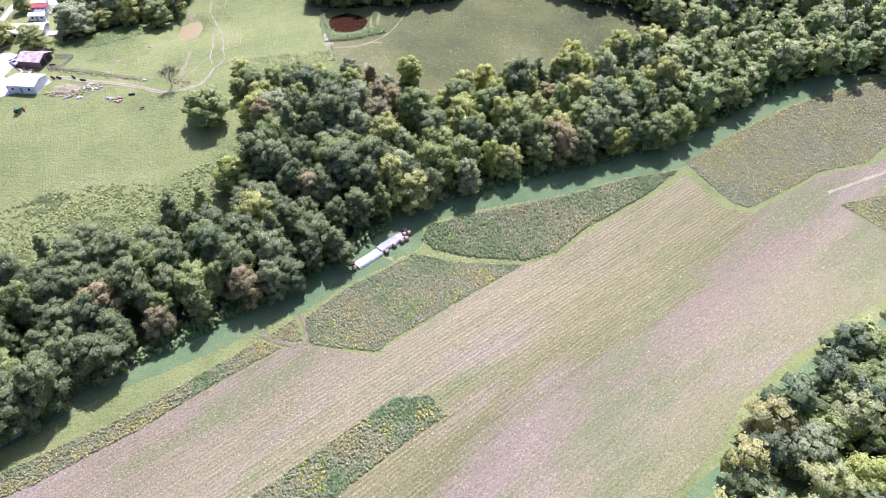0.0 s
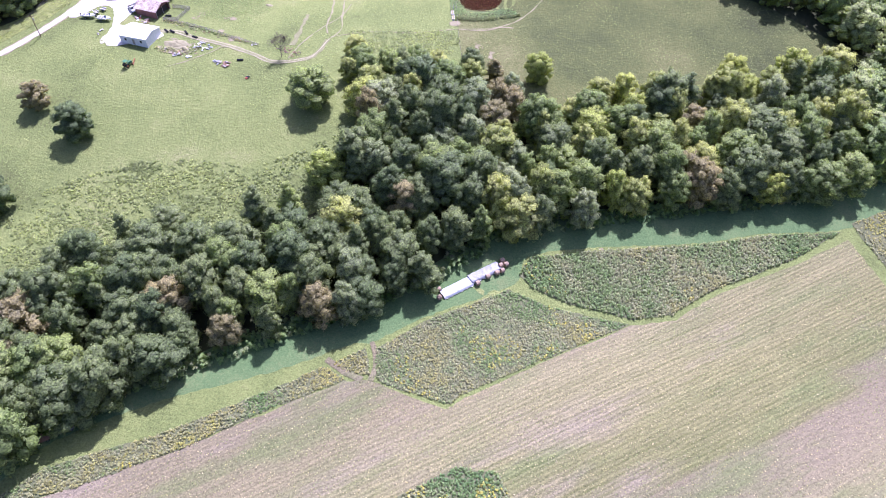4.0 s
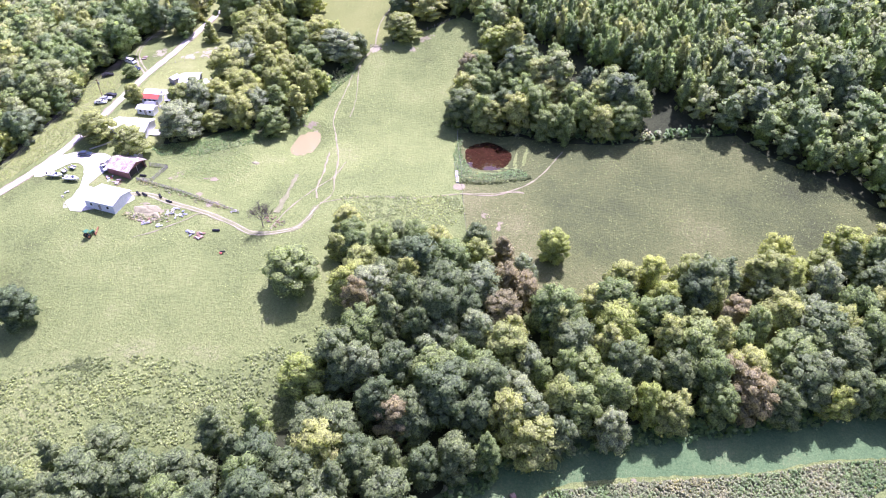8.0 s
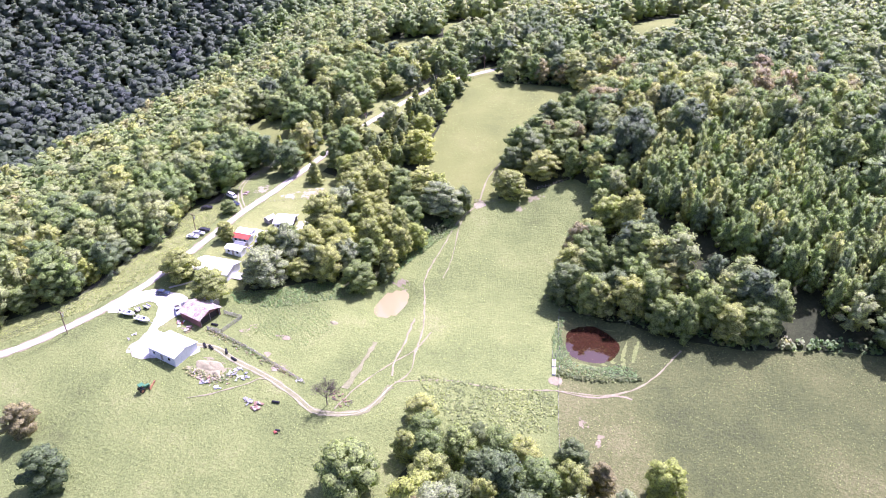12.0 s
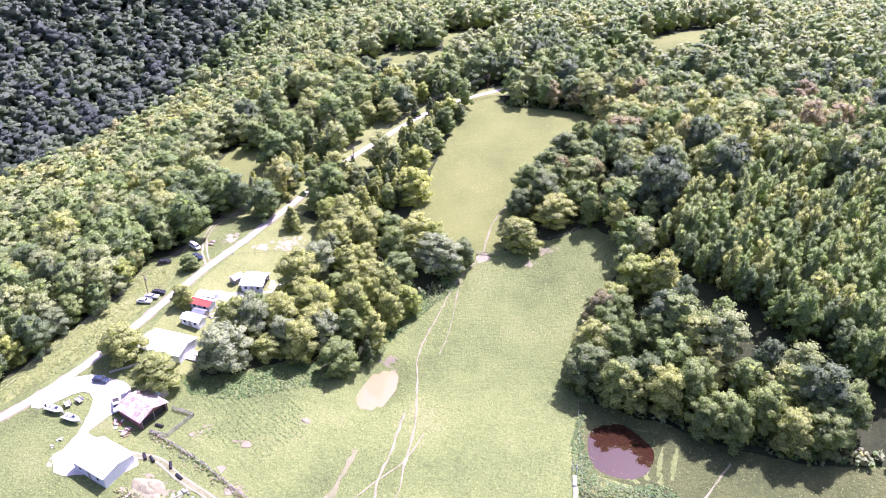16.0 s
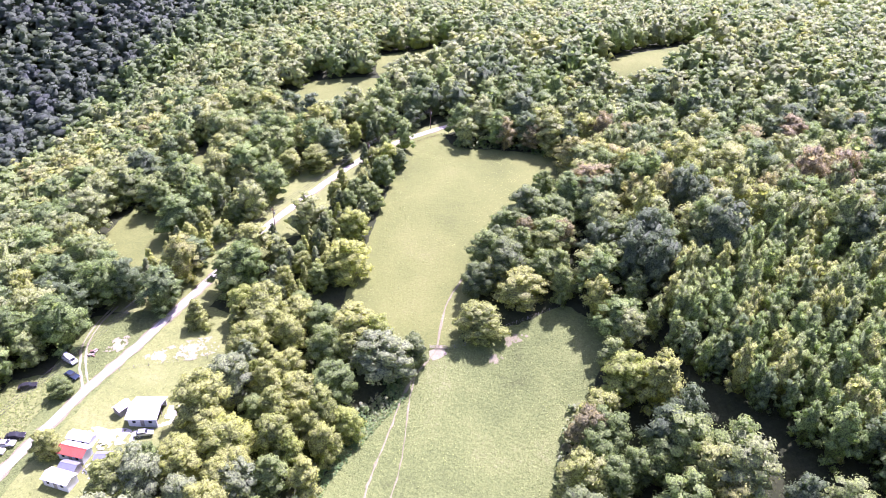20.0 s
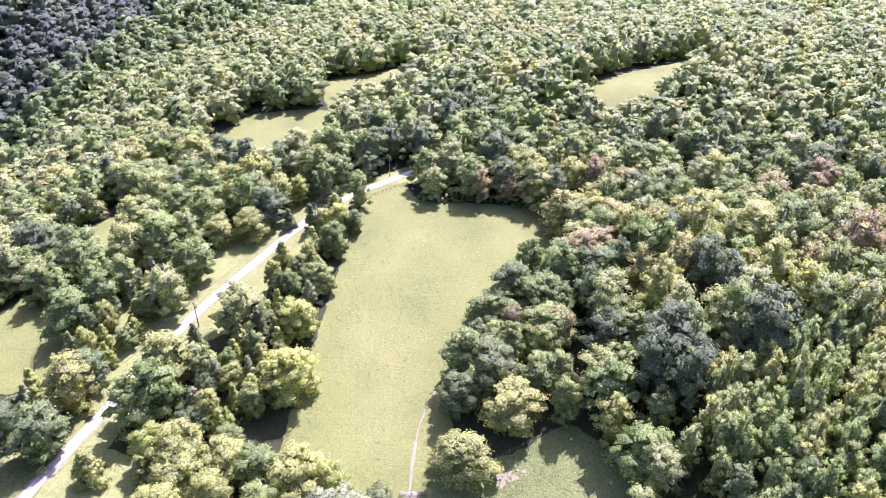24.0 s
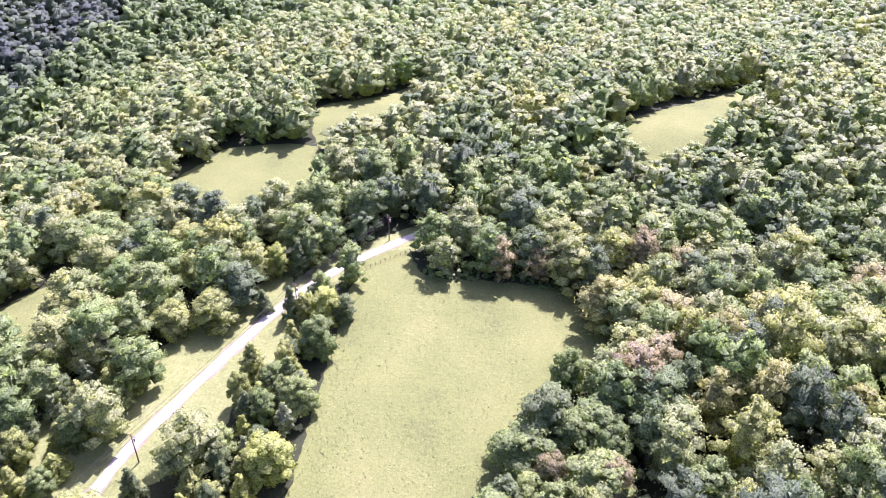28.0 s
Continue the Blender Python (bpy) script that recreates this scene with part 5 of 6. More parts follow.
def car(x, y, turn, paint, label, kind="car"):
    """A car, pickup or van, nose along its own x."""
    root = stand({"pickup": "pickup_truck", "van": "van"}.get(kind, "car"), x, y, turn, label, {"pickup": "pickup truck", "van": "van"}.get(kind, "car"), spread=1.0)
    root.location.z = float(height(x, y)) + 0.12
    if kind == "pickup":
        side = [(-2.6, 0.45), (2.6, 0.45), (2.65, 0.85), (2.5, 1.02), (1.2, 1.08), (-2.6, 1.05)]
        cabin = [(-0.45, 1.05), (1.25, 1.05), (0.7, 1.75), (-0.3, 1.78)]
    elif kind == "van":
        side = [(-2.5, 0.4), (2.5, 0.4), (2.55, 0.9), (2.1, 1.25), (-2.5, 1.3)]
        cabin = [(-2.48, 1.3), (2.0, 1.25), (1.5, 2.0), (-2.4, 2.05)]
    else:
        side = [(-2.25, 0.4), (2.25, 0.4), (2.3, 0.7), (2.1, 0.88), (0.9, 0.98), (-1.6, 1.0), (-2.25, 0.9)]
        cabin = [(-1.75, 0.98), (1.0, 0.98), (0.35, 1.45), (-1.2, 1.47)]
    body = prism(side, -0.88, 0.88)
    bmesh.ops.bevel(body, geom=body.edges[:], offset=0.06, segments=2, affect="EDGES")
    part("body", body, paint, root)
    top = prism(cabin, -0.76, 0.76)
    bmesh.ops.bevel(top, geom=top.edges[:], offset=0.07, segments=2, affect="EDGES")
    part("cabin", top, paint, root)
    xs, zs = [c[0] for c in cabin], [c[1] for c in cabin]
    mid, zc, span = sum(xs) / 4, (min(zs) + max(zs)) / 2 + 0.03, (max(xs) - min(xs)) * 0.66
    for s in (-1, 1):
        part("side_window", block((span, 0.03, (max(zs) - min(zs)) * 0.56), (mid, s * 0.765, zc), 0, 0.01), M_GLASS, root)
        part("headlight", block((0.05, 0.32, 0.14), (side[2][0] - 0.02, s * 0.6, side[2][1] - 0.06), 0, 0.015), M_LAMP_GLASS, root)
        part("tail_light", block((0.05, 0.2, 0.2), (side[0][0] - 0.01, s * 0.7, 0.75), 0, 0.015), M_RED_METAL, root)
        part("mirror", block((0.12, 0.18, 0.12), (cabin[1][0] - 0.25, s * 0.95, cabin[1][1] + 0.1), 0, 0.02), paint, root)
    front, back = (cabin[1], cabin[2]), (cabin[0], cabin[3])
    for n, (lo, hi) in (("windscreen", front), ("rear_window", back)):
        a = math.degrees(math.atan2(hi[1] - lo[1], hi[0] - lo[0]))
        part(n, block((math.hypot(hi[0] - lo[0], hi[1] - lo[1]) * 0.75, 1.3, 0.03), ((lo[0] + hi[0]) / 2, 0, (lo[1] + hi[1]) / 2), 0, 0, None, 0, -a), M_GLASS, root)
    if kind == "pickup":
        part("bed", block((1.9, 1.45, 0.04), (-1.55, 0, 1.075)), M_DARK, root, "dark open load bed")
        for s in (-1, 1):
            part("bed_rail", block((2.0, 0.1, 0.12), (-1.58, s * 0.78, 1.1), 0, 0.02), paint, root)
    for wx in (side[0][0] + 0.85, side[1][0] - 0.9):
        for s in (-1, 1):
            wheel(root, wx, s * 0.82, 0.34, 0.22)
    return root


car(-174.8, 245.6, 12, M_CAR_BLUE, "dark blue hatchback parked at the road's edge")
car(-163.8, 240.2, -40, M_CAR_SILVER, "silver pickup truck parked beside the barn", "pickup")
car(-189.2, 277.2, 18, M_CAR_WHITE, "white saloon parked beside the road")
car(-188.7, 279.8, 22, M_CAR_SILVER, "silver saloon parked beside the road")
car(-188.3, 282.4, 25, M_CAR_BLACK, "black saloon parked beside the road")
car(-195.3, 308.2, -15, M_CAR_WHITE, "white van parked beside the grassy spur", "van")
car(-190.2, 303.4, -10, M_CAR_BLUE, "dark saloon parked beside the grassy spur")
car(-199, 297, 35, M_CAR_BLACK, "abandoned dark car among roadside weeds")
car(-159.6, 293.2, 30, M_CAR_SILVER, "silver car parked before the car port")


def boat(x, y, turn, label):
    """A small open boat on its road trailer."""
    root = stand("boat_trailer", x, y, turn, label, "boat", spread=0.8)
    root.location.z = float(height(x, y)) + 0.1
    hull = bmesh.new()
    rings = []
    for s, half, keel in ((-2.6, 0.95, 0.62), (-1.0, 1.02, 0.58), (1.0, 0.95, 0.62), (2.2, 0.55, 0.78), (2.9, 0.06, 1.0)):
        rings.append([hull.verts.new(p) for p in ((s, -half, 1.25), (s, -half * 0.85, keel + 0.12), (s, 0, keel), (s, half * 0.85, keel + 0.12), (s, half, 1.25), (s, half * 0.86, 1.25), (s, 0, keel + 0.16), (s, -half * 0.86, 1.25))])
    for a, b in zip(rings, rings[1:]):
        for i in range(8):
            hull.faces.new((a[i], a[(i + 1) % 8], b[(i + 1) % 8], b[i]))
    hull.faces.new(rings[0])
    hull.faces.new(rings[-1][::-1])
    bmesh.ops.recalc_face_normals(hull, faces=hull.faces)
    part("hull", hull, M_CAR_WHITE, root)
    for sx in (-1.6, -0.3):
        part("seat", block((0.55, 1.2, 0.35), (sx, 0, 1.12), 0, 0.05), M_TARP, root)
    part("console", block((0.5, 0.6, 0.6), (0.6, 0.25, 1.35), 0, 0.06), M_CAR_BLUE, root)
    part("outboard_motor", block((0.45, 0.4, 0.7), (-2.85, 0, 1.25), 0, 0.08), M_CAR_BLACK, root)
    for s in (-0.55, 0.55):
        part("rail", block((4.6, 0.08, 0.1), (0.2, s, 0.5)), M_STEEL, root)
        wheel(root, -0.6, s * 2.0, 0.3, 0.2)
    part("drawbar", rod((2.3, 0, 0.5), (3.7, 0, 0.45), 0.06), M_STEEL, root)
    return root


boat(-177.4, 232.7, 4, "white motor boat on its trailer on grass")
boat(-170.9, 232.2, 2, "smaller white motor boat on its trailer beside the gravel")


def utility_trailer(x, y, turn, label):
    root = stand("utility_trailer", x, y, turn, label, "trailer", spread=0.6)
    root.location.z = float(height(x, y)) + 0.1
    part("bed", block((2.2, 1.3, 0.1), (0, 0, 0.55), 0, 0.02), M_GREY_WOOD, root)
    for s in (-1, 1):
        part("side_board", block((2.2, 0.06, 0.4), (0, s * 0.66, 0.8)), M_CAR_WHITE, root)
        wheel(root, 0, s * 0.82, 0.28, 0.18)
    part("drawbar", rod((1.1, 0, 0.5), (2.2, 0, 0.4), 0.05), M_STEEL, root)


utility_trailer(-176, 235.6, 150, "small pale utility trailer on the grass")
utility_trailer(-174.3, 237.8, 170, "small white utility trailer beside the gravel")


def tractor(x, y, turn):
    root = stand("tractor", x, y, turn, "green tractor with orange implement in the pasture", "tractor", spread=0.8)
    root.location.z = float(height(x, y)) + 0.05
    part("bonnet", block((1.7, 0.7, 0.75), (0.95, 0, 1.15), 0, 0.08), M_GREEN_PAINT, root)
    part("chassis", block((2.8, 0.5, 0.4), (0.3, 0, 0.75), 0, 0.05), M_CAR_BLACK, root)
    part("seat", block((0.5, 0.5, 0.5), (-0.55, 0, 1.35), 0, 0.08), M_CAR_BLACK, root)
    for px in (-1.0, 0.15):
        for s in (-0.6, 0.6):
            part("roof_post", rod((px, s, 1.1), (px, s, 2.35), 0.04), M_GREEN_PAINT, root)
    part("canopy", block((1.5, 1.5, 0.1), (-0.42, 0, 2.4), 0, 0.04), M_GREEN_PAINT, root)
    part("exhaust", rod((1.2, 0.2, 1.5), (1.2, 0.2, 2.2), 0.04), M_CAR_BLACK, root)
    for s in (-1, 1):
        wheel(root, -0.6, s * 0.8, 0.72, 0.4, M_ORANGE_PAINT)
        wheel(root, 1.5, s * 0.7, 0.42, 0.28, M_ORANGE_PAINT)
    rake = stand("hay_rake", x + 1.2, y + 2.2, turn + 40, "rusty orange hay implement beside the tractor", "farm implement", spread=0.6)
    rake.location.z = float(height(x + 1.2, y + 2.2)) + 0.02
    part("beam", rod((-1.6, 0, 0.6), (1.6, 0, 0.75), 0.08), M_ORANGE_PAINT, rake)
    for i in range(5):
        tine = part("rake_wheel", rod((-1.3 + i * 0.65, -0.04, 0.5), (-1.3 + i * 0.65, 0.04, 0.5), 0.5, 12), M_ORANGE_PAINT, rake)
        part("hub", rod((-1.3 + i * 0.65, -0.1, 0.5), (-1.3 + i * 0.65, 0.1, 0.5), 0.1, 8), M_STEEL, tine)


tractor(-150, 210, 70)


def bale(x, y, r=0.75, turn=0.0, flat=False, group="round bales at the tarp", label="weathered brown round hay bale in the grass"):
    root = stand("hay_bale", x, y, turn, label, "hay bale", group, spread=0.4)
    root.location.z = float(height(x, y)) + 0.06
    bm = rod((-0.6, 0, r), (0.6, 0, r), r, 20) if not flat else rod((0, 0, 0), (0, 0, 1.2), r, 20)
    bmesh.ops.bevel(bm, geom=[e for e in bm.edges if e.calc_face_angle(0) > 1.0], offset=0.12, segments=2, affect="EDGES")
    part("roll", bm, M_BALE, root)
    if not flat:
        for s in (-0.61, 0.61):
            part("end_spiral", rod((s - 0.01, 0, r), (s + 0.01, 0, r), r * 0.7, 18), M_BALE, root)
    return root


for bx, by in ((-12.2, 162.6), (-12.4, 160.9), (-11.6, 159.3), (-13.0, 158.2), (-15.3, 156.4), (-17.7, 153.6), (-27.9, 149.0), (-27.2, 146.4), (-10.9, 161.6)):
    bale(bx, by, 0.72, 40)


def tarp(name, x, y, turn, long, wide, high, material, label, seed):
    """A weighed-down sheet over a long row of bales: sagging between humps, with a hem to the ground."""
    root = stand(name, x, y, turn, label, "tarpaulin", spread=2.0)
    root.location.z = float(height(x, y)) + 0.05
    nx, ny = 44, 20
    bm = bmesh.new()
    grid = []
    for j in range(ny + 1):
        row = []
        v = -1 + 2 * j / ny
        for i in range(nx + 1):
            u = i / nx * long - long / 2
            hump = 0.10 * abs(math.sin(u * math.pi / 1.3 * 0.5))
            z = (high - hump) * (1 - abs(v) ** 7) + 0.07 * noise.noise(Vector((u * 1.3, v * 3, seed))) + 0.05
            row.append(bm.verts.new((u + 0.1 * noise.noise(Vector((v * 4, u, seed))), v * wide / 2 + 0.12 * noise.noise(Vector((u * 0.8, v, seed + 5))), z)))
        grid.append(row)
    for j in range(ny):
        for i in range(nx):
            bm.faces.new((grid[j][i], grid[j][i + 1], grid[j + 1][i + 1], grid[j + 1][i])).smooth = True
    part("sheet", bm, material, root)
    for k in range(6):
        u = -long / 2 + (k + 0.5) * long / 6
        for s in (-1, 1):
            part("weight", block((0.35, 0.25, 0.18), (u, s * (wide / 2 + 0.05), 0.09), 20 * s, 0.05), M_CONCRETE, root)
    return root


tarp("tarp", -23.3, 151.0, 43.5, 9.6, 3.5, 0.85, M_TARP_PALE, "bright silver tarp over a row of bales", 3)
tarp("tarp", -16.6, 157.7, 43.5, 9.8, 3.4, 0.85, M_TARP, "dull grey tarp over a row of bales", 9)


def wagon(x, y, turn, long, material, label):
    root = stand("hay_wagon", x, y, turn, label, "wagon", spread=1.5)
    root.location.z = float(height(x, y)) + 0.12
    for i in range(9):
        part("deck_board", block((long, 0.25, 0.07), (0, -1.08 + i * 0.27, 0.95)), material, root)
    for s in (-0.5, 0.5):
        part("beam", block((long * 0.96, 0.12, 0.18), (0, s, 0.82)), M_STEEL, root)
    for wx in (-long * 0.32, long * 0.32):
        part("axle", rod((wx, -0.9, 0.4), (wx, 0.9, 0.4), 0.06), M_STEEL, root)
        for s in (-1, 1):
            wheel(root, wx, s * 0.9, 0.38, 0.24)
    part("headboard", block((0.08, 2.4, 0.9), (-long / 2, 0, 1.42)), material, root)
    part("drawbar", rod((long / 2, 0, 0.6), (long / 2 + 1.6, 0, 0.4), 0.06), M_STEEL, root)


wagon(-111, 86.6, 40, 4.4, M_BROWN_WOOD, "brown wooden hay wagon under the trees")
wagon(-107.2, 90, 40, 5.2, M_GREY_WOOD, "grey wooden hay wagon under the trees")


# ---- fences, poles, wires ----
def board_fence(points, tall, rails, label, material=M_GREY_WOOD, gap=2.4, board=0.16):
    x0, y0 = points[0]
    root = new("fence")
    root.matrix_world = pose(x0, y0, float(height(x0, y0)))
    tagged(root, label, "fence")
    line = smooth_line(points, gap) if len(points) > 2 else np.array([np.add(points[0], np.multiply(s, np.subtract(points[1], points[0]))) for s in np.linspace(0, 1, max(2, int(math.dist(*points) / gap) + 1))])
    feet = [Vector((p[0] - x0, p[1] - y0, float(height(p[0], p[1])) - root.location.z)) for p in line]
    for f in feet:
        part("post", rod(f - Vector((0, 0, 0.2)), f + Vector((0, 0, tall + 0.1)), 0.07, 6), material, root)
    for a, b in zip(feet, feet[1:]):
        for k in range(rails):
            h = Vector((0, 0, tall * (k + 0.7) / rails))
            mid, way = (a + b) / 2 + h, b - a
            m = block((way.length, 0.04 if board > 0.05 else 0.012, board), (0, 0, 0))
            bmesh.ops.transform(m, matrix=Matrix.Translation(mid) @ way.to_track_quat("X", "Z").to_matrix().to_4x4(), verts=m.verts)
            part("rail", m, material, root)
    return root


board_fence([(-150.4, 245.8), (-144, 246.4)], 1.4, 4, "weathered grey board corral fence")
board_fence([(-144, 246.4), (-145.2, 238)], 1.4, 4, "weathered grey board corral fence")
board_fence([(-145.2, 238), (-150, 237.2)], 1.4, 4, "weathered grey board corral fence")
board_fence([(-150, 237.4), (-142.4, 236.6), (-132, 235), (-126.5, 233.6), (-118, 231.5), (-110, 229.5)], 1.2, 3, "tumbledown grey board fence beside the track", M_GREY_WOOD, 2.6, 0.12)
board_fence([(-54, 297), (-51, 285), (-47.5, 273), (-45, 262), (-41.5, 248), (-38, 236)], 1.2, 3, "wire fence on grey posts by the pond", M_GREY_WOOD, 3.2, 0.02)
board_fence([(-179.5, 309), (-170, 315), (-160, 321)], 1.0, 2, "thin wire fence across the lawn", M_GREY_WOOD, 3.0, 0.02)
board_fence([(-98.5, 348.5), (-103.5, 347.2)], 1.3, 5, "rusty brown pasture gate of steel bars", M_RUST, 2.5, 0.06)
board_fence([(-98.5, 348.5), (-94, 351), (-84, 360.5), (-70, 371)], 1.2, 3, "wire fence along the wood's edge", M_GREY_WOOD, 3.0, 0.02)
board_fence([(-152.5, 440), (-147, 447.5), (-141, 455), (-134, 462)], 1.1, 3, "wire fence on dark posts beside the road", M_BROWN_WOOD, 1.6, 0.02)


def pole(x, y, tall, turn, label="dark wooden power pole beside the country road"):
    root = stand("power_pole", x, y, turn, label, "power pole", "power line poles", spread=0.2)
    part("shaft", rod((0, 0, -0.3), (0, 0, tall), 0.16, 8, 0.11), M_BROWN_WOOD, root)
    part("crossarm", block((2.2, 0.1, 0.12), (0, 0.1, tall - 0.6), 0, 0.01), M_BROWN_WOOD, root)
    for s in (-1.0, 0.0, 1.0):
        part("insulator", rod((s, 0.1, tall - 0.54), (s, 0.1, tall - 0.32), 0.05, 8), M_CAR_WHITE, root)
    part("transformer", rod((0.3, 0.25, tall - 2.2), (0.3, 0.25, tall - 1.3), 0.22, 10), M_STEEL, root)
    return root


POLES = [(-222, 168, 30), (-189, 219.3, 15), (-190, 280, 0), (-185.5, 333, 0), (-171.3, 380, -12), (-157, 430, -20), (-143, 465, -40)]
for x, y, turn in POLES:
    pole(x, y, 8.6, turn)
for a, b in zip(POLES, POLES[1:]):
    for s in (-1.0, 0.0, 1.0):
        curve = bpy.data.curves.new("power_line", "CURVE")
        curve.dimensions, curve.bevel_depth, curve.bevel_resolution = "3D", 0.035, 1
        run = curve.splines.new("POLY")
        run.points.add(12)
        ends = [Vector((x + s * math.cos(radians(t)), y + s * math.sin(radians(t)), float(height(x, y)) + 8.3)) for x, y, t in (a, b)]
        for i, pt in enumerate(run.points):
            u = i / 12
            p = ends[0].lerp(ends[1], u) - Vector((0, 0, 2.2 * u * (1 - u)))
            pt.co = (*p, 1)
        curve.materials.append(M_WIRE)
        tagged(new("power_line", curve), "thin dark sagging power line between poles", "cable", "power lines")


# ---- small things round the farm ----
def trough(x, y, turn, long, label):
    root = stand("water_trough", x, y, turn, label, "trough", spread=0.3)
    root.location.z = float(height(x, y)) + 0.04
    tub = bmesh.new()
    bmesh.ops.create_grid(tub, x_segments=1, y_segments=1, size=0.5, matrix=Matrix.Diagonal((long, 0.9, 1, 1)))
    bmesh.ops.solidify(tub, geom=tub.faces[:], thickness=0.06)
    part("floor", tub, M_CAR_WHITE, root)
    for s in (-1, 1):
        part("side", block((long, 0.07, 0.7), (0, s * 0.45, 0.35), 0, 0.01), M_CAR_WHITE, root)
        part("end", block((0.07, 0.82, 0.7), (s * (long / 2 - 0.04), 0, 0.35), 0, 0.01), M_CAR_WHITE, root)
    part("water", block((long - 0.16, 0.8, 0.02), (0, 0, 0.6)), M_TAN_WATER, root)


trough(-47.1, 264.6, 103, 3.2, "long white water trough beside the fence")
trough(-48.2, 268.4, 103, 3.0, "white water trough beside the fence")
for k, (hx, hy) in enumerate(((-48.9, 271.6), (-49.3, 273.2))):
    rack = stand("hay_rack", hx, hy, 103, "galvanised steel bar hay rack by the fence", "hay rack", spread=0.3)
    for s in (-0.5, 0.5):
        for h in (0.4, 0.8, 1.2):
            part("bar", rod((-0.8, s, h), (0.8, s, h), 0.03, 6), M_STEEL, rack)
        for e in (-0.8, 0.8):
            part("upright", rod((e, s, -0.1), (e, s, 1.3), 0.035, 6), M_STEEL, rack)
drape("dirt_patch", [(-47.5, 262), (-44.5, 263), (-43.8, 259.8), (-46.8, 259)], M_CLAY, 0.14, 2.0, 0.3, "trampled red clay round the trough", "dirt patch")


def pipe_length(x, y, turn, label="dark corrugated drain pipe lying on the grass"):
    root = stand("drain_pipe", x, y, turn, label, "pipe", "drain pipes by the track", spread=0.4)
    root.location.z = float(height(x, y)) + 0.05
    bm = rod((-1.1, 0, 0.34), (1.1, 0, 0.34), 0.33, 14)
    part("tube", bm, M_CAR_BLACK, root)
    for i in range(7):
        part("rib", rod((-1.02 + i * 0.33, 0, 0.34), (-0.94 + i * 0.33, 0, 0.34), 0.36, 14), M_CAR_BLACK, root)


for px, py, t in ((-145.8, 230.9, -35), (-143.6, 231, -25), (-138.3, 231.4, -45), (-134.2, 229.6, -15), (-149.4, 239.9, 5), (-113, 220.1, 10)):
    pipe_length(px, py, t)


def scrap(x, y, n, reach, materials, label, seed, size=0.9, name="scrap_heap"):
    """A heap of boards, sheets and blocks thrown together."""
    pick = random.Random(seed)
    root = stand(name, x, y, 0, label, "scrap heap", spread=0.5)
    root.location.z = float(height(x, y))
    for i in range(n):
        r, a = reach * math.sqrt(pick.random()), pick.uniform(0, 6.28)
        px, py = r * math.cos(a), r * math.sin(a)
        z = float(height(x + px, y + py)) - root.location.z + 0.1 + 0.5 * max(0, 1 - r / reach) * pick.random()
        s = (size * pick.uniform(0.6, 1.9), size * pick.uniform(0.2, 0.8), size * pick.uniform(0.08, 0.4))
        part(pick.choice(("board", "sheet", "beam")), block(s, (px, py, z + s[2] / 2), pick.uniform(0, 180), 0.02, None, pick.uniform(-9, 9)), pick.choice(materials), root)


scrap(-129, 224.6, 26, 3.2, [M_WHITE_METAL, M_CONCRETE, M_STEEL], "heap of pale scrap sheets beside the track", 1)
scrap(-136.4, 219.8, 12, 1.8, [M_BROWN_WOOD, M_RUST, M_STEEL], "heap of rusty scrap and boards", 2)
scrap(-131.6, 218.9, 5, 0.9, [M_WHITE_METAL, M_CAR_WHITE], "white scrap appliance and sheets on grass", 3, 0.8)
scrap(-120.6, 217.3, 12, 1.4, [M_GREY_WOOD, M_STEEL, M_BARK], "dark rusting machine scrap on the grass", 4)
scrap(-117, 217.2, 14, 1.6, [M_RUST, M_BROWN_WOOD, M_BALE], "brown rusty scrap iron on the grass", 5)
scrap(-107, 211.8, 4, 0.5, [M_RED_METAL, M_CAR_BLACK], "small dark red feed box in the pasture", 6, 0.9, "feed_box")
scrap(-159.6, 236, 10, 1.3, [M_RED_METAL, M_WHITE_METAL, M_RUST], "red farm implement beside the barn", 7)
scrap(-155.5, 234.9, 12, 1.5, [M_RUST, M_BROWN_WOOD, M_CONCRETE], "rusty junk and boards beside the barn", 8)
scrap(-156.8, 246.2, 12, 2.0, [M_RED_METAL, M_RUST], "fallen red roof sheets behind the barn", 9)
scrap(-191.3, 312.6, 10, 1.6, [M_RUST, M_BROWN_WOOD], "brown scrap heap beside the spur", 10)
scrap(-164.5, 280.3, 12, 2.0, [M_WHITE_METAL, M_CONCRETE, M_STEEL], "pale clutter between the small houses", 11, 0.8)
scrap(-166.8, 287.5, 10, 1.8, [M_WHITE_METAL, M_CONCRETE], "pale clutter beside the low shed", 12, 0.8)
scrap(-98.5, 346.8, 4, 0.8, [M_RUST, M_BROWN_WOOD], "brown boards beside the pasture gate", 13, 0.6)
scrap(-112, 230, 8, 1.4, [M_GREY_WOOD, M_CONCRETE], "pale stones and boards along the fence", 14, 0.6)

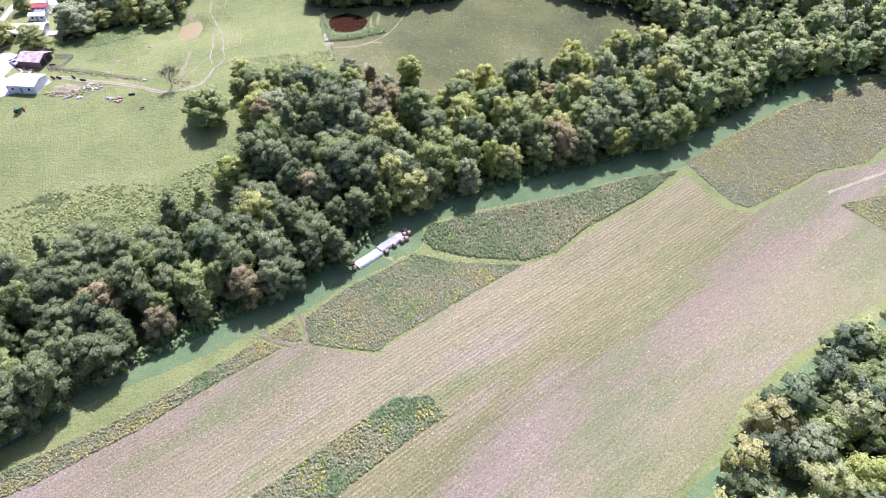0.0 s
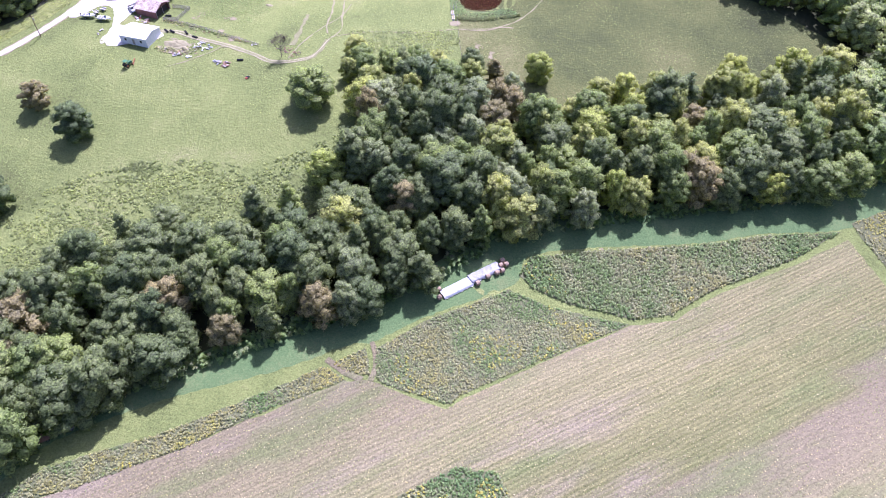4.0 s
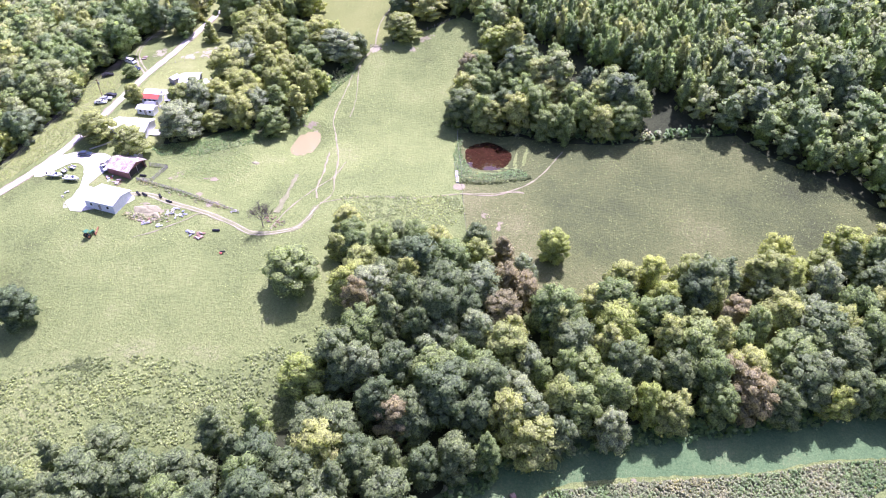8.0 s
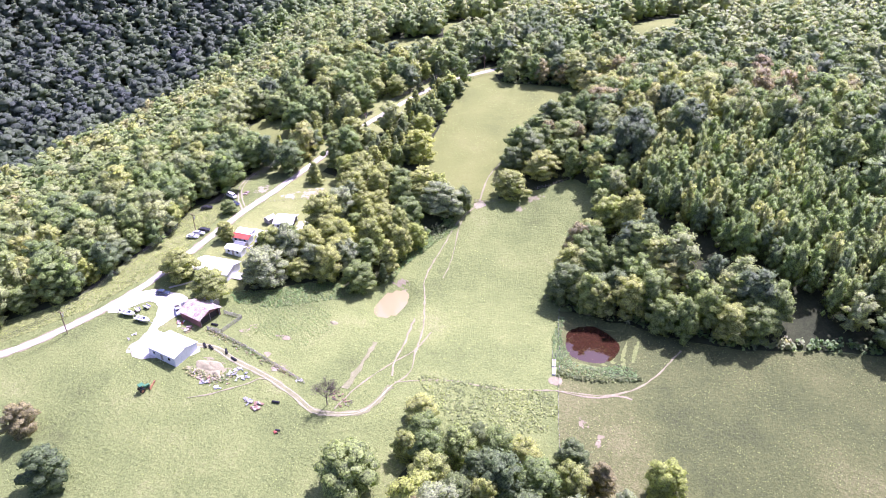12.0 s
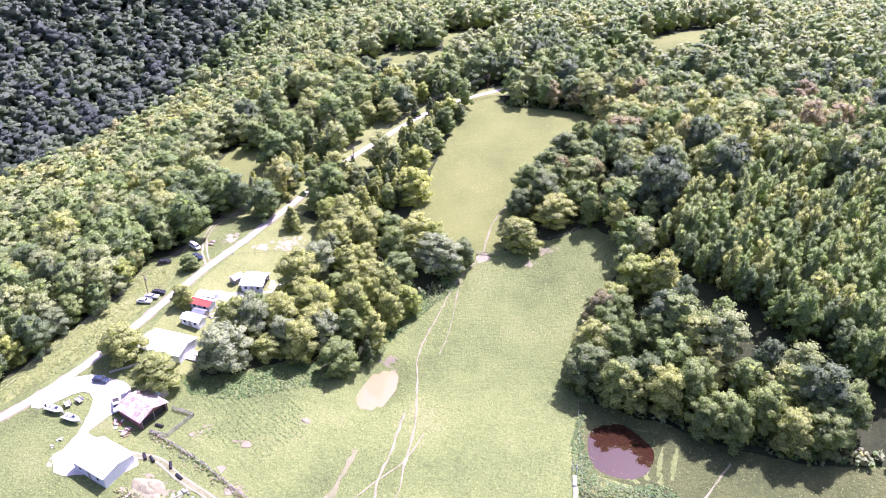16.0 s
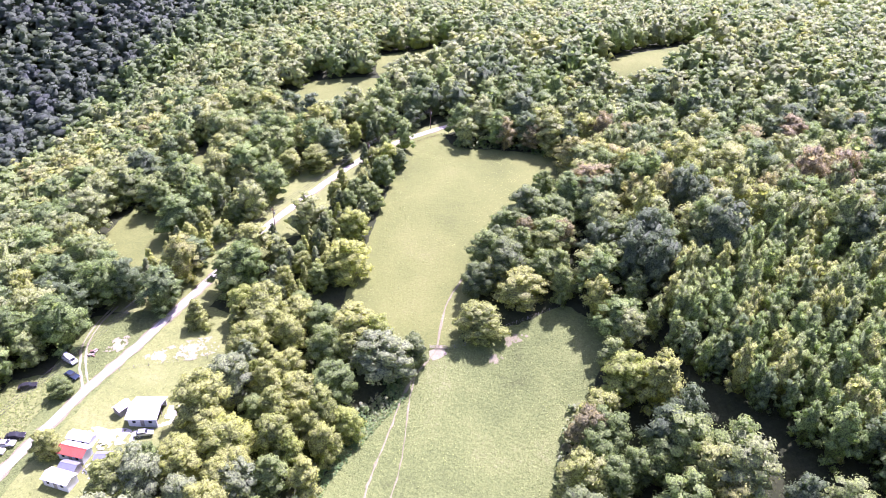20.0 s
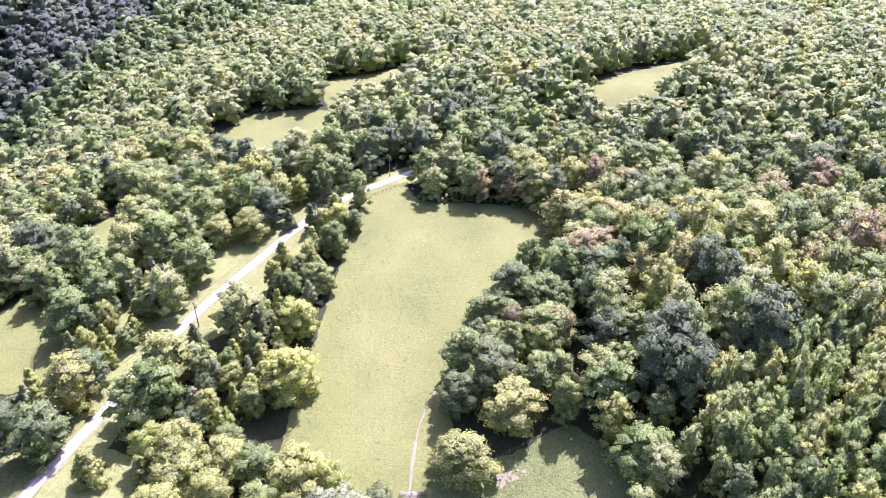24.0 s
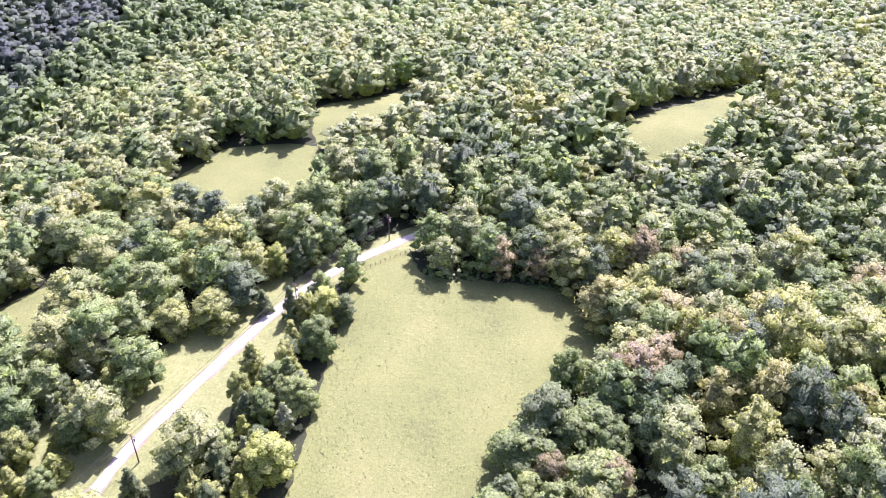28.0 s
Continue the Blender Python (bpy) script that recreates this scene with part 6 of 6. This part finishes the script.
SPUR = [(-184, 301.5), (-188, 305), (-192, 309.3), (-196.5, 315.4), (-199.3, 323.7), (-200, 332)]
for shift in (-0.8, 0.8):
    ribbon("wheel_rut", [(x + 0.8 * shift, y + 0.5 * shift) for x, y in SPUR], 0.6, M_DIRT, 0.15, "pale bare wheel rut of the grassy spur", "dirt track", 0.2, 2)
YARD_PATCHES = [
    ([(-190.5, 314), (-185, 315), (-183.8, 319.5), (-187, 322), (-190, 319)], M_DIRT, "pale bare sandy patch beside the road"),
    ([(-172, 317.5), (-164, 319), (-159, 325), (-164, 328.5), (-171, 323.5)], M_DIRT, "pale bare sandy patch on the grass"),
    ([(-177, 314.5), (-171, 315), (-169.5, 320), (-174.5, 320)], M_DIRT, "pale bare sandy patch on the grass"),
    ([(-173, 287.5), (-165, 288), (-160, 292), (-163, 294), (-168, 291.5), (-174, 291)], M_GRAVEL, "pale gravel drive beside the small houses"),
    ([(-158.5, 296), (-155, 299), (-156, 304), (-160, 303), (-158.5, 300)], M_GRAVEL, "pale gravel patch beside the car port"),
    ([(-85.5, 347), (-82.5, 347.5), (-82, 350.5), (-85, 350)], M_PATH, "bare pale rock in the pasture"),
    ([(-84.5, 352.5), (-80, 355), (-77, 359), (-80, 359.5), (-84, 355.5)], M_PATH, "bare pale rocky ground in the pasture"),
    ([(-36, 249), (-33.5, 249.5), (-33, 246), (-35.5, 245.5)], M_CLAY, "bare pinkish clay patch in the pasture"),
]
PASTURE_PATCHES = [
    ([(-30.5, 245), (-28, 245.5), (-27.5, 241), (-30.5, 241)], M_CLAY, "bare pinkish clay patch in the pasture"),
    ([(-146, 223), (-141, 228), (-133, 227), (-130, 223), (-135, 219.5), (-143, 219.5)], M_PATH, "bare trampled ground beside the shed"),
    ([(-141.5, 241), (-139, 245.5), (-137, 246), (-138.5, 241)], M_CLAY, "bare pinkish garden soil inside the corral"),
    ([(-130.5, 243.5), (-126, 246), (-124, 244.5), (-128, 242.5)], M_CLAY, "bare pinkish garden soil"),
    ([(-129, 234), (-127, 237), (-124, 236), (-126, 233.5)], M_CLAY, "bare pinkish soil along the fence"),
    ([(-123, 231), (-120.5, 234), (-117, 233), (-119, 230.5)], M_CLAY, "bare pinkish soil along the fence"),
    ([(-112.6, 288), (-110.5, 294), (-107, 292), (-105, 288)], M_CLAY, "bare clay bank above the tan pond"),
    ([(13, 172), (15.5, 174.5), (17, 172.5), (15, 170.5)], M_CLAY, "bare pinkish soil in the weed plot"),
    ([(-164, 228), (-161, 220.5), (-165, 219.5), (-166.5, 223)], M_GRAVEL, "white gravel apron beside the shed"),
]
for pts, mat_, label in YARD_PATCHES + PASTURE_PATCHES:
    drape("bare_patch", pts, mat_, 0.15 if mat_ is not M_DIRT else 0.16, 0.6, 0.45, label, "bare ground", gaps=0.2 if mat_ is M_GRAVEL else 0.42)
ribbon("foot_path", [(-97, 224), (-95.5, 234), (-92, 246), (-88.5, 256), (-88, 268)], 0.4, M_PATH, 0.17, "faint trodden dirt path down the slope", "path", 0.2)
ribbon("foot_path", [(-44.5, 256.6), (-35, 258), (-28, 262), (-24, 262)], 0.6, M_CLAY, 0.15, "faint trodden clay path", "path", 0.2)
ribbon("field_track", [(135.7, 184.6), (144, 187.8), (160.4, 194.4), (180, 203)], 1.3, M_PATH, 0.16, "pale worn track at the hay field's corner", "dirt track", 0.3)
ribbon("mown_path", [(-51.5, 121.5), (-46, 119), (-41, 117.8)], 1.6, M_HAY, 0.17, "mown path between weed plots", "path", 0.2)
ribbon("mown_path", [(-41.5, 129), (-39, 124), (-38.8, 118)], 1.4, M_HAY, 0.18, "mown path between weed plots", "path", 0.2)
ribbon("loop_track", [(-118.5, 226.9), (-122.6, 226), (-124, 224), (-126.3, 221.2), (-131.4, 216.3), (-136.8, 212.2)], 0.45, M_PATH, 0.15, "pale wheel track looping round the scrap", "dirt track", 0.25)


def dirt_mound(x, y, long, wide, high, turn, label):
    """A low uneven heap of soil with a flattened top."""
    verts, quads, rings, sides = [], [], 9, 28
    for i in range(rings):
        k = i / (rings - 1)
        for j in range(sides):
            a = j * 2 * math.pi / sides
            w = 1 + 0.22 * noise.noise(Vector((math.cos(a) * 1.4, math.sin(a) * 1.4, x)))
            px, py = long * k * w * math.cos(a), wide * k * w * math.sin(a)
            c, d = math.cos(radians(turn)), math.sin(radians(turn))
            px, py = x + px * c - py * d, y + px * d + py * c
            rise = high * (1 - k**2.2) * (0.8 + 0.5 * noise.fractal(Vector((px * 0.5, py * 0.5, 1.0)), 0.8, 2.0, 3))
            verts.append((px, py, float(height(px, py)) - 0.06 + max(0.0, rise)))
    for i in range(rings - 1):
        for j in range(sides):
            quads.append([i * sides + j, (i + 1) * sides + j, (i + 1) * sides + (j + 1) % sides, i * sides + (j + 1) % sides])
    return tagged(new("dirt_mound", raw_mesh("dirt_mound", np.array(verts), [np.array(quads)], M_PATH, True)), label, "dirt mound")


dirt_mound(-139.2, 224.8, 4.6, 2.3, 1.0, 8, "low mound of pale tan soil beside the shed")
dirt_mound(-134.6, 222.6, 2.6, 1.4, 0.8, -20, "smaller heap of tan soil among weeds")
dirt_mound(-117.6, 258.2, 1.6, 1.0, 0.7, 0, "small pale soil heap in the corral pasture")
RUSTY = [M_BROWN_WOOD, M_BARK, M_GREY_WOOD]
for k, (x, y) in enumerate(((-147, 236.2), (-143, 236), (-139, 235.3), (-135.5, 234.6), (-131.5, 234.2), (-126, 232.6), (-121, 231.6), (-116, 230.3))):
    scrap(x, y, 7, 1.7, RUSTY if k % 3 else [M_BROWN_WOOD, M_RUST, M_GREY_WOOD], "old boards and rusty junk along the corral fence", 30 + k, 0.42)
for k, (x, y) in enumerate(((-141.5, 220.6), (-138, 219.8), (-134, 219.6), (-130.5, 221.5))):
    scrap(x, y, 7, 1.3, [M_BROWN_WOOD, M_BARK, M_GREY_WOOD], "rotting boards and scrap round the soil heap", 50 + k, 0.45)
scrap(-168.8, 226.2, 4, 0.6, [M_CONCRETE, M_WHITE_METAL], "pale blocks on the grass beside the gravel", 61, 0.6)
scrap(-169.2, 223.9, 3, 0.5, [M_CONCRETE, M_STEEL], "pale blocks on the grass beside the gravel", 62, 0.6)
for k, (x, y) in enumerate(((-101.5, 229.2), (-98.5, 228.4), (-95.2, 227.2))):
    scrap(x, y, 16, 1.9, [M_BROWN_WOOD, M_BARK], "pile of cut brush and grey branches beside the track", 70 + k, 0.5, "brush_pile")
ribbon("dirt_streak", [(-100.6, 255), (-99.9, 247), (-99, 240.5), (-98.4, 232)], 1.5, M_WORN, 0.16, "worn orange-tan dirt streak down the slope", "bare ground", 0.55)
ribbon("foot_path", [(-96.3, 273.5), (-94.5, 265.5), (-92.5, 257), (-91.3, 249), (-88.8, 242)], 0.6, M_PATH, 0.18, "eroded brown clay gully path", "path", 0.35)


# ---- weeds, tall crops and tufts ----
def noise2(x, y, scale, seed=0):
    """Smooth noise from 0 to 1 at arrays of places."""
    return np.array([0.5 + 0.5 * noise.fractal(Vector((a * scale + seed * 17.3, b * scale, seed)), 0.8, 2.0, 3) for a, b in zip(x, y)])


def herbs(name, polys, gap, low, high, spread, blades, material, tint, label, category, seed, keep=None):
    """Plants too many to count: each a tuft of leafy sprays standing on the ground."""
    rng = np.random.default_rng(seed)
    at = []
    for poly in polys:
        p = np.array(poly, float)
        lo, hi = p.min(0), p.max(0)
        s = rng.uniform(lo, hi, (int(np.prod(hi - lo) / gap**2 * 1.1), 2))
        at.append(s[inside(poly, s[:, 0], s[:, 1])])
    at = np.vstack(at)
    if keep is not None:
        at = at[keep(at[:, 0], at[:, 1], rng)]
    n = len(at)
    tall = rng.uniform(low, high, n)
    x, y = np.repeat(at[:, 0], blades), np.repeat(at[:, 1], blades)
    k = rng.uniform(0.25, 1.0, n * blades)
    top = np.repeat(tall, blades) * k
    off = rng.normal(0, 0.42 * spread, (n * blades, 2)) * (1.25 - k)[:, None]
    place = np.column_stack([x + off[:, 0], y + off[:, 1], height(x, y) + 0.08 + top])
    face = np.column_stack([off / spread, np.full(n * blades, 0.9)])
    v, f = leaf_quads(rng, place, face * [0.6, 0.6, 1.3], spread)
    me = set_normals(raw_mesh(name, v, [f], material), np.repeat(unit(face * [0.7, 0.7, 1.4] + rng.normal(0, 0.2, face.shape)), 4, axis=0))
    t = np.clip(tint(at[:, 0], at[:, 1], rng), 0, 1)
    me.attributes.new("tint", "FLOAT", "POINT").data.foreach_set("value", np.repeat(t, 4 * blades).astype(np.float32))
    return tagged(new(name, me), label, category, kind="stuff")


def blend(mid, wide, yellow=0.0):
    def tint(x, y, rng):
        t = mid + 1.5 * wide * (noise2(x, y, 0.055, 3) - 0.5) + 0.5 * wide * (noise2(x, y, 0.3, 5) - 0.5) + rng.normal(0, 0.09, len(x))
        gold = (noise2(x, y, 0.07, 8) > 0.66) & (rng.random(len(x)) < 0.5 * yellow)
        return np.where(gold, 1.0, np.clip(t, 0, 0.90))
    return tint


def greener(tint, x0, y0, reach):
    """Rank green round one place, as the tint has it elsewhere."""
    def mix(x, y, rng):
        k = np.clip(1.4 - np.hypot((x - x0) / reach, (y - y0) / reach), 0, 1) * noise2(x, y, 0.1, 12)
        t = tint(x, y, rng)
        return np.where(t > 0.95, t, t * (1 - k) + 0.1 * k)
    return mix


DARK_PLOT = [(-7, 159.6), (-4.3, 166), (12.7, 172.3), (42.4, 181.3), (63.8, 190), (86, 197), (70.2, 182.5), (45.8, 165.3), (36.1, 155.4), (25.9, 151.8), (8.2, 153.2), (-2.5, 155.8)]
GOLD_PLOT = [(-40, 127), (-28.1, 139.5), (-9, 154), (2.8, 151), (24.5, 149.8), (2.4, 132.9), (-15.2, 119.4), (-18.2, 115.6), (-35.5, 118), (-38, 119.5)]
STRIP_PLOT = [(-115, 70), (-106.6, 80.6), (-95.6, 87.2), (-84, 94), (-72.2, 102.8), (-59.5, 112.5), (-51.5, 119.5), (-45, 116.9), (-58.2, 107.4), (-67, 100.5), (-76, 92.6), (-87.6, 84.8), (-97, 78.1), (-104, 74.5)]
CORNER_PLOT = [(-49.5, 120.6), (-42.6, 127), (-39.5, 119.6), (-45, 118.8)]
HEDGE_PLOT = [(-62, 61), (-45.8, 73.9), (-31.6, 85.3), (-12.9, 100.2), (-4.1, 100.7), (0.2, 94.5), (-12.3, 85.4), (-26.1, 73.3), (-40, 60)]
EAST_PLOT = [(89.5, 201), (110, 215.4), (139.5, 232.6), (165.4, 242), (200, 250), (200, 222), (166.2, 208.5), (155.7, 199.8), (137, 196), (123.7, 187.6), (105.5, 177.8), (100.5, 180.6)]
SOUTH_EAST_PLOT = [(137.2, 178.7), (155, 182.8), (175, 185), (170, 160), (146.7, 164.6)]
for name, plot, label in (("weed_plot", DARK_PLOT, "dense grey-green plot of tall weeds"), ("weed_plot", GOLD_PLOT, "plot of rank weeds with yellow flowers"), ("weed_plot", STRIP_PLOT, "long strip of yellow-flowered weeds"), ("weed_plot", CORNER_PLOT, "small corner of yellow-flowered weeds"),
                          ("weed_plot", HEDGE_PLOT, "green unmown strip across the hay field"), ("weed_plot", EAST_PLOT, "olive brown plot of dry standing weeds"), ("weed_plot", SOUTH_EAST_PLOT, "olive plot of dry standing weeds")):
    drape(name, plot, M_PLOT, 0.15, 5.0, 0.3, label, "weed plot", rounded=False)
herbs("tall_weeds", [DARK_PLOT], 0.46, 0.4, 1.15, 0.40, 8, M_WEED, greener(blend(0.44, 0.55, 0.08), 5, 166, 16), "tall dense grey-green weeds in leaf", "weeds", 11)
herbs("tall_weeds", [GOLD_PLOT], 0.46, 0.25, 0.7, 0.36, 7, M_WEED, greener(blend(0.50, 0.8, 0.4), -14, 150, 18), "rank green weeds with patches of yellow flowers", "weeds", 12)
herbs("tall_weeds", [STRIP_PLOT, CORNER_PLOT], 0.46, 0.25, 0.7, 0.36, 7, M_WEED, blend(0.66, 0.8, 0.5), "strip of weeds dotted with yellow flowers", "weeds", 13)
herbs("tall_weeds", [HEDGE_PLOT], 0.46, 0.35, 0.9, 0.38, 8, M_WEED, blend(0.42, 0.8, 0.45), "green weeds with yellow flowers in the hay field", "weeds", 14)
herbs("tall_weeds", [EAST_PLOT, SOUTH_EAST_PLOT], 0.7, 0.3, 0.7, 0.36, 6, M_WEED, blend(0.76, 0.5, 0.15), "dry olive brown standing weeds", "weeds", 15)
WEEDY = [(-84, 246), (-45, 255), (-41.5, 249), (-43, 240), (-54, 233), (-66, 232), (-72, 236)]
def clumped(fine, wide, seed):
    """Keeps what falls into ragged clumps, themselves gathered in wider patches."""
    return lambda x, y, rng: (noise2(x, y * 1.3, 0.32, seed) + 0.6 * (noise2(x, y * 1.8, 0.045, seed + 1) - 0.5) + rng.normal(0, 0.05, len(x)) > fine) & (rng.random(len(x)) < wide)


herbs("rough_weeds", [WEEDY], 0.55, 0.10, 0.35, 0.48, 5, M_TUFT, blend(0.7, 0.7), "low clumps of rough grey-green pasture weeds", "weeds", 16, clumped(0.42, 0.9, 5))


def patchy(limit, scale, seed, share):
    return lambda x, y, rng: (noise2(x, y, scale, seed) > limit) & (rng.random(len(x)) < share)


ROUGH = [(-140, 125), (-121, 143), (-113, 151), (-97, 154), (-80, 160), (-62, 168), (-58, 195), (-66, 198), (-78, 186), (-92, 176), (-110, 176), (-128, 172), (-150, 160), (-165, 140)]
herbs("rough_weeds", [ROUGH], 0.5, 0.12, 0.45, 0.50, 5, M_TUFT, blend(0.65, 0.8), "grey-green ragged weed clumps along the pasture's edge", "weeds", 17, clumped(0.45, 0.9, 4))
herbs("pasture_tufts", [PASTURE], 1.3, 0.03, 0.14, 0.26, 3, M_TUFT, blend(0.4, 0.7), "short uneven grass tufts in the pasture", "grass", 18, patchy(0.44, 0.045, 2, 0.75))
herbs("thistles", [PASTURE], 2.0, 0.06, 0.22, 0.26, 4, M_TUFT, blend(0.0, 0.4), "dark scattered thistles and rank tufts in the pasture", "weeds", 28, patchy(0.40, 0.06, 9, 0.6))
VERGE = [(-217, 212), (-205, 226), (-199, 238), (-201, 254), (-199, 276), (-206, 297), (-195, 302), (-190, 296), (-187, 277), (-187, 250), (-192, 230), (-203, 214), (-222, 192), (-232, 195)]
drape("verge_grass", VERGE, M_LAWN, 0.12, 3.0, 0.4, "rank green grass on the road bank", "grass", rounded=False)
herbs("verge_weeds", [VERGE], 0.55, 0.08, 0.30, 0.34, 5, M_TUFT, blend(0.75, 0.8, 0.0), "rank green weeds on the road bank", "weeds", 19)
BANK = [(-113, 289), (-113, 300), (-108, 318), (-104, 330), (-109, 335), (-114, 318), (-116, 300), (-117, 290)]
POND_BANK = [(-49, 272), (-46, 264), (-24, 270), (-25, 275), (-30, 276), (-36, 272.5), (-43, 272.5), (-50, 284), (-51, 294), (-53, 294), (-52, 280)]
YARD_WEEDS = [(-158, 256), (-150, 252), (-138, 256), (-128, 266), (-122, 272), (-128, 279), (-137, 272), (-145, 262)]
herbs("bank_weeds", [BANK, POND_BANK, YARD_WEEDS], 0.5, 0.12, 0.42, 0.42, 5, M_WEED, blend(0.2, 0.35, 0.05), "lush weeds on the pond bank and garden edge", "weeds", 20)
DITCH = [(-46, 263), (-36, 264.5), (-23, 270.5), (-22.5, 272), (-36, 267), (-46, 266)]
herbs("ditch_rushes", [DITCH], 0.6, 0.6, 1.1, 0.5, 8, M_TUFT, blend(0.1, 0.3), "dark green rushes in the ditch below the pond", "rushes", 21)
MOUND_WEEDS = [(-146, 221), (-142, 222.6), (-137, 221.6), (-133, 224.4), (-130.5, 226.6), (-129, 224), (-131, 220.5), (-137, 218.8), (-143, 219)]
herbs("bank_weeds", [MOUND_WEEDS, [(-150, 238), (-132, 236), (-117, 232), (-117, 230.5), (-132, 233.6), (-150, 236)]], 0.7, 0.2, 0.7, 0.4, 6, M_WEED, blend(0.6, 0.5, 0.05), "rank weeds round the soil heap and the fence", "weeds", 24)
UNDER = [(-118, 78), (-98, 99), (-76, 115), (-52, 132), (-29, 150), (-16, 165), (-8, 173), (11, 180), (35, 189), (59, 198), (76, 205), (88, 212), (113, 226), (150, 247), (150, 252), (110, 231), (86, 217), (58, 203), (34, 194), (10, 185), (-12, 177), (-20, 168), (-33, 154), (-55, 137), (-79, 120), (-101, 104), (-121, 83)]
herbs("undergrowth", [UNDER], 1.3, 1.2, 3.2, 0.95, 11, M_WEED, blend(0.2, 0.5), "leafy undergrowth below the riverside trees", "undergrowth", 22)
EDGES = [[(-60, 300), (-50, 298), (-31, 296), (3, 293), (45, 305), (45, 309), (3, 297), (-31, 300), (-50, 302), (-57, 312), (-59, 338), (-62, 338)], [(-99, 376), (-97, 403), (-86, 424), (-75, 437), (-73, 435), (-83, 423), (-94, 402), (-96, 377)],
         [(-128, 450), (-105, 455), (-82, 453), (-82, 457), (-105, 459), (-129, 455)], [(-115, 298), (-113, 318), (-107, 328), (-108, 341), (-128, 341), (-128, 338), (-112, 337), (-111, 328), (-117, 318), (-119, 298)]]
herbs("undergrowth", EDGES, 1.3, 1.0, 2.8, 0.95, 10, M_WEED, blend(0.25, 0.5), "leafy undergrowth along the wood's edge", "undergrowth", 23)


def garden_rows():
    """Rows of low green crops over the old garden beside the barn."""
    rng = np.random.default_rng(83)
    plot = [(-146, 250), (-140, 262), (-128, 266), (-114, 258), (-113, 247), (-124, 241), (-138, 243)]
    way, side = np.array([0.93, -0.37]), np.array([0.37, 0.93])
    along, across = np.meshgrid(np.arange(-26, 26, 0.55), np.arange(-15, 15, 1.5))
    at = np.array([-129, 253]) + (along.ravel() + rng.uniform(-0.3, 0.3, along.size))[:, None] * way + (across.ravel() + rng.normal(0, 0.14, along.size))[:, None] * side
    at = at[inside(plot, at[:, 0], at[:, 1]) & (noise2(at[:, 0], at[:, 1], 0.12, 4) > 0.42)]
    n = len(at)
    place = np.column_stack([np.repeat(at, 3, axis=0) + rng.normal(0, 0.15, (3 * n, 2)), np.repeat(height(at[:, 0], at[:, 1]), 3) + rng.uniform(0.12, 0.3, 3 * n)])
    v, f = leaf_quads(rng, place, np.tile([0, 0, 1.6], (3 * n, 1)), 0.3)
    me = raw_mesh("garden_rows", v, [f], M_WEED)
    me.attributes.new("tint", "FLOAT", "POINT").data.foreach_set("value", np.repeat(rng.uniform(0, 0.4, n), 12).astype(np.float32))
    return tagged(new("garden_rows", me), "faint rows of low green garden plants", "crops", kind="stuff")


garden_rows()


def straw_rows():
    """Cut straw lying in raked rows over the mown field, thinner and greener here and there."""
    rng = np.random.default_rng(61)
    way, side = np.array([math.cos(radians(38)), math.sin(radians(38))]), np.array([-math.sin(radians(38)), math.cos(radians(38))])
    along, across = np.meshgrid(np.arange(-120, 270, 0.55), np.arange(-90, 130, 0.95))
    along, across = along.ravel() + rng.uniform(-0.5, 0.5, along.size), across.ravel() + rng.normal(0, 0.4, across.size)
    at = along[:, None] * way + across[:, None] * side
    thick = noise2(at[:, 0], at[:, 1], 0.03, 6)
    keep = inside(HAYFIELD, at[:, 0], at[:, 1]) & (rng.random(len(at)) < 0.15 + 1.0 * thick)
    for plot in (HEDGE_PLOT,):
        keep &= ~inside(plot, at[:, 0], at[:, 1])
    at, thick = at[keep], thick[keep]
    n = len(at)
    place = np.column_stack([at + rng.normal(0, 0.18, (n, 2)), height(at[:, 0], at[:, 1]) + rng.uniform(0.13, 0.18, n)])
    v, f = leaf_quads(rng, place, np.tile([0, 0, 2.2], (n, 1)), 0.34)
    me = raw_mesh("cut_straw", v, [f], M_STRAW)
    t = np.clip(0.62 - thick * 0.55 + rng.normal(0, 0.2, n), 0, 0.95)
    me.attributes.new("tint", "FLOAT", "POINT").data.foreach_set("value", np.repeat(t, 4).astype(np.float32))
    return tagged(new("cut_straw", me), "raked rows of pale cut straw and green stubble", "straw", kind="stuff")


straw_rows()
